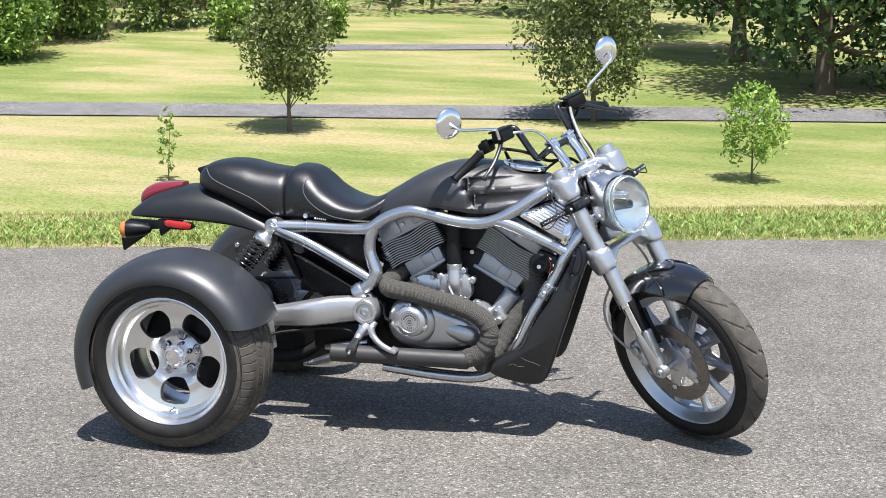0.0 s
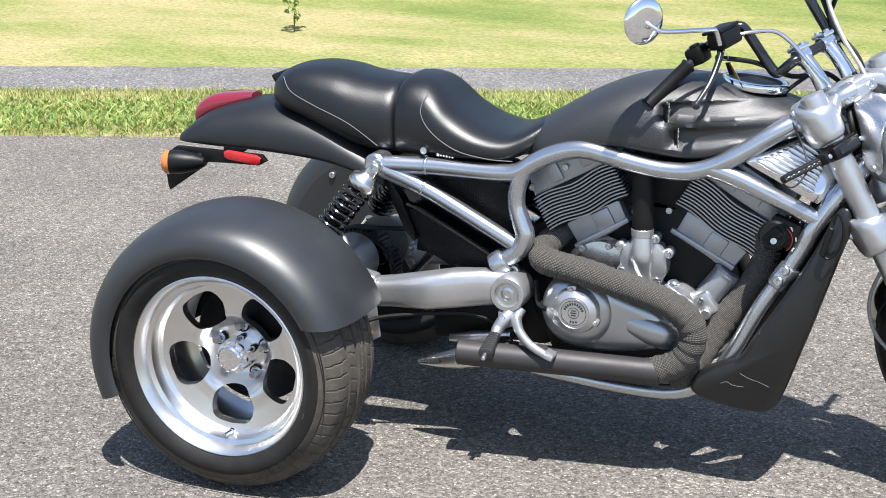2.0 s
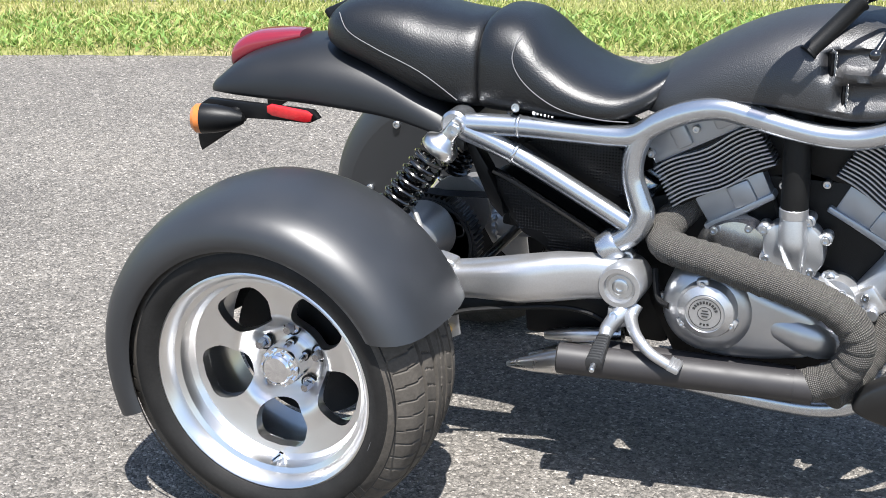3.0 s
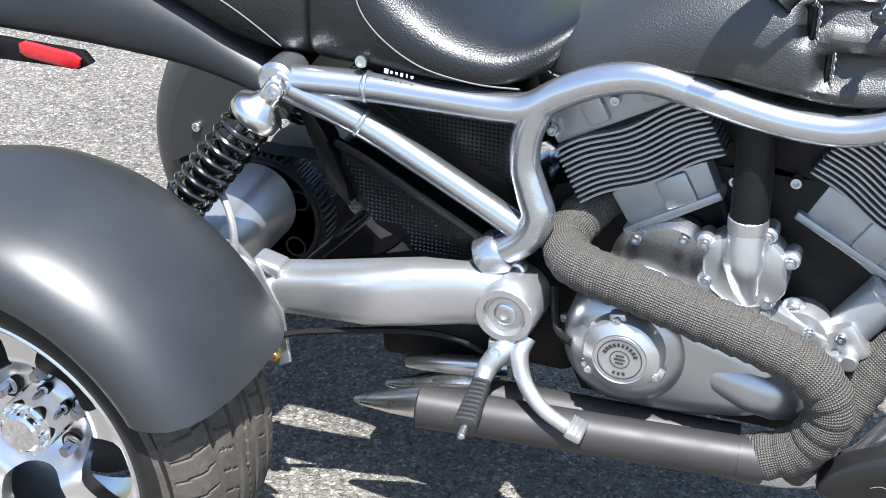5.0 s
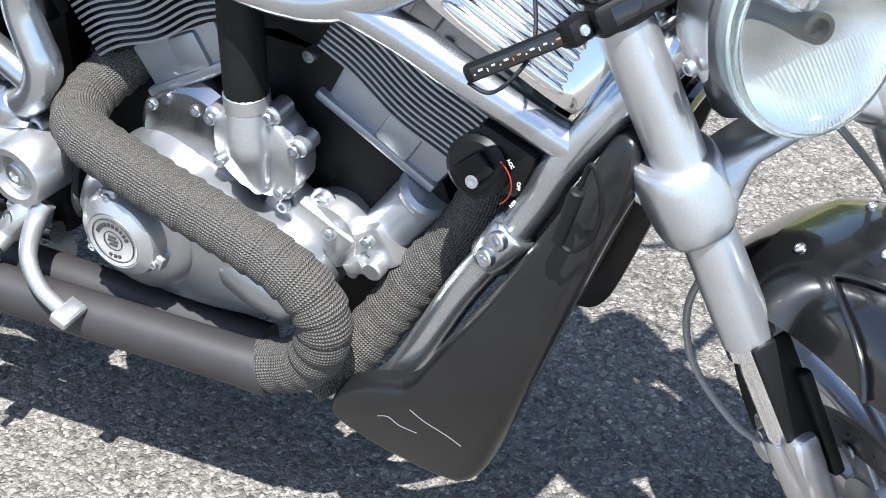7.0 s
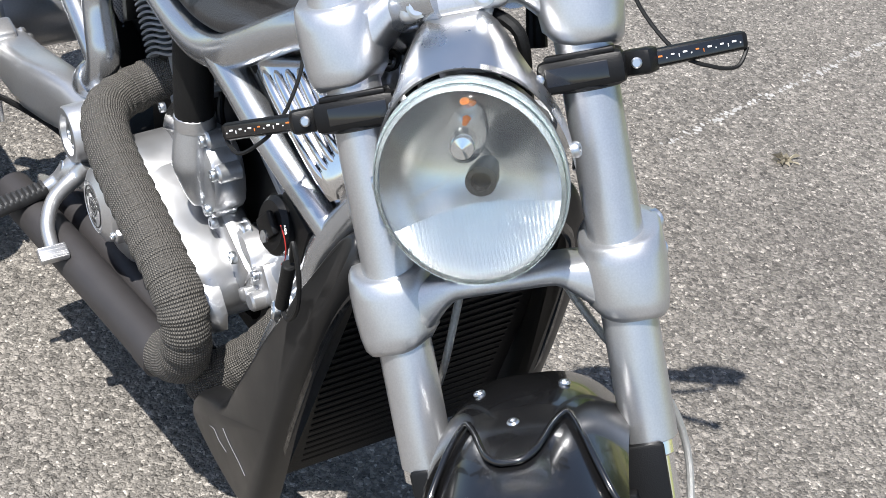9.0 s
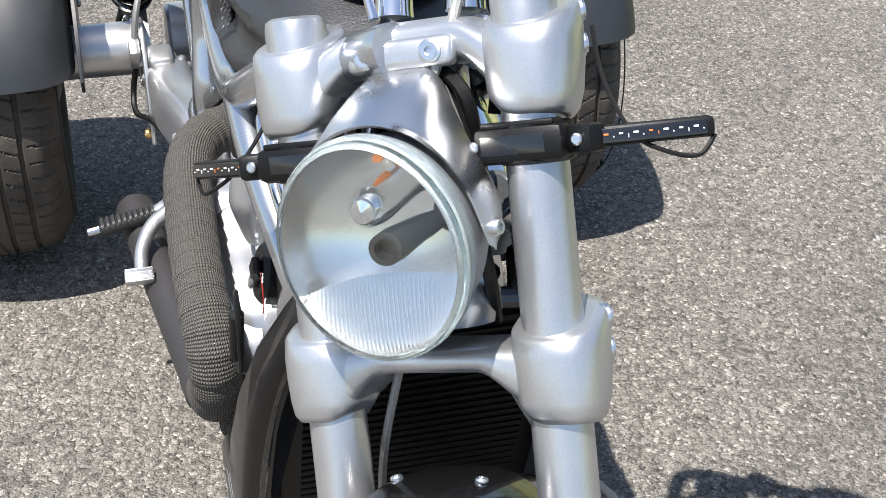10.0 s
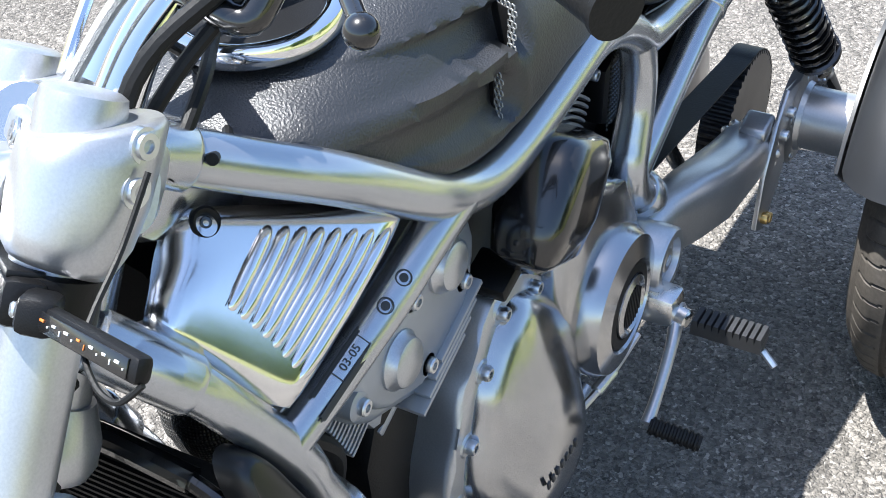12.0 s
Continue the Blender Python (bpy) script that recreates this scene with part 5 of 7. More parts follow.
for k in range(-1, 2):
    em.box((0.755, -0.2365, 0.43 + 0.006 * k), (0.016 - 0.004 * abs(k), 0.0015, 0.0028), (0, 0, 0), 0.0004)
part("ring_emblem", em, DARKPRINT, dc)


def lettering(text, size, m, material, parent, name, depth=0.0004):
    """Raised writing in the built-in font."""
    cu = bpy.data.curves.new(name, "FONT")
    cu.body, cu.size, cu.extrude = text, size, depth
    cu.align_x, cu.align_y = "CENTER", "CENTER"
    tmp = bpy.data.objects.new(name, cu)
    scene.collection.objects.link(tmp)
    me = bpy.data.meshes.new_from_object(tmp.evaluated_get(bpy.context.evaluated_depsgraph_get()))
    bpy.data.objects.remove(tmp)
    me.transform(m)
    me.materials.clear()
    me.materials.append(material)
    ob = new(name, me)
    ob.parent = parent
    return ob


def facing(p, x_dir, normal):
    """A pose at p whose x runs along x_dir and whose z along normal."""
    z = Vector(normal).normalized()
    x = (Vector(x_dir) - z * Vector(x_dir).dot(z)).normalized()
    y = z.cross(x)
    return Matrix.Translation(p) @ Matrix((x, y, z)).transposed().to_4x4()


for k in range(10):
    a = radians(158 - 15.2 * k)
    n = Shape()
    n.box((0, 0, 0), (0.0042, 0.0058, 0.0008), (0, 0, 0), 0, m=facing((0.755 + 0.0238 * math.cos(a), -0.2365, 0.43 + 0.0238 * math.sin(a)), (math.sin(a), 0, -math.cos(a)), (0, -1, 0)))
    part("emblem_bar", n, DARKPRINT, dc)
for k in range(3):
    a = radians(253 + 17 * k)
    n = Shape()
    n.box((0, 0, 0), (0.0042, 0.005, 0.0008), (0, 0, 0), 0, m=facing((0.755 + 0.0238 * math.cos(a), -0.2365, 0.43 + 0.0238 * math.sin(a)), (math.sin(a), 0, -math.cos(a)), (0, -1, 0)))
    part("emblem_bar", n, DARKPRINT, dc)

# smaller covers
s = Shape()
s.lathe([(0.085, 0.0), (0.085, 0.02), (0.07, 0.034), (0.0, 0.04)], (0.785, -0.075, 0.505), (0, -1, 0.12), 40)
up = part("upper_cover", s, CASE, engine, "polished round cover behind the exhaust")
for a in (20, 70, 130):
    bolt(up, (0.785 + 0.07 * math.cos(radians(a)), -0.113, 0.507 + 0.07 * math.sin(radians(a))), (0, -1, 0), 0.008, 0.008)
s = Shape()
s.lathe([(0.05, 0.0), (0.05, 0.025), (0.042, 0.042), (0.0, 0.05)], (0.985, -0.065, 0.435), (0, -1, 0.1), 32)
s.box((0.96, -0.095, 0.45), (0.13, 0.04, 0.06), (0, 25, 0), 0.012)
fc = part("front_cover", s, SWING, engine, "bright cast cover by the front pipe")
for p in ((0.935, -0.118, 0.478), (1.03, -0.113, 0.41), (1.0, -0.118, 0.46)):
    bolt(fc, p, (0, -1, 0), 0.009, 0.009)
# water pump
s = Shape()
PUMP = [(0.842, 0.578), (0.865, 0.597), (0.925, 0.602), (0.952, 0.582), (0.963, 0.545), (0.958, 0.51), (0.928, 0.49), (0.885, 0.485), (0.848, 0.512), (0.838, 0.545)]
s.plate(PUMP, -0.13, -0.08, bevel=0.008, smooth=1)
s.tube([(0.897, -0.128, 0.62), (0.9, -0.134, 0.56), (0.91, -0.13, 0.5)], [0.026, 0.03, 0.012], 18)
pump = part("water_pump", s, CAST, engine, "cast aluminium water pump cover")
for x, z in ((0.841, 0.579), (0.961, 0.572), (0.936, 0.502), (0.926, 0.606), (0.848, 0.52)):
    boss = Shape()
    boss.rod((x, -0.09, z), (x, -0.126, z), 0.013, 14, 0.003)
    part("boss", boss, CAST, pump)
    bolt(pump, (x, -0.126, z), (0, -1, 0), 0.0085, 0.009)
s = Shape()
s.tube([(0.897, -0.128, 0.615), (0.896, -0.128, 0.68), (0.892, -0.12, 0.78), (0.89, -0.09, 0.83)], 0.027, 18)
part("coolant_hose", s, RUBBER, engine, "black coolant hose")
s = Shape()
s.rod((0.897, -0.128, 0.612), (0.896, -0.128, 0.634), 0.0285, 20, 0.002)
part("hose_clamp", s, SWING, engine)
bolt(engine, (0.972, -0.086, 0.477), (0, -1, 0), 0.013, 0.012, washer=True)
bolt(engine, (0.949, -0.06, 0.668), (0, -1, 0), 0.009, 0.016)
bolt(engine, (0.866, -0.07, 0.66), (0, -1, 0), 0.009, 0.016)
# starter
s = Shape()
s.tube([(1.045, -0.06, 0.44), (1.1, -0.06, 0.52)], 0.034, 20)
s.lathe([(0.034, 0), (0.036, 0.004), (0.036, 0.01), (0.03, 0.016)], (1.095, -0.06, 0.513), (0.57, 0, 0.82), 20)
part("starter_motor", s, ENGINE, engine, "grey starter motor")
s = Shape()
s.box((1.045, -0.075, 0.435), (0.07, 0.06, 0.06), (0, -35, 0), 0.008)
s.box((1.035, -0.11, 0.42), (0.03, 0.03, 0.02), (0, -35, 0), 0.004)
s.rod((1.06, -0.1, 0.425), (1.06, -0.125, 0.425), 0.014, 14, 0.003)
tb = part("thermostat_body", s, SWING, engine, "bright cast fitting")
bolt(tb, (1.045, -0.106, 0.455), (0, -1, 0), 0.008, 0.008)
s = Shape()
s.box((0.93, -0.05, 0.74), (0.015, 0.004, 0.022), (0, 15, 0), 0.001)
part("tag", s, YELLOWTAG, engine)
for r, pts in ((0.005, [(0.84, -0.06, 0.64), (0.86, -0.075, 0.6), (0.87, -0.06, 0.54)]), (0.006, [(0.96, -0.04, 0.76), (1.0, -0.05, 0.72), (1.02, -0.04, 0.68)]),
               (0.007, [(0.63, -0.14, 0.47), (0.648, -0.18, 0.425), (0.675, -0.2, 0.42)]), (0.009, [(0.66, -0.08, 0.36), (0.73, -0.1, 0.335), (0.86, -0.1, 0.325), (0.98, -0.08, 0.335)])):
    s = Shape()
    s.tube(pts, r, 8)
    part("cable", s, RUBBER, engine, "black cable along the engine")
for x, z in ((0.64, 0.4), (0.66, 0.37), (0.8, 0.337), (0.86, 0.332), (0.905, 0.33)):
    bolt(engine, (x, -0.1, z), (0, -1, 0), 0.008, 0.01)

# ---- exhaust ----
ex = new("exhaust")
ex.parent = trike
s = Shape()
s.tube([(0.69, -0.03, 0.595), (0.655, -0.07, 0.566), (0.638, -0.116, 0.543), (0.656, -0.162, 0.537), (0.697, -0.19, 0.536), (0.766, -0.207, 0.531), (0.842, -0.213, 0.515), (0.916, -0.216, 0.499), (0.986, -0.216, 0.475), (1.033, -0.213, 0.44), (1.048, -0.212, 0.393), (1.02, -0.21, 0.33), (0.955, -0.214, 0.296)], 0.0345, 24, 14, uv=True, lap=0.003)
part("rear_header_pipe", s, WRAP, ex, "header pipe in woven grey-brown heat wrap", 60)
s = Shape()
s.tube([(1.165, -0.04, 0.64), (1.187, -0.055, 0.6), (1.186, -0.062, 0.55), (1.152, -0.064, 0.48), (1.1, -0.084, 0.4), (1.06, -0.117, 0.33), (1.025, -0.157, 0.287), (1.0, -0.188, 0.275)], 0.0345, 24, 14, uv=True, lap=0.003)
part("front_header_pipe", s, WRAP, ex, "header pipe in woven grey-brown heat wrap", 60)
s = Shape()
s.lathe([(0.028, 0.0), (0.032, 0.003), (0.032, 0.47), (0.0335, 0.47), (0.0335, 0.505), (0.03, 0.508)], (0.468, -0.282, 0.308), (0.476, 0.062, -0.012), 28)
s.lathe([(0.03, 0.0), (0.03, 0.4)], (0.53, -0.2, 0.29), (0.476, 0.04, -0.012), 24)
part("muffler", s, CAN, ex, "matt dark muffler tube", 40)
for y, x0 in ((-0.2, 0.33), (-0.14, 0.36)):
    s = Shape()
    s.tube([(x0, y, 0.232), (x0 + 0.06, y, 0.243), (x0 + 0.12, y, 0.257), (x0 + 0.2, y, 0.272)], [0.005, 0.019, 0.029, 0.03], 20, 4)
    part("exhaust_tip", s, POLISHED, ex, "slash-cut bright exhaust tip")
s = Shape()
s.tube([(0.4, -0.15, 0.29), (0.46, -0.15, 0.3), (0.57, -0.15, 0.318)], [0.01, 0.016, 0.016], 14, 4)
part("exhaust_tip", s, POLISHED, ex, "slash-cut bright exhaust tip")
s = Shape()
s.box((0.45, -0.05, 0.33), (0.22, 0.14, 0.1), (0, -4, 0), 0.012)
part("under_box", s, BLOCK, trike, "dark box below the swingarm")

# ---- right foot controls ----
s = Shape()
s.plate([(0.552, 0.402), (0.598, 0.406), (0.612, 0.39), (0.602, 0.368), (0.57, 0.358), (0.55, 0.374)], -0.215, -0.185, bevel=0.006)
s.tube([(0.585, -0.19, 0.4), (0.572, -0.212, 0.385), (0.557, -0.225, 0.362), (0.556, -0.25, 0.35)], [0.022, 0.018, 0.016, 0.012], 14)
peg_mount = part("foot_peg_mount", s, CAST, trike, "cast aluminium foot peg bracket")
bolt(peg_mount, (0.568, -0.222, 0.39), (-0.1, -0.9, 0.4), 0.01, 0.006)
s = Shape()
P0, P1 = Vector((0.556, -0.25, 0.35)), Vector((0.561, -0.34, 0.334))
long = (P1 - P0).length
axis = (P1 - P0).normalized()
wide = Vector((1, 0, 0))
wide = (wide - axis * wide.dot(axis)).normalized()
high = axis.cross(wide)
if high.z < 0:
    high.negate()
rings = []
for k in range(10):
    for q, rib in ((0.0, 0.0), (0.25, 0.0045), (0.7, 0.0045), (0.95, 0.0)):
        h = long * (k + q) / 10
        w, e = 0.0135 + 0.004 * h / long, 0.009
        c = P0 + axis * h
        rings.append([c + wide * w * math.copysign(abs(math.cos(t)) ** 0.5, math.cos(t)) + high * ((e + rib) if math.sin(t) > 0 else e) * math.copysign(abs(math.sin(t)) ** 0.5, math.sin(t)) for t in [2 * math.pi * n / 20 for n in range(20)]])
s.loft(rings)
pg = part("foot_peg", s, PEGRUBBER, peg_mount, "ribbed black rubber foot peg")
s = Shape()
s.rod(P1, P1 + (P1 - P0).normalized() * 0.022, 0.006, 10, 0.002)
part("peg_feeler", s, STEEL, pg)
s = Shape()
s.tube([(0.608, -0.195, 0.41), (0.602, -0.215, 0.388), (0.625, -0.258, 0.371), (0.658, -0.28, 0.35), (0.695, -0.286, 0.333), (0.705, -0.287, 0.331)], [0.014, 0.014, 0.012, 0.011, 0.0105, 0.01], 14)
br = part("brake_pedal", s, SWING, trike, "bare aluminium brake pedal")
s = Shape()
s.box((0.712, -0.29, 0.334), (0.026, 0.045, 0.014), (0, 20, 0), 0.004)
for k in range(4):
    s.box((0.704 + 0.006 * k, -0.29, 0.3425 - 0.0022 * k), (0.0028, 0.042, 0.005), (0, 20, 0), 0.001)
part("pedal_pad", s, SWING, br)

# ---- radiator shroud ----
def shroud_y(z):
    """Half the width over the outer faces of the shrouds, which draw in towards the top."""
    return float(np.interp(z, [0.2, 0.3, 0.42, 0.54, 0.62, 0.68, 0.74], [0.212, 0.211, 0.21, 0.203, 0.188, 0.165, 0.14]))


for side in (-1, 1):
    out = [(1.355, 0.73), (1.385, 0.735), (1.39, 0.69), (1.37, 0.61), (1.328, 0.47), (1.285, 0.32), (1.252, 0.225), (1.2, 0.215), (1.1, 0.228), (1.042, 0.25), (1.05, 0.285), (1.075, 0.312), (1.12, 0.335), (1.158, 0.345), (1.188, 0.406), (1.247, 0.503), (1.29, 0.583), (1.33, 0.662)]
    s = Shape()
    rings = []
    pts = [Vector(p) for p in out]
    for _ in range(2):
        pts = [q for p, r in zip(pts, pts[1:] + pts[:1]) for q in (p * 0.75 + r * 0.25, p * 0.25 + r * 0.75)]
    n = len(pts)
    for dy, inset in ((0.168, 0.0), (0.184, 0.0), (0.193, 0.002), (0.199, 0.006), (0.202, 0.012)):
        ring = []
        for k, p in enumerate(pts):
            e = (pts[(k + 1) % n] - pts[k - 1]).normalized()
            q = p + Vector((e.y, -e.x)) * inset * (0.5 if p.y > 0.62 else 1.0)
            ring.append((q.x, side * (dy - 0.202 + shroud_y(p.y)), q.y))
        rings.append(ring)
    s.loft(rings)
    if side > 0:
        s.f = [tuple(reversed(f)) for f in s.f]
    sh = part("radiator_shroud", s, SHROUD, trike, "scuffed black plastic radiator shroud", 45)
    if side < 0:
        for pts in ([(1.165, 0.318), (1.185, 0.308), (1.215, 0.3), (1.235, 0.292)], [(1.12, 0.286), (1.135, 0.292), (1.15, 0.285), (1.175, 0.284)]):
            sc = Shape()
            sc.tube([(x, -0.0008 - shroud_y(z), z) for x, z in pts], 0.0006, 5, 3)
            part("scratch", sc, THREAD, sh, "pale scratch in the plastic")
s = Shape()
s.plate([(1.335, 0.665), (1.357, 0.655), (1.235, 0.27), (1.205, 0.25)], -0.16, 0.16, bevel=0.004)
rad = part("radiator", s, BLOCK, trike, "dark radiator core between the shrouds")
for k in range(26):
    f = Shape()
    q = (k + 0.5) / 26
    f.box((1.238 + 0.118 * q, 0, 0.285 + 0.36 * q), (0.005, 0.27, 0.003), (0, 0, 0), 0)
    part("radiator_fin", f, BLOCK, rad)
s = Shape()
for side in (-1, 1):
    s.tube([(1.385, side * 0.08, 0.7), (1.382, side * 0.13, 0.675), (1.362, side * 0.165, 0.61), (1.31, side * 0.185, 0.43), (1.252, side * 0.188, 0.25)], 0.008, 10)
s.tube([(1.385, -0.09, 0.698), (1.388, 0, 0.71), (1.385, 0.09, 0.698)], 0.012, 10)
part("radiator_surround", s, GLOSS, trike, "glossy black radiator surround")
# ignition switch
s = Shape()
s.lathe([(0.036, 0.0), (0.036, 0.03), (0.03, 0.036), (0.0, 0.036)], (1.215, -0.13, 0.648), (0.0, -0.97, 0.22), 28)
s.box((1.235, -0.135, 0.66), (0.075, 0.03, 0.07), (0, 20, 0), 0.012)
s.box((1.215, -0.168, 0.656), (0.03, 0.01, 0.044), (0, 45, 0), 0.004)
ig = part("ignition_switch", s, PLASTIC, trike, "round black ignition switch with red arc")
s = Shape()
s.lathe([(0.0, 0.0), (0.0075, 0.0), (0.0075, 0.004), (0.005, 0.0045), (0, 0.003)], (1.218, -0.172, 0.645), (0, -0.97, 0.22), 18)
part("key_slot", s, STEEL, ig)
s = Shape()
arc = [(1.226 + 0.034 * math.cos(radians(a)), -0.166, 0.648 + 0.034 * math.sin(radians(a))) for a in range(-50, 60, 8)]
s.tube(arc, 0.0008, 6, 2)
part("red_arc", s, REDPRINT, ig)
for txt, a in (("ACC", 42), ("OFF", 5), ("IGN", -30)):
    p = (1.226 + 0.042 * math.cos(radians(a)), -0.1655, 0.648 + 0.042 * math.sin(radians(a)))
    lettering(txt, 0.0055, facing(p, (math.sin(radians(a)), 0, -math.cos(radians(a))), (0, -0.97, 0.22)), WHITE, ig, "lettering")

# ---- louvred covers behind the fork ----


def louvre_cover(side):
    A, B, C, D = [Vector((x, side * y, z)) for x, y, z in ((1.122, 0.147, 0.834), (1.314, 0.139, 0.733), (1.379, 0.057, 0.832), (1.308, 0.037, 0.901))]
    nrm = (B - A).cross(D - A).normalized() * (1 if side < 0 else -1)
    if nrm.y * side < 0:
        nrm.negate()

    def at(u, v):
        return (A * (1 - u) + D * u) * (1 - v) + (B * (1 - u) + C * u) * v

    n = 16
    top, low = [], []
    for i in range(n + 1):
        for j in range(n + 1):
            u, v = i / n, j / n
            uu, vv = 0.5 + (u - 0.5) * (1 - 0.05 * (2 * v - 1) ** 6), 0.5 + (v - 0.5) * (1 - 0.05 * (2 * u - 1) ** 6)
            e = max(abs(2 * u - 1), abs(2 * v - 1))
            h = 0.012 * (1 - max(0, (e - 0.82) / 0.18) ** 2) + 0.005 * (1 - (2 * v - 1) ** 2) - 0.006 * math.exp(-((u - 1.0) / 0.12) ** 2 - ((v - 0.42) / 0.2) ** 2)
            top.append(at(uu, vv) + nrm * h)
    faces = [(i * (n + 1) + j, (i + 1) * (n + 1) + j, (i + 1) * (n + 1) + j + 1, i * (n + 1) + j + 1) for i in range(n) for j in range(n)]
    if side > 0:
        faces = [tuple(reversed(f)) for f in faces]
    s = Shape()
    s.add(top, faces)
    back = [p - nrm * 0.012 for p in top]
    s.add(back, [tuple(reversed(f)) for f in faces])
    cover = part("coil_cover", s, SHEET, trike, "polished aluminium cover with stamped louvres", 50)
    for k in range(8):
        u = 0.07 + 0.077 * k
        v0, v1 = 0.13, 0.88 - 0.028 * k
        r, slit_shade = Shape(), Shape()
        steps = [(q, v0 + (v1 - v0) * q) for q in (0, 0.06, 0.2, 0.5, 0.8, 0.94, 1)]
        rise = [0.0085 + 0.005 * (1 - (2 * v - 1) ** 2) for q, v in steps]
        r.tube([at(u + 0.03 * q, v) + nrm * h for (q, v), h in zip(steps, rise)], [0.001, 0.0055, 0.0078, 0.0085, 0.0078, 0.0055, 0.001], 14, 4)
        # Thin black tube on the sheet paints the shade under the louvre's lip.
        slit_shade.tube([at(u + 0.03 * q + 0.034, v) + nrm * (h + 0.003) for (q, v), h in zip(steps[1:-1], rise[1:-1])], 0.0007, 6, 3)
        lv = part("louvre", r, SHEET, cover, sharp=60)
        part("slit_shade", slit_shade, BLOCK, lv)
    b = at(0.875, 0.13) + nrm * 0.0115
    grommet = Shape()
    grommet.lathe([(0.0135, -0.004), (0.0135, 0.002), (0.0115, 0.004), (0.0085, 0.002), (0.007, -0.001), (0.0, -0.001)], b, nrm, 28)
    part("grommet", grommet, RUBBER, cover, "black rubber grommet")
    bolt(cover, b, nrm, 0.0055, 0.003, GLOSS)
    back = Shape()
    back.tube([at(0.25, 0.25) - nrm * 0.06, at(0.5, 0.45) - nrm * 0.06, at(0.75, 0.7) - nrm * 0.06], 0.032, 12)
    part("coil", back, BLOCK, cover)


louvre_cover(-1)
louvre_cover(1)

# ---- left side of the engine ----
s = Shape()
secs = []
for t, w, h in ((0.0, 0.03, 0.02), (0.05, 0.052, 0.036), (0.2, 0.06, 0.044), (0.6, 0.06, 0.045), (0.88, 0.05, 0.038), (1.0, 0.026, 0.02)):
    c = Vector((0.85, 0.176, 0.775)).lerp(Vector((0.94, 0.18, 0.66)), t)
    a, b = Vector((0.93, 0.0, 0.37)), Vector((0, 1, 0))
    secs.append([c + a * w * math.copysign(abs(math.cos(q)) ** 0.5, math.cos(q)) + b * h * math.copysign(abs(math.sin(q)) ** 0.5, math.sin(q)) for q in [2 * math.pi * k / 26 for k in range(26)]])
s.loft(secs)
part("horn_cover", s, GLOSS, trike, "glossy black teardrop horn cover", 60)
s = Shape()
s.box((0.945, 0.14, 0.64), (0.05, 0.05, 0.02), (0, 20, 0), 0.005)
part("horn_bracket", s, BLOCK, trike)
s = Shape()
GC = [(0.83, 0.565), (0.88, 0.605), (0.935, 0.628), (0.975, 0.61), (1.005, 0.57), (1.03, 0.535), (1.04, 0.49), (1.06, 0.44), (1.06, 0.37), (1.0, 0.3), (0.92, 0.28), (0.84, 0.3), (0.775, 0.34), (0.76, 0.43), (0.785, 0.51)]
s.plate(GC, 0.06, 0.15, bevel=0.01, smooth=1)
gc = part("gear_case", s, CAST, engine, "satin cast engine side case")
for x, z in ((0.99, 0.545), (1.022, 0.466), (1.04, 0.39), (0.95, 0.597)):
    s = Shape()
    s.rod((x, 0.1, z), (x, 0.152, z), 0.017, 16, 0.004)
    part("boss", s, CAST, gc)
s = Shape()
sm = [Vector(p) for p in GC]
for _ in range(2):
    sm = [q for p, r in zip(sm, sm[1:] + sm[:1]) for q in (p * 0.75 + r * 0.25, p * 0.25 + r * 0.75)]
rings = []
for y, k, dx, dz in ((0.148, 0.86, -0.012, 0), (0.162, 0.84, -0.012, 0), (0.176, 0.78, -0.014, -0.006), (0.19, 0.64, -0.016, -0.03), (0.208, 0.5, -0.016, -0.05), (0.217, 0.36, -0.014, -0.055), (0.22, 0.2, -0.014, -0.055)):
    rings.append([(0.92 + (p.x - 0.92) * k + dx, y, 0.43 + (p.y - 0.43) * k + dz) for p in sm])
s.loft(rings)
part("alternator_cover", s, CASE, gc, "polished domed alternator cover", 55)
s = Shape()
for k in range(7):
    s.box((0.885 + 0.012 * k, 0.2205, 0.39 - 0.001 * k), (0.006, 0.003, 0.012), (0, 15, 0), 0.001)
part("cover_badge", s, DARKPRINT, gc, "small dark badge as plain bars")
for x, z in ((0.99, 0.545), (1.022, 0.466), (1.04, 0.39), (1.02, 0.33), (0.96, 0.295), (0.95, 0.597), (0.87, 0.58)):
    bolt(gc, (x, 0.148, z), (0, 1, 0), 0.0085, 0.014)
s = Shape()
PC = [(0.6, 0.4), (0.59, 0.5), (0.625, 0.575), (0.69, 0.63), (0.76, 0.655), (0.82, 0.64), (0.85, 0.58), (0.835, 0.48), (0.8, 0.39), (0.74, 0.36), (0.66, 0.36)]
s.plate(PC, 0.06, 0.178, bevel=0.016, smooth=1)
s.lathe([(0.098, -0.01), (0.098, 0.014), (0.09, 0.03), (0.062, 0.036), (0.058, 0.028), (0.03, 0.028)], (0.704, 0.174, 0.462), (0, 1, 0), 48)
pc = part("pulley_cover", s, CASE, engine, "polished drive pulley cover", 45)
s = Shape()
s.lathe([(0.058, 0.028), (0.056, 0.034), (0.044, 0.035), (0.042, 0.03), (0.03, 0.03)], (0.704, 0.174, 0.462), (0, 1, 0), 40)
part("pulley_ring", s, BLOCK, pc, "dark ring round the pulley cap")
s = Shape()
s.lathe([(0.042, 0.028), (0.041, 0.037), (0.034, 0.04), (0.031, 0.036), (0.0, 0.037)], (0.704, 0.174, 0.462), (0, 1, 0), 40)
cap = part("pulley_cap", s, CASE, pc, "polished round pulley cap")
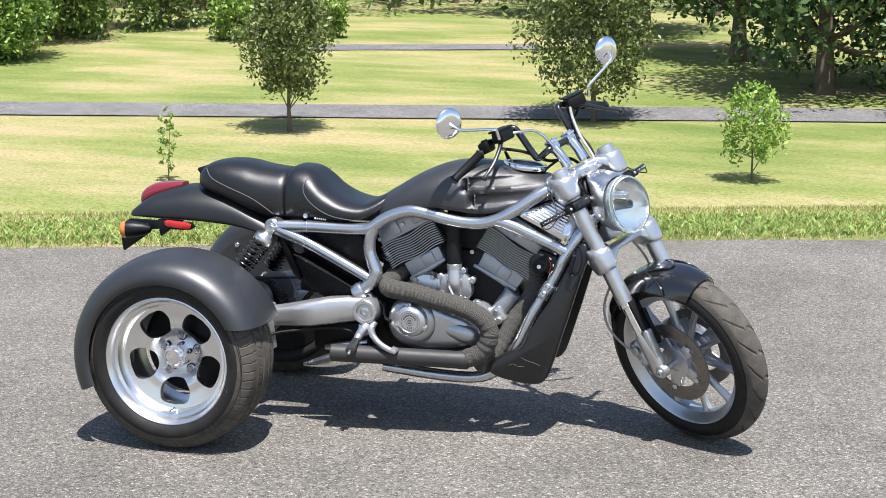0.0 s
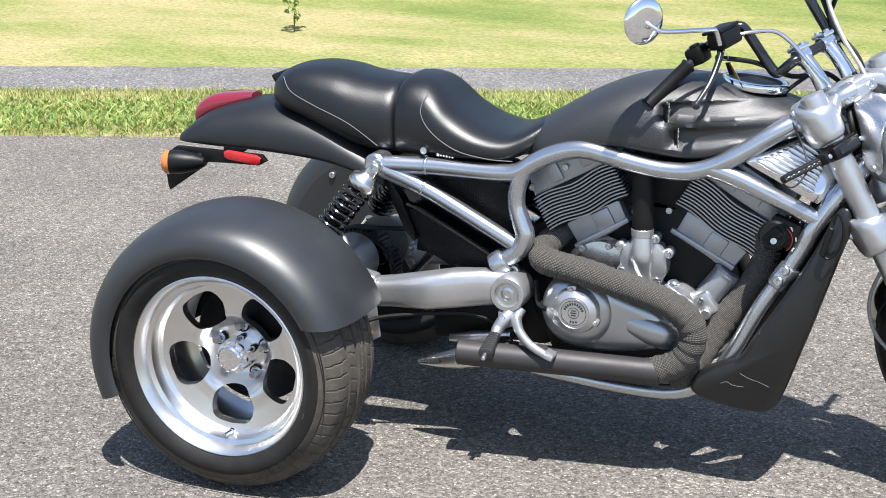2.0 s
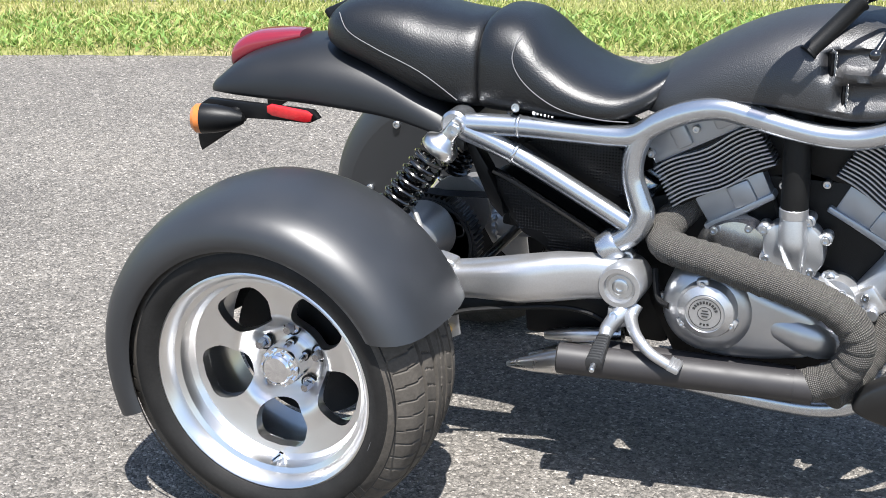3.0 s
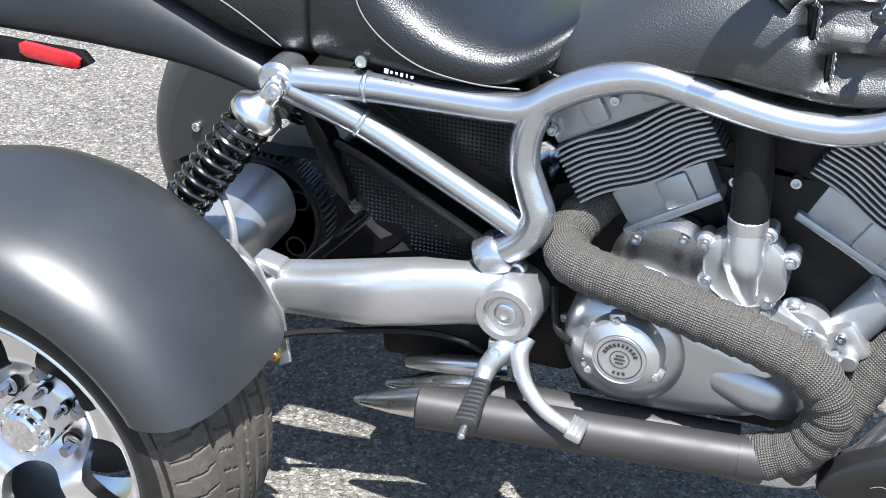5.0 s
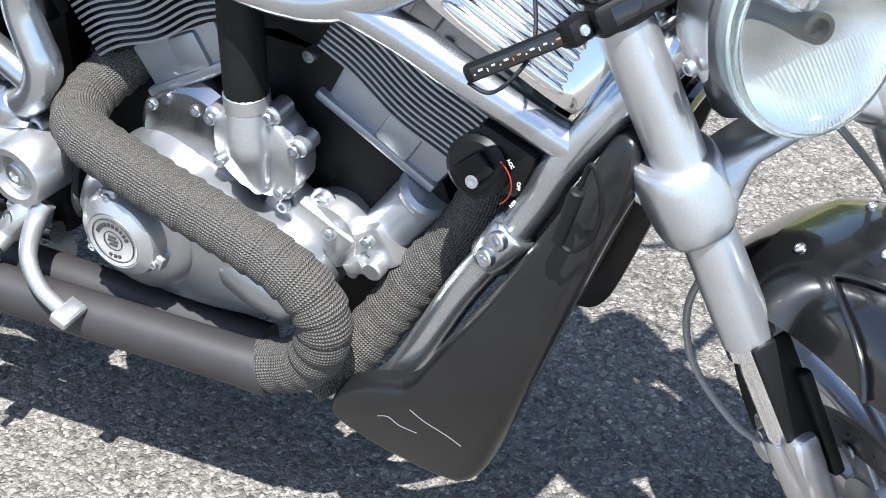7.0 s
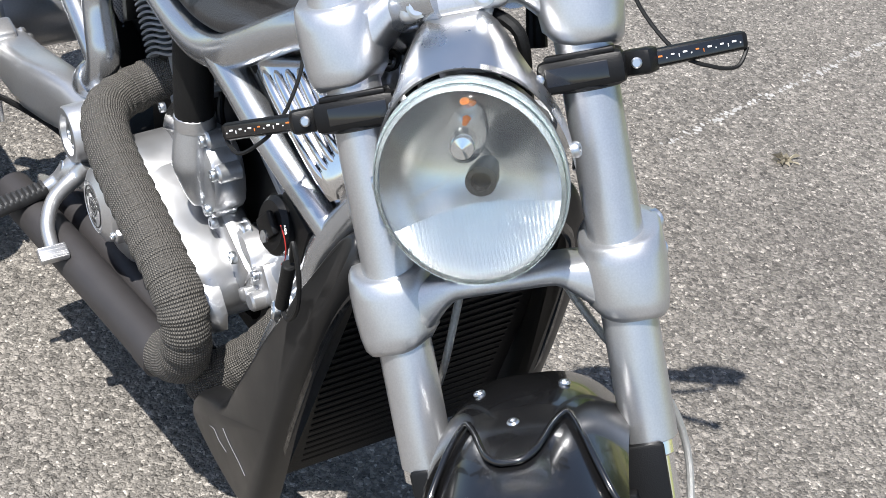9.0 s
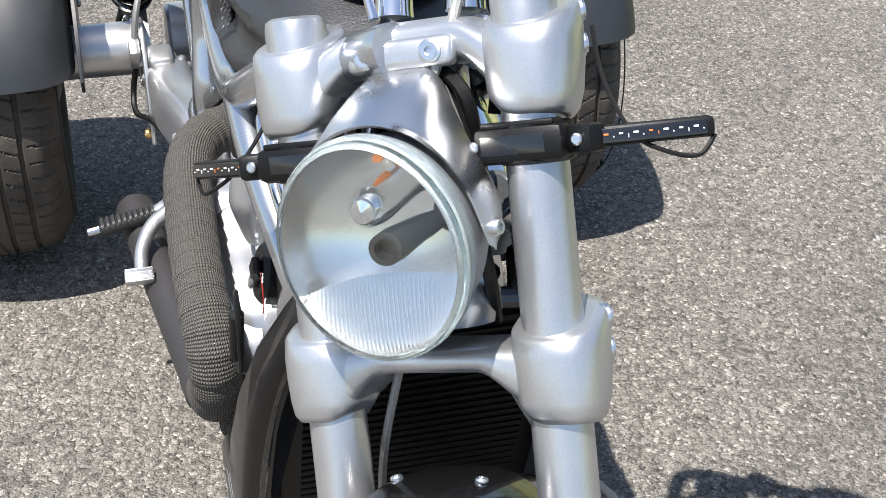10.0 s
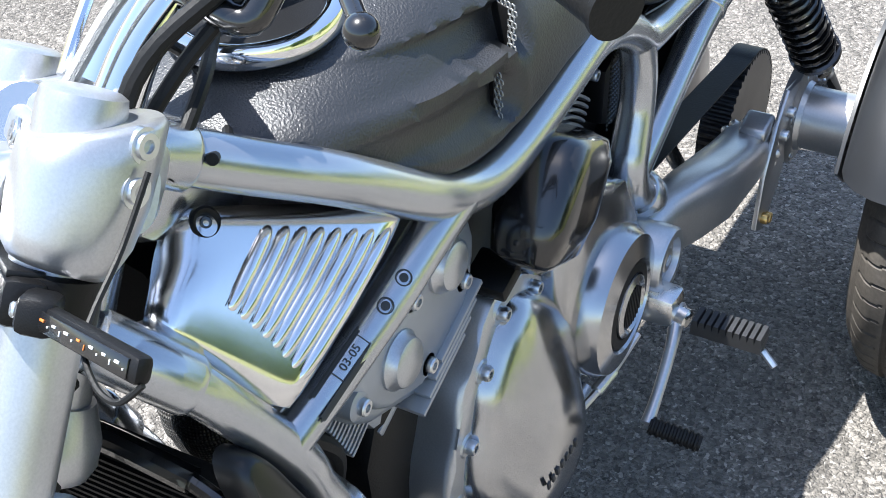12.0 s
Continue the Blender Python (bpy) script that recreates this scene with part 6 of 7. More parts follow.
for k in range(-4, 5):
    n = Shape()
    h = 0.052 * math.sqrt(1 - (k / 5.2) ** 2)
    n.box((0.704 + 0.0056 * k, 0.2118, 0.462), (0.0028, 0.0024, h), (0, 0, 0), 0.0006)
    part("cap_groove", n, BLOCK, cap)
# cast rocker cover on the left of the front cylinder, with two round caps
s = Shape()
ROCK = [(1.262, 0.715), (1.225, 0.645), (1.17, 0.607), (1.09, 0.6), (1.05, 0.612), (0.995, 0.648), (0.975, 0.7), (0.995, 0.752), (1.056, 0.771), (1.12, 0.77), (1.2, 0.745)]
s.plate(ROCK, 0.085, 0.138, bevel=0.014, smooth=1, segments=3)
rc = part("rocker_cover", s, ENGINE, engine, "grey cast rocker cover with round caps", 45)
inner = [(1.06 + (x - 1.1) * 0.8 + 0.045, 0.69 + (z - 0.69) * 0.78) for x, z in ROCK]
s = Shape()
s.plate(inner, 0.134, 0.149, bevel=0.008, smooth=1, segments=3)
part("raised_panel", s, ENGINE, rc, "raised cast panel on the rocker cover", 45)
for x, z in ((1.069, 0.735), (1.157, 0.682)):
    c = Shape()
    c.lathe([(0.03, -0.006), (0.03, 0.006), (0.026, 0.01), (0.024, 0.016), (0.021, 0.018), (0.0, 0.018)], (x, 0.146, z), (0.0, 1, 0.05), 32)
    part("cam_cap", c, CAST, rc, "round cast cap on the rocker cover")
for x, z in ((1.128, 0.73), (1.222, 0.676), (1.03, 0.69), (1.1, 0.635)):
    b = Shape()
    b.lathe([(0.017, -0.02), (0.016, 0.004), (0.012, 0.006)], (x, 0.143, z), (0, 1, 0), 20)
    part("boss", b, ENGINE, rc)
    bolt(rc, (x, 0.148, z), (0, 1, 0), 0.0085, 0.008)
for k in range(4):
    n = Shape()
    n.plate([(1.0 + 0.012 * k, 0.67 - 0.014 * k), (1.085 + 0.012 * k, 0.628 - 0.014 * k), (1.087 + 0.012 * k, 0.633 - 0.014 * k), (1.002 + 0.012 * k, 0.675 - 0.014 * k)], 0.12, 0.156, bevel=0.001)
    part("cooling_fin", n, ENGINE, rc)
# left peg and shift lever
s = Shape()
s.box((0.6, 0.2, 0.4), (0.05, 0.08, 0.045), (0, 0, 0), 0.012)
s.rod((0.6, 0.22, 0.395), (0.606, 0.255, 0.39), 0.014, 14, 0.003)
pm = part("foot_peg_mount", s, POLISHED, trike, "cast aluminium foot peg bracket")
s = Shape()
P0, P1 = Vector((0.604, 0.262, 0.388)), Vector((0.604, 0.355, 0.384))
prof, long = [], P1.y - P0.y
for k in range(10):
    h = long * (k + 0.5) / 10
    prof += [(P0.y + h - 0.0045, 0.006), (P0.y + h - 0.003, 0.015), (P0.y + h + 0.003, 0.015), (P0.y + h + 0.0045, 0.006)]
s.plate([(P0.y, -0.007)] + [(P0.y, 0.006)] + prof + [(P1.y, 0.006), (P1.y, -0.007)], 0.587, 0.621, axis="x", bevel=0.0)
s.v = [(x, y, z + P0.z) for x, y, z in s.v]
pg = part("foot_peg", s, PEGRUBBER, pm, "ribbed black rubber foot peg")
s = Shape()
s.rod(P1 + Vector((0.005, 0, -0.004)), P1 + Vector((0.012, 0.02, -0.018)), 0.005, 10, 0.001)
part("peg_feeler", s, STEEL, pg)
s = Shape()
s.rod((0.6, 0.215, 0.39), (0.6, 0.245, 0.39), 0.017, 16, 0.003)
s.tube([(0.602, 0.238, 0.388), (0.64, 0.246, 0.365), (0.69, 0.25, 0.325), (0.723, 0.251, 0.303)], [0.011, 0.008, 0.0075, 0.009], 12)
sl = part("shift_lever", s, SWING, trike, "bare aluminium shift lever")
s = Shape()
a, b = Vector((0.722, 0.254, 0.302)), Vector((0.712, 0.32, 0.29))
prof, long = [(0.0, 0.0), (0.0105, 0.0)], (b - a).length
for k in range(8):
    h = long * (k + 0.6) / 8.4
    prof += [(0.0105, h - 0.0025), (0.0125, h - 0.0015), (0.0125, h + 0.0015), (0.0105, h + 0.0025)]
s.lathe(prof + [(0.0105, long), (0.0, long)], a, b - a, 16)
part("shift_peg", s, RUBBER, sl, "ribbed black shift peg")
s = Shape()
s.tube([(0.64, 0.2, 0.37), (0.72, 0.19, 0.345), (0.8, 0.17, 0.33), (0.84, 0.15, 0.35)], 0.005, 8)
s.rod((0.7, 0.193, 0.352), (0.74, 0.186, 0.342), 0.008, 10, 0.002)
part("shift_linkage", s, STEEL, trike)
s = Shape()
s.tube([(1.04, 0.13, 0.265), (1.06, 0.18, 0.25), (1.03, 0.2, 0.245), (1.0, 0.19, 0.25), (1.01, 0.14, 0.258)], 0.004, 8)
s.box((1.03, 0.13, 0.27), (0.04, 0.02, 0.03), (0, 0, 0), 0.004)
part("side_stand_loop", s, STEEL, trike)
s = Shape()
s.tube([(1.29, 0.12, 0.69), (1.27, 0.13, 0.62), (1.23, 0.125, 0.56), (1.2, 0.11, 0.5)], 0.016, 10)
s.tube([(1.25, 0.1, 0.64), (1.2, 0.1, 0.58), (1.18, 0.08, 0.5)], 0.012, 10)
part("coolant_pipe", s, RUBBER, trike, "black hose behind the down tube")

# markings on the left brace
brace_dir = Vector((-0.895, 0.105, 0.434)).normalized()
NL = Vector((0.5, 0.62, 0.6)) - brace_dir * Vector((0.5, 0.62, 0.6)).dot(brace_dir)
NL.normalize()
mk = new("frame_marking")
mk.parent = frame_part


def on_brace(q, up=0.0):
    A, B, C = Vector((1.12, 0.154, 0.785)), Vector((1.19, 0.148, 0.753)), Vector((1.315, 0.128, 0.692))
    c = A.lerp(B, q / 0.48) if q < 0.48 else B.lerp(C, (q - 0.48) / 0.52)
    c += NL * 0.0003
    side = NL.cross(brace_dir).normalized()
    n = (NL + side * up).normalized()
    return c + n * 0.0219, n


p, n = on_brace(0.66, 0.1)
lettering("03-05", 0.011, facing(p, brace_dir, n), DARKPRINT, mk, "lettering")
bars = Shape()
for (w, q, up) in ((0.075, 0.7, 0.55), (0.07, 0.7, 0.42), (0.09, 0.7, -0.3), (0.085, 0.72, -0.42), (0.08, 0.72, -0.54)):
    p, n = on_brace(q, up)
    bars.box((0, 0, 0), (w, 0.0022, 0.0006), (0, 0, 0), 0, m=facing(p, brace_dir, n))
p, n = on_brace(0.66, 0.1)
for dx, dy, w, h in ((0, 0.008, 0.04, 0.0008), (0, -0.008, 0.04, 0.0008), (-0.02, 0, 0.0008, 0.016), (0.02, 0, 0.0008, 0.016)):
    bars.box((dx, dy, 0.0), (w, h, 0.0006), (0, 0, 0), 0, m=facing(p, brace_dir, n))
part("print_bar", bars, DARKPRINT, mk)
for q in (0.25, 0.44):
    p, n = on_brace(q, 0.15)
    ring = Shape()
    ring.lathe([(0.0078, 0), (0.0078, 0.0004), (0.0066, 0.0004), (0.0066, 0)], p, n, 24, close=True)
    ring.lathe([(0.0042, 0), (0.0042, 0.0004), (0.0, 0.0004)], p, n, 16)
    part("print_seal", ring, DARKPRINT, mk)

# ---- front end, built about the steering axis and turned to the right ----
RAKE, TURNED = radians(28.4), radians(39.0)


def steering(rake, turned, origin):
    """The pose of the steered parts: x forward, y left, z up the steering axis."""
    up = Vector((-math.sin(rake), 0, math.cos(rake)))
    w = Vector((math.cos(rake), 0, math.sin(rake)))
    fwd = w * math.cos(turned) - Vector((0, 1, 0)) * math.sin(turned)
    left = Vector((0, 1, 0)) * math.cos(turned) + w * math.sin(turned)
    return Matrix.Translation(origin) @ Matrix((fwd, left, up)).transposed().to_4x4()


FM = steering(RAKE, TURNED, (1.319, -0.004, 0.999))
BM = steering(radians(26.5), radians(42.5), (1.331, -0.010, 1.006))
AX = Vector((0.066, 0.0, -0.792))
HUB = FM @ AX
LEG, LEGF = 0.1204, 0.0375


def wpart(name, shape, material, parent, label="", sharp=35.0):
    return part(name, shape, material, parent, label, sharp, m=FM)



def bpart(name, shape, material, parent, label="", sharp=35.0):
    return part(name, shape, material, parent, label, sharp, m=BM)


def fpart(name, shape, material, parent, label="", sharp=35.0):
    return part(name, shape, material, parent, label, sharp, m=FM)


fork = new("front_fork")
fork.parent = trike
for side in (-1, 1):
    y = side * LEG
    s = Shape()
    s.rod((LEGF, y, 0.004), (LEGF, y, -0.52), 0.0293, 32, 0.003)
    fpart("fork_tube", s, CAST, fork, "satin silver fork tube", 40)
    s = Shape()
    s.lathe([(0.0, 0.012), (0.024, 0.012), (0.029, 0.009), (0.0305, 0.0), (0.0305, -0.03)], (LEGF, y, 0.0), (0, 0, 1), 32)
    fpart("fork_cap", s, CAST, fork, "", 40)
    s = Shape()
    s.rod((LEGF, y, -0.515), (LEGF, y, -0.535), 0.0285, 24, 0.003)
    s.rod((LEGF, y, -0.53), (LEGF, y, -0.68), 0.0215, 24)
    fpart("slider", s, CHROME, fork, "chrome fork slider")
    s = Shape()
    s.loft([[(LEGF + fo + a * math.cos(t), y + b * math.sin(t), u) for t in [2 * math.pi * k / 24 for k in range(24)]] for u, a, b, fo in
            ((-0.645, 0.025, 0.025, 0), (-0.66, 0.03, 0.028, 0), (-0.72, 0.034, 0.027, 0.004), (-0.76, 0.036, 0.025, 0.002), (-0.79, 0.036, 0.024, -0.002), (-0.81, 0.024, 0.018, -0.002), (-0.82, 0.008, 0.01, -0.002))])
    s.box((LEGF + 0.022, y, -0.69), (0.04, 0.036, 0.12), (0, 6, 0), 0.012)
    s.lathe([(0.022, 0.0), (0.022, 0.026), (0.017, 0.028)], (AX.x, y, AX.z), (0, side, 0), 24)
    ft = fpart("fork_foot", s, SWING, fork, "cast aluminium fork foot", 45)
    nut = Shape()
    nut.lathe([(0.014, 0.0), (0.014, 0.01), (0.011, 0.012), (0.006, 0.012), (0.005, 0.004), (0, 0.004)], (AX.x, y + side * 0.027, AX.z), (0, side, 0), 18)
    fpart("axle_nut", nut, STEEL, ft)
    for u in (-0.67, -0.71):
        n = Shape()
        n.rod((LEGF + 0.012, y + side * 0.016, u), (LEGF + 0.012, y + side * 0.022, u), 0.008, 12, 0.001)
        fpart("bolt", n, STEEL, ft)
    s = Shape()
    s.box((LEGF + 0.03, y - side * 0.008, -0.585), (0.01, 0.046, 0.14), (0, 0, 0), 0.004)
    s.box((LEGF + 0.036, y - side * 0.026, -0.63), (0.016, 0.016, 0.14), (0, 4, 0), 0.005)
    fpart("fender_stay", s, PLASTIC, fork, "black fender stay along the fork leg")
    s = Shape()
    s.box((LEGF - 0.075, y - side * 0.03, -0.715), (0.055, 0.05, 0.1), (0, -12, 0), 0.012)
    s.rod((LEGF - 0.075, y - side * 0.004, -0.7), (LEGF - 0.075, y + side * 0.01, -0.7), 0.018, 18, 0.003)
    s.box((LEGF - 0.035, y - side * 0.02, -0.72), (0.05, 0.016, 0.06), (0, 0, 0), 0.005)
    cal = fpart("brake_caliper", s, CAST, fork, "cast brake caliper")
    for u in (-0.74, -0.68):
        n = Shape()
        n.rod((LEGF - 0.075, y - side * 0.006, u), (LEGF - 0.075, y + side * 0.004, u), 0.007, 10, 0.001)
        fpart("bolt", n, STEEL, cal)


def clamp_ring(f, y, u, rf, ry, n=28, p=1.0):
    return [(f + rf * math.copysign(abs(math.cos(t)) ** p, math.cos(t)), y + ry * math.copysign(abs(math.sin(t)) ** p, math.sin(t)), u) for t in [2 * math.pi * k / n for k in range(n)]]


# upper and lower yokes: two shell-like clamps, cut lower in front, joined by an arched bridge


def yoke_shape(base, rings, bridge):
    s = Shape()
    for side in (-1, 1):
        y = side * LEG
        loops = []
        for u, front, behind, half, slope in rings:
            cf, rf = LEGF + (front - behind) / 2, (front + behind) / 2
            ring = []
            for f, l, uu in clamp_ring(cf, y + side * 0.003, base + u, rf, half, 36, 0.82):
                inward = max(0.0, -(l - y) * side) / half
                ring.append((f, l, uu - slope * (f - LEGF) + 0.014 * inward ** 2 * (1 if u < -0.09 else 0)))
            loops.append(ring)
        s.loft(loops)
    secs = []
    for l in np.linspace(-LEG, LEG, 33):
        q = abs(l) / LEG
        top, bot, fr, bk = bridge(q)
        top, bot = base + top, base + bot
        cu, cf = (top + bot) / 2, (fr + bk) / 2
        secs.append([(cf + (fr - bk) / 2 * math.copysign(abs(math.cos(t)) ** 0.6, math.cos(t)), l, cu + (top - bot) / 2 * math.copysign(abs(math.sin(t)) ** 0.6, math.sin(t))) for t in [2 * math.pi * k / 28 for k in range(28)]])
    s.loft(secs)
    return s


def ease(a, b, q):
    q = min(1, max(0, (q - a) / (b - a)))
    return q * q * (3 - 2 * q)


SHELL = [(-0.012, 0.028, 0.04, 0.032, 0.32), (-0.012, 0.034, 0.052, 0.04, 0.32), (-0.016, 0.0375, 0.056, 0.0435, 0.3), (-0.035, 0.039, 0.056, 0.045, 0.2), (-0.06, 0.039, 0.054, 0.0445, 0.05), (-0.085, 0.0385, 0.048, 0.042, -0.06), (-0.1, 0.037, 0.04, 0.0385, -0.12), (-0.107, 0.033, 0.033, 0.033, -0.15)]
s = yoke_shape(0.0, SHELL, lambda q: (-0.004 - 0.022 * ease(0.35, 0.9, q), -0.05 - 0.036 * ease(0.45, 0.85, q), 0.05 + 0.012 * ease(0.3, 0.8, q), -0.05 + 0.025 * q * q))
yoke = fpart("upper_yoke", s, CAST, fork, "satin cast upper fork yoke", 60)
s = yoke_shape(-0.283, SHELL, lambda q: (-0.032 + 0.004 * q, -0.058 - 0.036 * ease(0.4, 0.85, q), 0.066, -0.03 + 0.02 * q))
lyoke = fpart("lower_yoke", s, CAST, fork, "satin cast lower fork yoke", 60)
for side in (-1, 1):
    for base, owner in ((0.0, yoke), (-0.283, lyoke)):
        for u in (-0.024, -0.054):
            n = Shape()
            n.lathe([(0.0125, -0.004), (0.0125, 0.003), (0.0095, 0.003), (0.009, 0.006), (0.0048, 0.006), (0.0045, 0.003), (0, 0.003)], (LEGF - 0.034, side * (LEG + 0.039), base + u + 0.01), (-0.62, side, 0.06), 20)
            fpart("bolt", n, STEEL, owner)
s = Shape()
s.rod((0, 0, -0.3), (0, 0, -0.09), 0.036, 28, 0.004)
s.lathe([(0.045, -0.3), (0.05, -0.29), (0.05, -0.27), (0.04, -0.24)], (0, 0, 0), (0, 0, 1), 28)
fpart("steering_tube", s, CAST, fork, "silver steering head tube")

# ---- headlight ----
LT = radians(11)
LN = Vector((math.cos(LT), 0, -math.sin(LT)))
LU = Vector((math.sin(LT), 0, math.cos(LT)))
LC = Vector((0.146, 0.002, -0.209))
LH, LW = 0.1, 0.089


def lens_ring(d, k, n=48, dy=0.0):
    """An oval ring about the lens's axis, d in front of its rim, scaled by k."""
    out = []
    for i in range(n):
        t = 2 * math.pi * i / n
        hh = LH * (1.0 if math.sin(t) > 0 else 0.97)
        out.append(LC + LN * d + Vector((0, 1, 0)) * LW * k * math.cos(t) + LU * (hh * k * math.sin(t) + dy))
    return out


light = new("headlight")
light.parent = fork
s = Shape()
s.loft([lens_ring(d, k) for d, k in ((-0.135, 0.3), (-0.125, 0.55), (-0.1, 0.78), (-0.06, 0.93), (-0.02, 1.0), (0.0, 1.02), (0.004, 1.02), (0.006, 0.985), (0.0, 0.95), (-0.03, 0.9), (-0.07, 0.72), (-0.09, 0.5))])
fpart("housing", s, ENGINE, light, "grey oval headlight housing", 50)
rings = []
for d, k in ((-0.002, 0.95), (-0.012, 0.92), (-0.03, 0.82), (-0.045, 0.66), (-0.055, 0.48), (-0.06, 0.3), (-0.062, 0.1)):
    ring = lens_ring(d, k, 96)
    for i in range(96):
        t = 2 * math.pi * i / 96
        if abs(math.cos(t)) > 0.45 and math.sin(t) > -0.3 and 0.4 < k < 0.9 and i % 2 == 0:
            ring[i] = ring[i] + LN * 0.0005
    rings.append(ring)
s = Shape()
s.loft(rings, caps=False)
s.add(lens_ring(-0.062, 0.1, 96), [tuple(range(96))])
fpart("reflector", s, REFLECTOR, light, "bright faceted reflector bowl", 30)
fan, nx, nu = [], 180, 9
for i in range(nx + 1):
    y = -0.079 + 0.158 * i / nx
    lo = -0.09 * math.sqrt(max(0.0, 1 - (y / 0.083) ** 2))
    hi = min(0.0, max(lo, -0.022 - 0.018 * (y / 0.08) ** 2))
    for j in range(nu):
        q = j / (nu - 1)
        fan.append(LC + Vector((0, y, 0)) + LU * (lo + (hi - lo) * q) + LN * (-0.006 - 0.014 * q + 0.0011 * math.cos(math.pi * i / 2)))
s = Shape()
s.add(fan, [(i * nu + j, i * nu + j + 1, (i + 1) * nu + j + 1, (i + 1) * nu + j) for i in range(nx) for j in range(nu - 1)])
fpart("fluted_reflector", s, FLUTED, light, "finely fluted lower half of the reflector", 60)
s = Shape()
s.lathe([(0.0, 0.02), (0.01, 0.018), (0.016, 0.01), (0.018, 0.0), (0.016, -0.02), (0.012, -0.03)], LC + LN * -0.02 + LU * 0.036, LN, 24)
fpart("bulb_shield", s, CHROME, light, "round chrome bulb shield")
s = Shape()
s.lathe([(0.0, 0.004), (0.008, 0.004), (0.009, 0.012), (0.014, 0.012), (0.014, 0.0), (0.01, -0.02)], LC + LN * -0.024 + LU * 0.0 + Vector((0, 0.008, 0)), LN, 20)
fpart("bulb_holder", s, SATIN, light, "dark bulb holder")
s = Shape()
s.loft([[LC + LN * (-0.03 + 0.012 * q) + LU * (0.058 + 0.01 * q + 0.003 * math.sin(t)) + Vector((0, 0.006 + (0.006 - 0.002 * q) * math.cos(t), 0)) for t in [math.pi * k / 6 for k in range(12)]] for q in (0, 0.5, 1)])
fpart("amber_shade", s, AMBER, light, "small amber shade above the bulb")
s = Shape()
s.loft([lens_ring(d, k) for d, k in ((-0.004, 0.99), (0.004, 1.03), (0.012, 1.01), (0.02, 0.93), (0.029, 0.78), (0.037, 0.55), (0.041, 0.3), (0.042, 0.08))])
g = fpart("lens", s, GLASS, light, "clear domed headlight lens", 60)
g.visible_shadow = False
s = Shape()
s.loft([lens_ring(d, k) for d, k in ((-0.014, 1.03), (-0.008, 1.052), (0.004, 1.062), (0.0125, 1.045), (0.0165, 1.01), (0.0185, 0.975), (0.016, 0.97), (0.006, 0.99))], caps=False)
rr = fpart("rim_ring", s, RIMGLASS, light, "pale greenish moulded lens rim", 50)
rr.visible_shadow = False
# visor: a sheet from the bracket over the top and sides of the housing
NV = 49
rows = []
for i in range(13):
    q = i / 12
    ring = []
    for j in range(NV):
        t = -1 + 2 * j / (NV - 1)
        ang = radians(90 - t * 99)
        side_out = Vector((0, 1, 0)) * LW * math.cos(ang) + LU * LH * math.sin(ang)
        ear = math.sqrt(max(0.0, 1 - (max(0, abs(t) - 0.72) / 0.28) ** 2))
        rim = LC + LN * (-0.018 - 0.024 * (1 - ear)) + side_out * 1.09
        b = ease(0.2, 0.62, abs(t))
        neck = Vector((0.056, max(-1, min(1, t / 0.36)) * 0.043, -0.05))
        flank = LC + LN * (-0.042 - 0.036 * ear) + side_out * 1.05
        back = neck.lerp(flank, b)
        p = back.lerp(rim, q)
        ring.append(p + (LU * 0.005 + LN * 0.002) * math.sin(math.pi * q) * (1 - b) + side_out * 0.015 * math.sin(math.pi * q) * b)
    rows.append(ring)
verts = [p for r in rows for p in r]
faces = [(i * NV + j, i * NV + j + 1, (i + 1) * NV + j + 1, (i + 1) * NV + j) for i in range(12) for j in range(NV - 1)]
s = Shape()
s.add(verts, faces)
nv = len(verts)
s.add([p - LN * 0.004 - LU * 0.003 for p in verts], [tuple(reversed(f)) for f in faces])
border = [j for j in range(NV)] + [i * NV + NV - 1 for i in range(1, 13)] + [12 * NV + j for j in range(NV - 2, -1, -1)] + [i * NV for i in range(11, 0, -1)]
s.f += [(border[k], border[(k + 1) % len(border)], nv + border[(k + 1) % len(border)], nv + border[k]) for k in range(len(border))]
vis = fpart("visor", s, POLISHED, light, "brushed aluminium visor over the headlight", 60)
for side in (-1, 1):
    n = Shape()
    n.lathe([(0.0085, 0.0), (0.0085, 0.004), (0.0065, 0.007), (0.0035, 0.007), (0.0035, 0.003), (0, 0.003)], (0.1, side * 0.0985, -0.199), (0.15, side, 0), 16)
    fpart("bolt", n, STEEL, vis)
s = Shape()
s.box((0.052, 0, -0.037), (0.018, 0.112, 0.03), (0, -8, 0), 0.008, segments=3)
brk = fpart("light_bracket", s, CAST, fork, "cast bar holding the headlight visor")
for side in (-1, 1):
    n = Shape()
    n.lathe([(0.0115, 0.0), (0.0115, 0.002), (0.0085, 0.003), (0.0085, 0.004), (0.0045, 0.004), (0.0045, 0.001), (0, 0.001)], (0.0612, side * 0.034, -0.037), (1, 0, 0.1), 18)
    fpart("bolt", n, STEEL, brk)
for k, (y, z) in enumerate(((0.06, -0.08), (0.055, -0.12), (-0.06, -0.1), (0.05, -0.16), (-0.05, -0.15), (0.06, -0.2))):
    s = Shape()
    s.tube([(0.03, y * 0.4, -0.05), (0.05, y, z), (0.02, y * 0.9, z - 0.06), (-0.01, y * 0.7, z - 0.1)], 0.007, 8)
    fpart("light_cable", s, RUBBER, fork, "black cable behind the headlight")

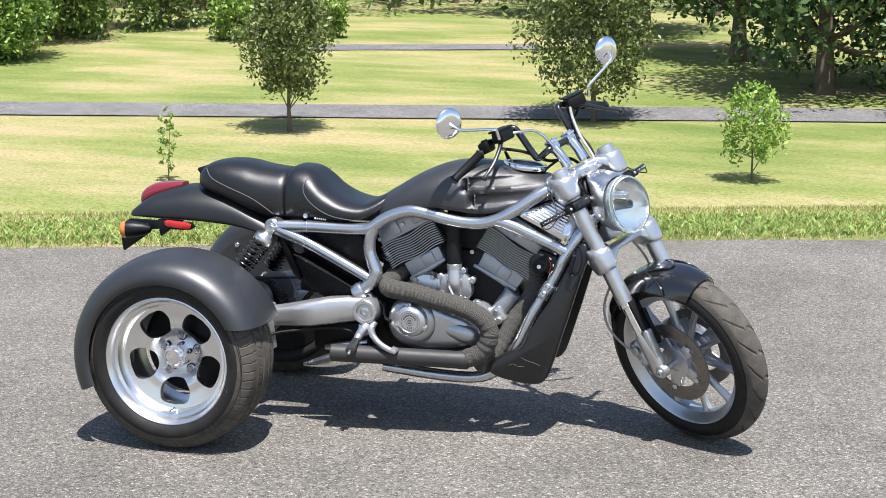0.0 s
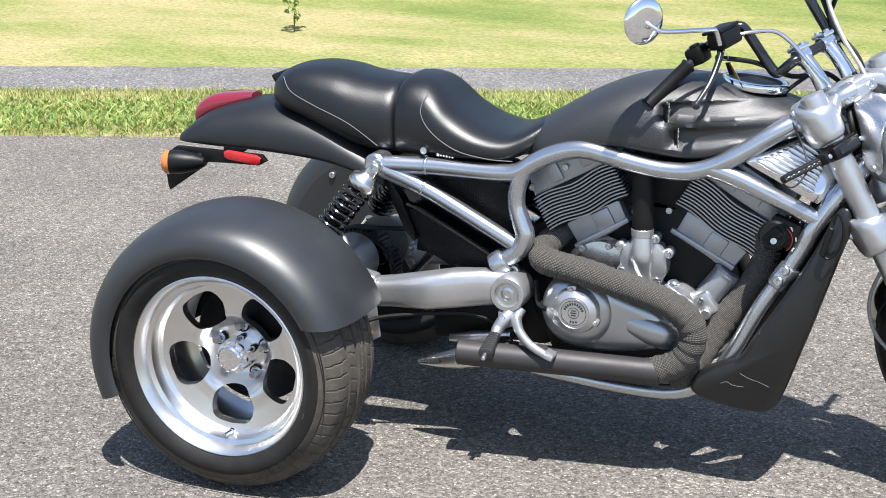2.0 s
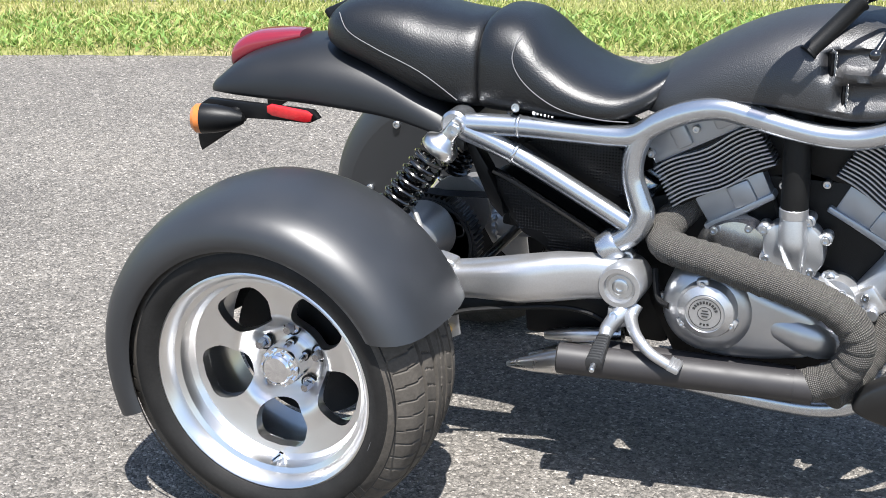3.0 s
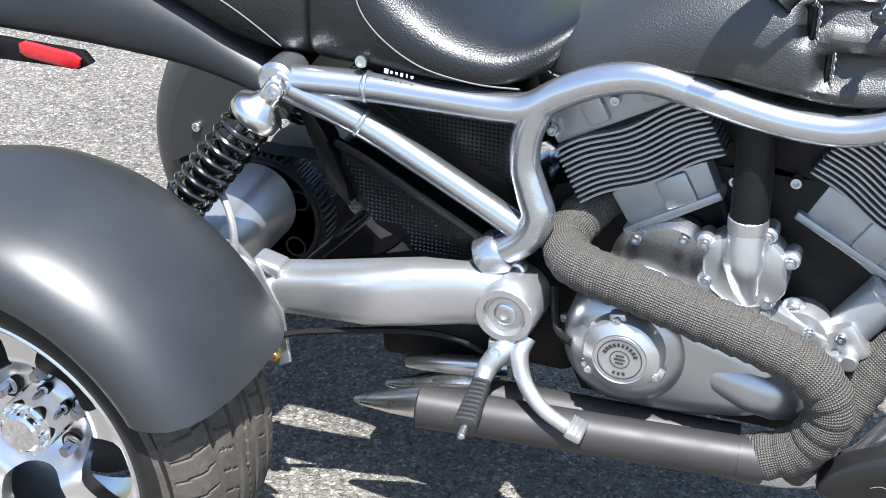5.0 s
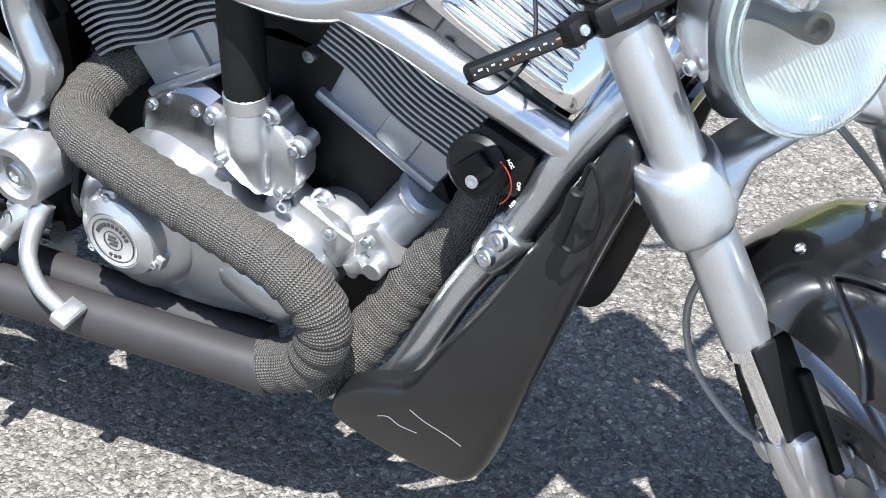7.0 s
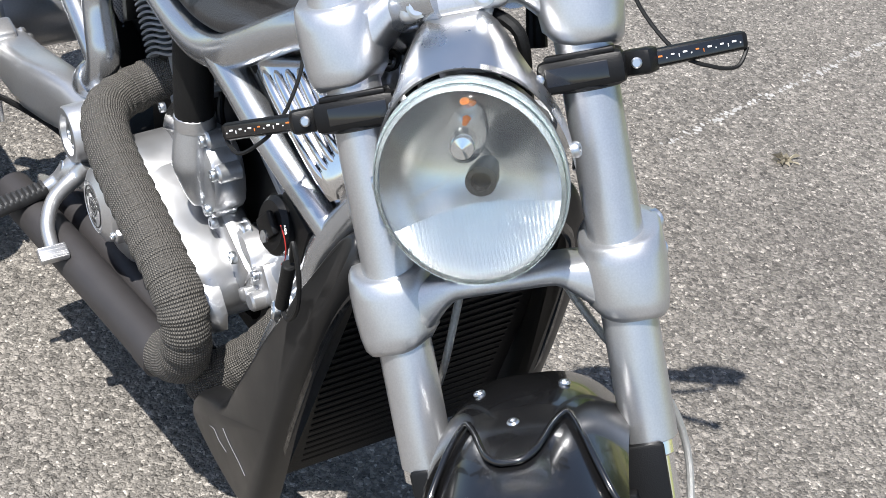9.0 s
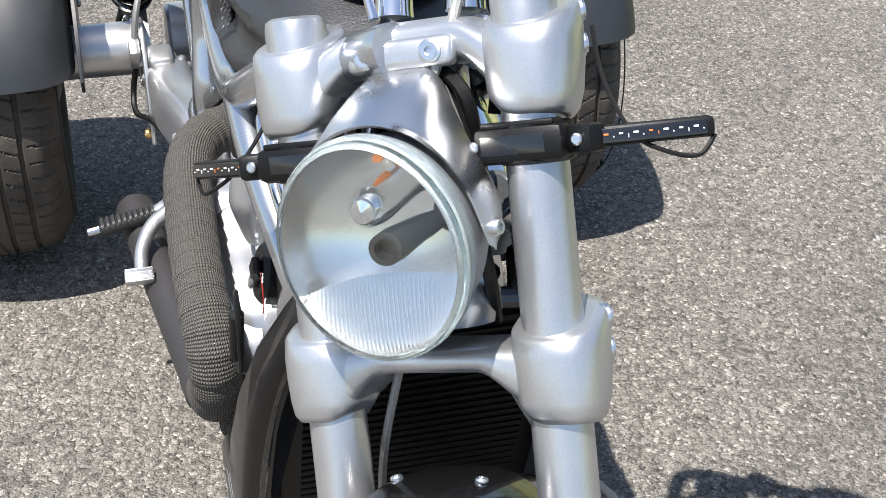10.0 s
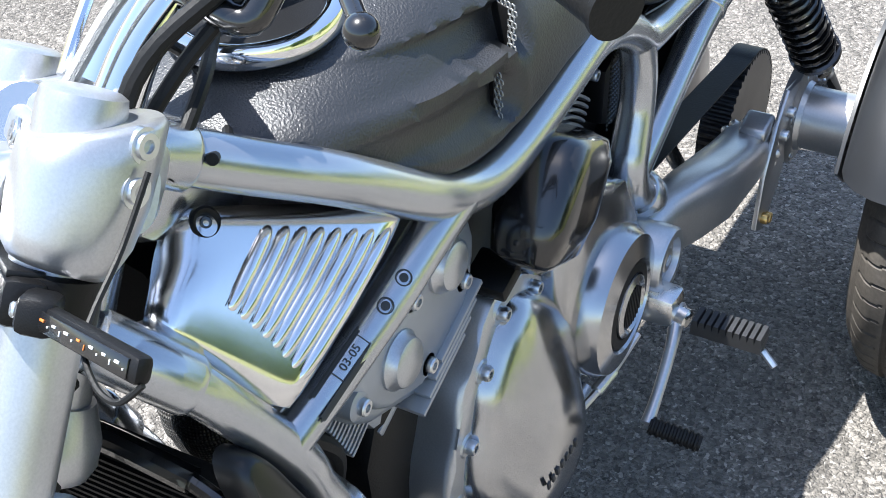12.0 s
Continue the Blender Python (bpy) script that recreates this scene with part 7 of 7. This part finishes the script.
# ---- front turn signals ----
for side in (-1, 1):
    y = side * LEG
    s = Shape()
    s.loft([clamp_ring(LEGF, y, u, rf, ry, 24) for u, rf, ry in ((-0.11, 0.031, 0.031), (-0.112, 0.036, 0.036), (-0.146, 0.036, 0.036), (-0.148, 0.031, 0.031))])
    s.box((LEGF + 0.022, y - side * 0.004, -0.129), (0.032, 0.088, 0.034), (0, 0, 0), 0.008)
    s.box((LEGF + 0.022, y - side * 0.004, -0.111), (0.026, 0.07, 0.006), (0, 0, 0), 0.002)
    s.box((LEGF + 0.014, y + side * 0.052, -0.129), (0.026, 0.036, 0.026), (0, 0, side * -22), 0.006)
    cl = fpart("turn_signal", s, PLASTIC, fork, "slim black turn signal clamped to the fork")
    s = Shape()
    s.box((LEGF + 0.0375, y - side * 0.008, -0.129), (0.002, 0.062, 0.018), (0, 0, 0), 0.0008)
    fpart("signal_inset", s, GLOSS, cl)
    for yy in (0.05, -0.046):
        n = Shape()
        n.rod((LEGF + (0.024 if yy > 0 else 0.034), y + side * yy, -0.129), (LEGF + (0.032 if yy > 0 else 0.041), y + side * yy, -0.129), 0.0055, 14, 0.0015)
        fpart("bolt", n, STEEL, cl)
    a, b = Vector((LEGF + 0.012, y + side * 0.06, -0.129)), Vector((LEGF - 0.03, y + side * 0.158, -0.129))
    d = (b - a).normalized()
    mm = Matrix.Translation((a + b) / 2) @ Matrix((d, Vector((0, 0, 1)).cross(d), Vector((0, 0, 1)))).transposed().to_4x4()
    s = Shape()
    s.box((0, 0, 0), ((b - a).length, 0.014, 0.019), (0, 0, 0), 0.005, m=mm)
    arm = fpart("signal_arm", s, PLASTIC, cl, "narrow black signal arm")
    face = -side
    s = Shape()
    s.box((-0.002, face * 0.0075, 0.0), ((b - a).length * 0.9, 0.002, 0.013), (0, 0, 0), 0.0006, m=mm)
    fpart("lamp_strip", s, GLOSS, arm)
    for k in range(14):
        n = Shape()
        n.box((-0.043 + 0.0066 * k, face * 0.0088, 0.0012 * (-1) ** k), ((0.0045, 0.0012, 0.0036, 0.0008)[k % 4], 0.001, (0.0018, 0.0014, 0.0016, 0.0036)[k % 4]), (0, 0, 0), 0.0003, m=mm)
        fpart("lamp_chip", n, AMBER if k in (0, 6, 7) else WHITE, arm)
    s = Shape()
    s.tube([b + Vector((0, 0, -0.008)), b + Vector((0.01, -side * 0.012, -0.024)), b + Vector((0.02, -side * 0.035, -0.02)), a + Vector((-0.02, side * 0.03, 0.0)), a + Vector((-0.04, side * 0.0, 0.05)), a + Vector((-0.05, -side * 0.01, 0.1))], 0.0022, 7)
    fpart("signal_wire", s, RUBBER, cl)

# ---- front wheel ----
fw = new("wheel")
fw.parent = trike
WM = Matrix.Translation(AX)


def street_cut(u, a):
    """Curved slashes of a road tyre."""
    t = (a * 22 / (2 * math.pi) + 0.9 * u * u * math.copysign(1, u)) % 1
    return 0.12 < abs(u) < 0.78 and abs(t - 0.5 - 0.28 * (abs(u) - 0.4)) < 0.055


t = tyre_shape(0.338, 0.254, 0.06, [], street_cut, 360, crown=0.03, shoulder=0.02, bulge=0.008)
t.v = [tuple(WM @ Vector(p)) for p in t.v]
dust_tread(wpart("tyre", t, TYRE, fw, "front road tyre with slashed tread", 28), HUB, 0.307)
s = Shape()
prof = [(0.258, -0.05), (0.254, -0.054), (0.248, -0.05), (0.24, -0.036), (0.224, -0.022), (0.22, 0.0), (0.224, 0.022), (0.24, 0.036), (0.248, 0.05), (0.254, 0.054), (0.258, 0.05)]
s.lathe(prof + [(0.248, 0.03), (0.244, 0.0), (0.248, -0.03)], AX, (0, 1, 0), 72, close=True)
wpart("rim", s, CAST, fw, "satin silver front rim", 35)
s = Shape()
s.lathe([(0.02, -0.07), (0.034, -0.07), (0.036, -0.06), (0.042, -0.02), (0.042, 0.02), (0.036, 0.06), (0.034, 0.07), (0.02, 0.07)], AX, (0, 1, 0), 32)
s.rod(AX + Vector((0, -0.13, 0)), AX + Vector((0, 0.13, 0)), 0.011, 16)
wpart("hub", s, CAST, fw)
for k in range(10):
    a = radians(8 + 36 * k)
    e, tn = Vector((math.cos(a), 0, math.sin(a))), Vector((-math.sin(a), 0, math.cos(a)))
    s = Shape()
    rings = []
    for r, w, h in ((0.036, 0.014, 0.022), (0.08, 0.011, 0.016), (0.16, 0.0095, 0.013), (0.205, 0.011, 0.014), (0.224, 0.015, 0.018)):
        c = AX + e * r + tn * 0.004 * math.sin(math.pi * r / 0.22) * (1 if k % 2 else -1)
        rings.append([c + tn * w * math.copysign(abs(math.cos(q)) ** 0.7, math.cos(q)) + Vector((0, 1, 0)) * h * math.copysign(abs(math.sin(q)) ** 0.7, math.sin(q)) for q in [2 * math.pi * i / 14 for i in range(14)]])
    s.loft(rings)
    wpart("spoke", s, CAST, fw, sharp=50)
for side in (-1, 1):
    bm = bmesh.new()
    na, radii = 180, [0.098, 0.104, 0.112, 0.116, 0.12, 0.124, 0.128, 0.132, 0.136, 0.14, 0.146, 0.15]
    grid = [[bm.verts.new((r * math.cos(2 * math.pi * k / na), side * 0.068, r * math.sin(2 * math.pi * k / na))) for r in radii] for k in range(na)]
    for k in range(na):
        for i in range(len(radii) - 1):
            r = (radii[i] + radii[i + 1]) / 2
            ring_no = k // 2 % 5
            hole = k % 2 == 0 and ((ring_no == 0 and 0.112 < r < 0.117) or (ring_no == 2 and 0.124 < r < 0.129) or (ring_no == 4 and 0.136 < r < 0.141))
            if not hole:
                q = (k + 1) % na
                bm.faces.new((grid[k][i], grid[k][i + 1], grid[q][i + 1], grid[q][i]))
    bmesh.ops.recalc_face_normals(bm, faces=bm.faces[:])
    bmesh.ops.solidify(bm, geom=bm.faces[:], thickness=0.005)
    s = Shape().take(bm, WM)
    disc = wpart("brake_disc", s, DISC, fw, "drilled steel brake disc", 30)
    s = Shape()
    for k in range(5):
        a = radians(20 + 72 * k)
        c = AX + Vector((0.075 * math.cos(a), side * 0.064, 0.075 * math.sin(a)))
        s.box(c, (0.085, 0.008, 0.044), (0, -math.degrees(a), 0), 0.004)
    s.lathe([(0.03, 0.058 * side), (0.064, 0.058 * side), (0.06, 0.07 * side), (0.03, 0.072 * side)], AX, (0, 1, 0), 32, close=True)
    wpart("disc_carrier", s, CAST, disc, "cast disc carrier")
    for k in range(5):
        a = radians(20 + 72 * k)
        c = AX + Vector((0.104 * math.cos(a), side * 0.07, 0.104 * math.sin(a)))
        n = Shape()
        n.rod(c, c + Vector((0, side * 0.004, 0)), 0.01, 16, 0.001)
        wpart("disc_button", n, STEEL, disc)

# ---- front fender ----
rings = []
for k in range(37):
    a = radians(44 + 96 * k / 36)
    end = min(k, 36 - k) / 6
    ring = []
    prof = []
    for j in range(21):
        v = -1 + 2 * j / 20
        r = 0.35 - 0.06 * abs(v) ** 3.2 + 0.0
        prof.append((v * (0.1 if end >= 1 else 0.078 + 0.022 * end), r))
    outer = [AX + Vector((r * math.cos(a), y, r * math.sin(a))) for y, r in prof]
    inner = [AX + Vector(((r - 0.004) * math.cos(a), y * 0.95, (r - 0.004) * math.sin(a))) for y, r in reversed(prof)]
    rings.append(outer + inner)
s = Shape()
s.loft(rings)
ff = wpart("front_fender", s, GLOSS, trike, "glossy black front fender", 50)
s = Shape()
rings = []
for k in range(13):
    outer, under = [], []
    for v in [-1 + j / 16 for j in range(33)]:
        front = 66 + 13 * math.exp(-((abs(v) - 0.5) / 0.2) ** 2) - 6 * max(0, abs(v) - 0.75) / 0.25
        a, r = radians(front + (100 - front) * k / 12), 0.355 - 0.06 * abs(v) ** 3.2
        outer.append(AX + Vector((r * math.cos(a), 0.104 * v, r * math.sin(a))))
        under.append(AX + Vector(((r - 0.007) * math.cos(a), 0.099 * v, (r - 0.007) * math.sin(a))))
    rings.append(outer + under[::-1])
s.loft(rings)
yk = wpart("fender_yoke", s, GLOSS, ff, "black bracket bolted over the fender", 50)
bead = Shape()
bead.tube([rings[0][j] for j in range(0, 33, 2)], 0.0035, 8, 3)
wpart("edge_bead", bead, GLOSS, yk, "rolled bead along the bracket's edge", 60)
for y, a in ((0, 76), (-0.045, 90), (0.045, 90)):
    n = Shape()
    r = 0.353 - 0.002 * (abs(y) > 0.01)
    e = Vector((math.cos(radians(a)), y * 3, math.sin(radians(a))))
    n.lathe([(0.0065, 0.0), (0.0065, 0.002), (0.005, 0.004), (0.003, 0.004), (0.003, 0.002), (0, 0.002)], AX + Vector((r * math.cos(radians(a)), y, r * math.sin(radians(a)))), e, 14)
    wpart("bolt", n, STEEL, yk)

# ---- handlebar ----
bars = new("handlebar")
bars.parent = fork
s = Shape()
half = [(-0.05, 0.02, 0.088), (-0.055, 0.07, 0.085), (-0.085, 0.095, 0.075), (-0.098, 0.1, 0.1), (-0.12, 0.104, 0.19), (-0.128, 0.112, 0.212), (-0.142, 0.14, 0.213), (-0.16, 0.2, 0.198), (-0.2, 0.345, 0.15)]
s.tube([(f, -y, u) for f, y, u in reversed(half)] + half, 0.0127, 14, 4)
bpart("bar", s, GLOSS, bars, "black bent handlebar tube", 60)
for side in (-1, 1):
    s = Shape()
    s.tube([(-0.02, side * 0.04, 0.0), (-0.028, side * 0.04, 0.04), (-0.048, side * 0.04, 0.088)], [0.02, 0.018, 0.019], 18)
    s.rod((-0.05, side * 0.022, 0.09), (-0.05, side * 0.058, 0.09), 0.022, 20, 0.004)
    s.box((-0.05, side * 0.04, 0.11), (0.05, 0.034, 0.012), (0, 0, 0), 0.004)
    rs = bpart("riser", s, CHROME, bars, "chrome handlebar riser")
    for q in (-0.068, -0.032):
        n = Shape()
        n.rod((q, side * 0.04, 0.114), (q, side * 0.04, 0.121), 0.006, 10, 0.001)
        bpart("bolt", n, STEEL, rs)
    a, b = Vector((-0.175, side * 0.255, 0.18)), Vector((-0.213, side * 0.38, 0.136))
    s = Shape()
    s.lathe([(0.012, 0.0), (0.019, 0.0), (0.019, 0.004), (0.0165, 0.008), (0.0165, (b - a).length - 0.006), (0.0185, (b - a).length - 0.004), (0.0185, (b - a).length), (0.0, (b - a).length)], a, b - a, 24)
    bpart("grip", s, RUBBER, bars, "black rubber handlebar grip")
    s = Shape()
    s.box((-0.166, side * 0.225, 0.193), (0.045, 0.05, 0.045), (0, 0, side * -20), 0.01)
    s.box((-0.155, side * 0.232, 0.215), (0.02, 0.022, 0.012), (0, 0, side * -20), 0.004)
    sw = bpart("switch_housing", s, PLASTIC, bars, "black switch housing")
    n = Shape()
    n.rod((-0.175, side * 0.228, 0.212), (-0.175, side * 0.228, 0.219), 0.006, 12, 0.001)
    bpart("switch_button", n, STEEL, sw)
    s = Shape()
    s.box((-0.108, side * 0.178, 0.205), (0.052, 0.075, 0.042), (0, 10, side * -16), 0.009)
    s.box((-0.108, side * 0.178, 0.229), (0.056, 0.08, 0.008), (0, 10, side * -16), 0.003)
    s.box((-0.138, side * 0.178, 0.205), (0.03, 0.03, 0.034), (0, 0, 0), 0.006)
    bpart("master_cylinder", s, PLASTIC, bars, "black brake fluid reservoir")
    s = Shape()
    s.tube([(-0.108, side * 0.2, 0.185), (-0.098, side * 0.225, 0.165), (-0.088, side * 0.28, 0.128), (-0.088, side * 0.335, 0.1)], [0.01, 0.008, 0.0065, 0.006], 12)
    ball = [(0.0, -0.0108)] + [(0.0108 * math.sin(radians(q)), -0.0108 * math.cos(radians(q))) for q in range(20, 180, 20)] + [(0.0, 0.0108)]
    s.lathe(ball, (-0.088, side * 0.339, 0.097), (0, 1, 0), 20)
    bpart("lever", s, GLOSS, bars, "black control lever with ball end")
    # mirror
    s = Shape()
    s.tube([(-0.075, side * 0.222, 0.198), (-0.06, side * 0.228, 0.232), (-0.055, side * 0.25, 0.243), (-0.05, side * 0.36, 0.282), (-0.056, side * 0.38, 0.302), (-0.066, side * 0.386, 0.318)], [0.006, 0.006, 0.0055, 0.0055, 0.005, 0.006], 12)
    mi = bpart("mirror", s, CHROME, bars, "round chrome mirror on a bent stem")
    mc2 = Vector((-0.07, side * 0.386, 0.323))
    nb = Vector((-0.93, side * -0.02, 0.36)).normalized()
    s = Shape()
    s.lathe([(0.0, 0.006), (0.03, 0.0055), (0.048, 0.003), (0.053, -0.001), (0.0545, -0.005), (0.053, -0.009), (0.0515, -0.007)], mc2, -nb, 40)
    bpart("mirror_shell", s, CHROME, mi, "chrome mirror shell")
    s = Shape()
    s.lathe([(0.052, 0.0065), (0.0, 0.0075)], mc2, nb, 40)
    bpart("mirror_glass", s, CHROME, mi, "mirror glass")
s = Shape()
s.tube([(-0.1, -0.15, 0.198), (-0.085, -0.12, 0.19), (-0.05, -0.085, 0.17), (-0.02, -0.075, 0.13), (0.0, -0.06, 0.05), (0.01, -0.045, 0.0)], 0.005, 10)
bpart("brake_hose", s, CHROME, bars, "bright steel brake hose")
s = Shape()
s.tube([(-0.1, 0.14, 0.19), (-0.06, 0.1, 0.15), (-0.01, 0.06, 0.08), (0.02, 0.05, 0.0), (0.04, 0.03, -0.06)], 0.0055, 10)
bpart("brake_hose", s, HOSE, bars, "braided hose to the yoke")
for r, pts in ((0.006, [(-0.14, -0.2, 0.17), (-0.12, -0.12, 0.12), (-0.1, -0.05, 0.05), (-0.08, 0.03, 0.02), (-0.06, 0.06, -0.05)]),
               (0.006, [(-0.14, 0.2, 0.17), (-0.1, 0.11, 0.12), (-0.06, 0.08, 0.05), (-0.03, 0.07, -0.03), (-0.02, 0.06, -0.1)]),
               (0.0075, [(-0.13, 0.15, 0.19), (-0.07, 0.1, 0.1), (-0.02, 0.085, 0.02), (-0.02, 0.07, -0.1)]),
               (0.005, [(-0.06, -0.03, 0.04), (-0.1, -0.09, 0.02), (-0.12, -0.03, -0.02), (-0.09, 0.06, -0.03)])):
    s = Shape()
    s.tube(pts, r, 10)
    bpart("control_cable", s, RUBBER, bars, "black control cable")
for side in (-1, 1):
    s = Shape()
    s.tube([(0.02, side * 0.05, -0.33), (0.0, side * 0.09, -0.42), (-0.06, side * 0.135, -0.5), (-0.08, side * 0.15, -0.58), (-0.06, side * 0.14, -0.66), (-0.045, side * 0.12, -0.7)], 0.0045, 9)
    fpart("front_brake_line", s, HOSE, fork, "thin braided front brake line")
s = Shape()
s.tube([(1.352, -0.203, 0.705), (1.362, -0.206, 0.735), (1.376, -0.206, 0.7), (1.372, -0.206, 0.655), (1.35, -0.206, 0.625), (1.334, -0.206, 0.632)], 0.003, 7)
s.rod((1.35, -0.205, 0.7), (1.333, -0.206, 0.632), 0.008, 12, 0.002)
part("sensor_cable", s, RUBBER, trike)
# keys hanging from the bar
keys = new("key_ring")
keys.parent = bars
s = Shape()
s.lathe([(0.012, -0.001), (0.0135, 0), (0.012, 0.001), (0.0105, 0)], (-0.1, -0.205, 0.168), (0, 1, 0.2), 24, close=True)
bpart("ring", s, STEEL, keys)
s = Shape()
s.box((-0.1, -0.205, 0.135), (0.018, 0.003, 0.032), (0, 10, 0), 0.004)
bpart("key_fob", s, PLASTIC, keys)
s = Shape()
s.box((-0.085, -0.207, 0.125), (0.008, 0.002, 0.045), (0, -8, 0), 0.001)
bpart("key", s, BRASS, keys, "brass key")
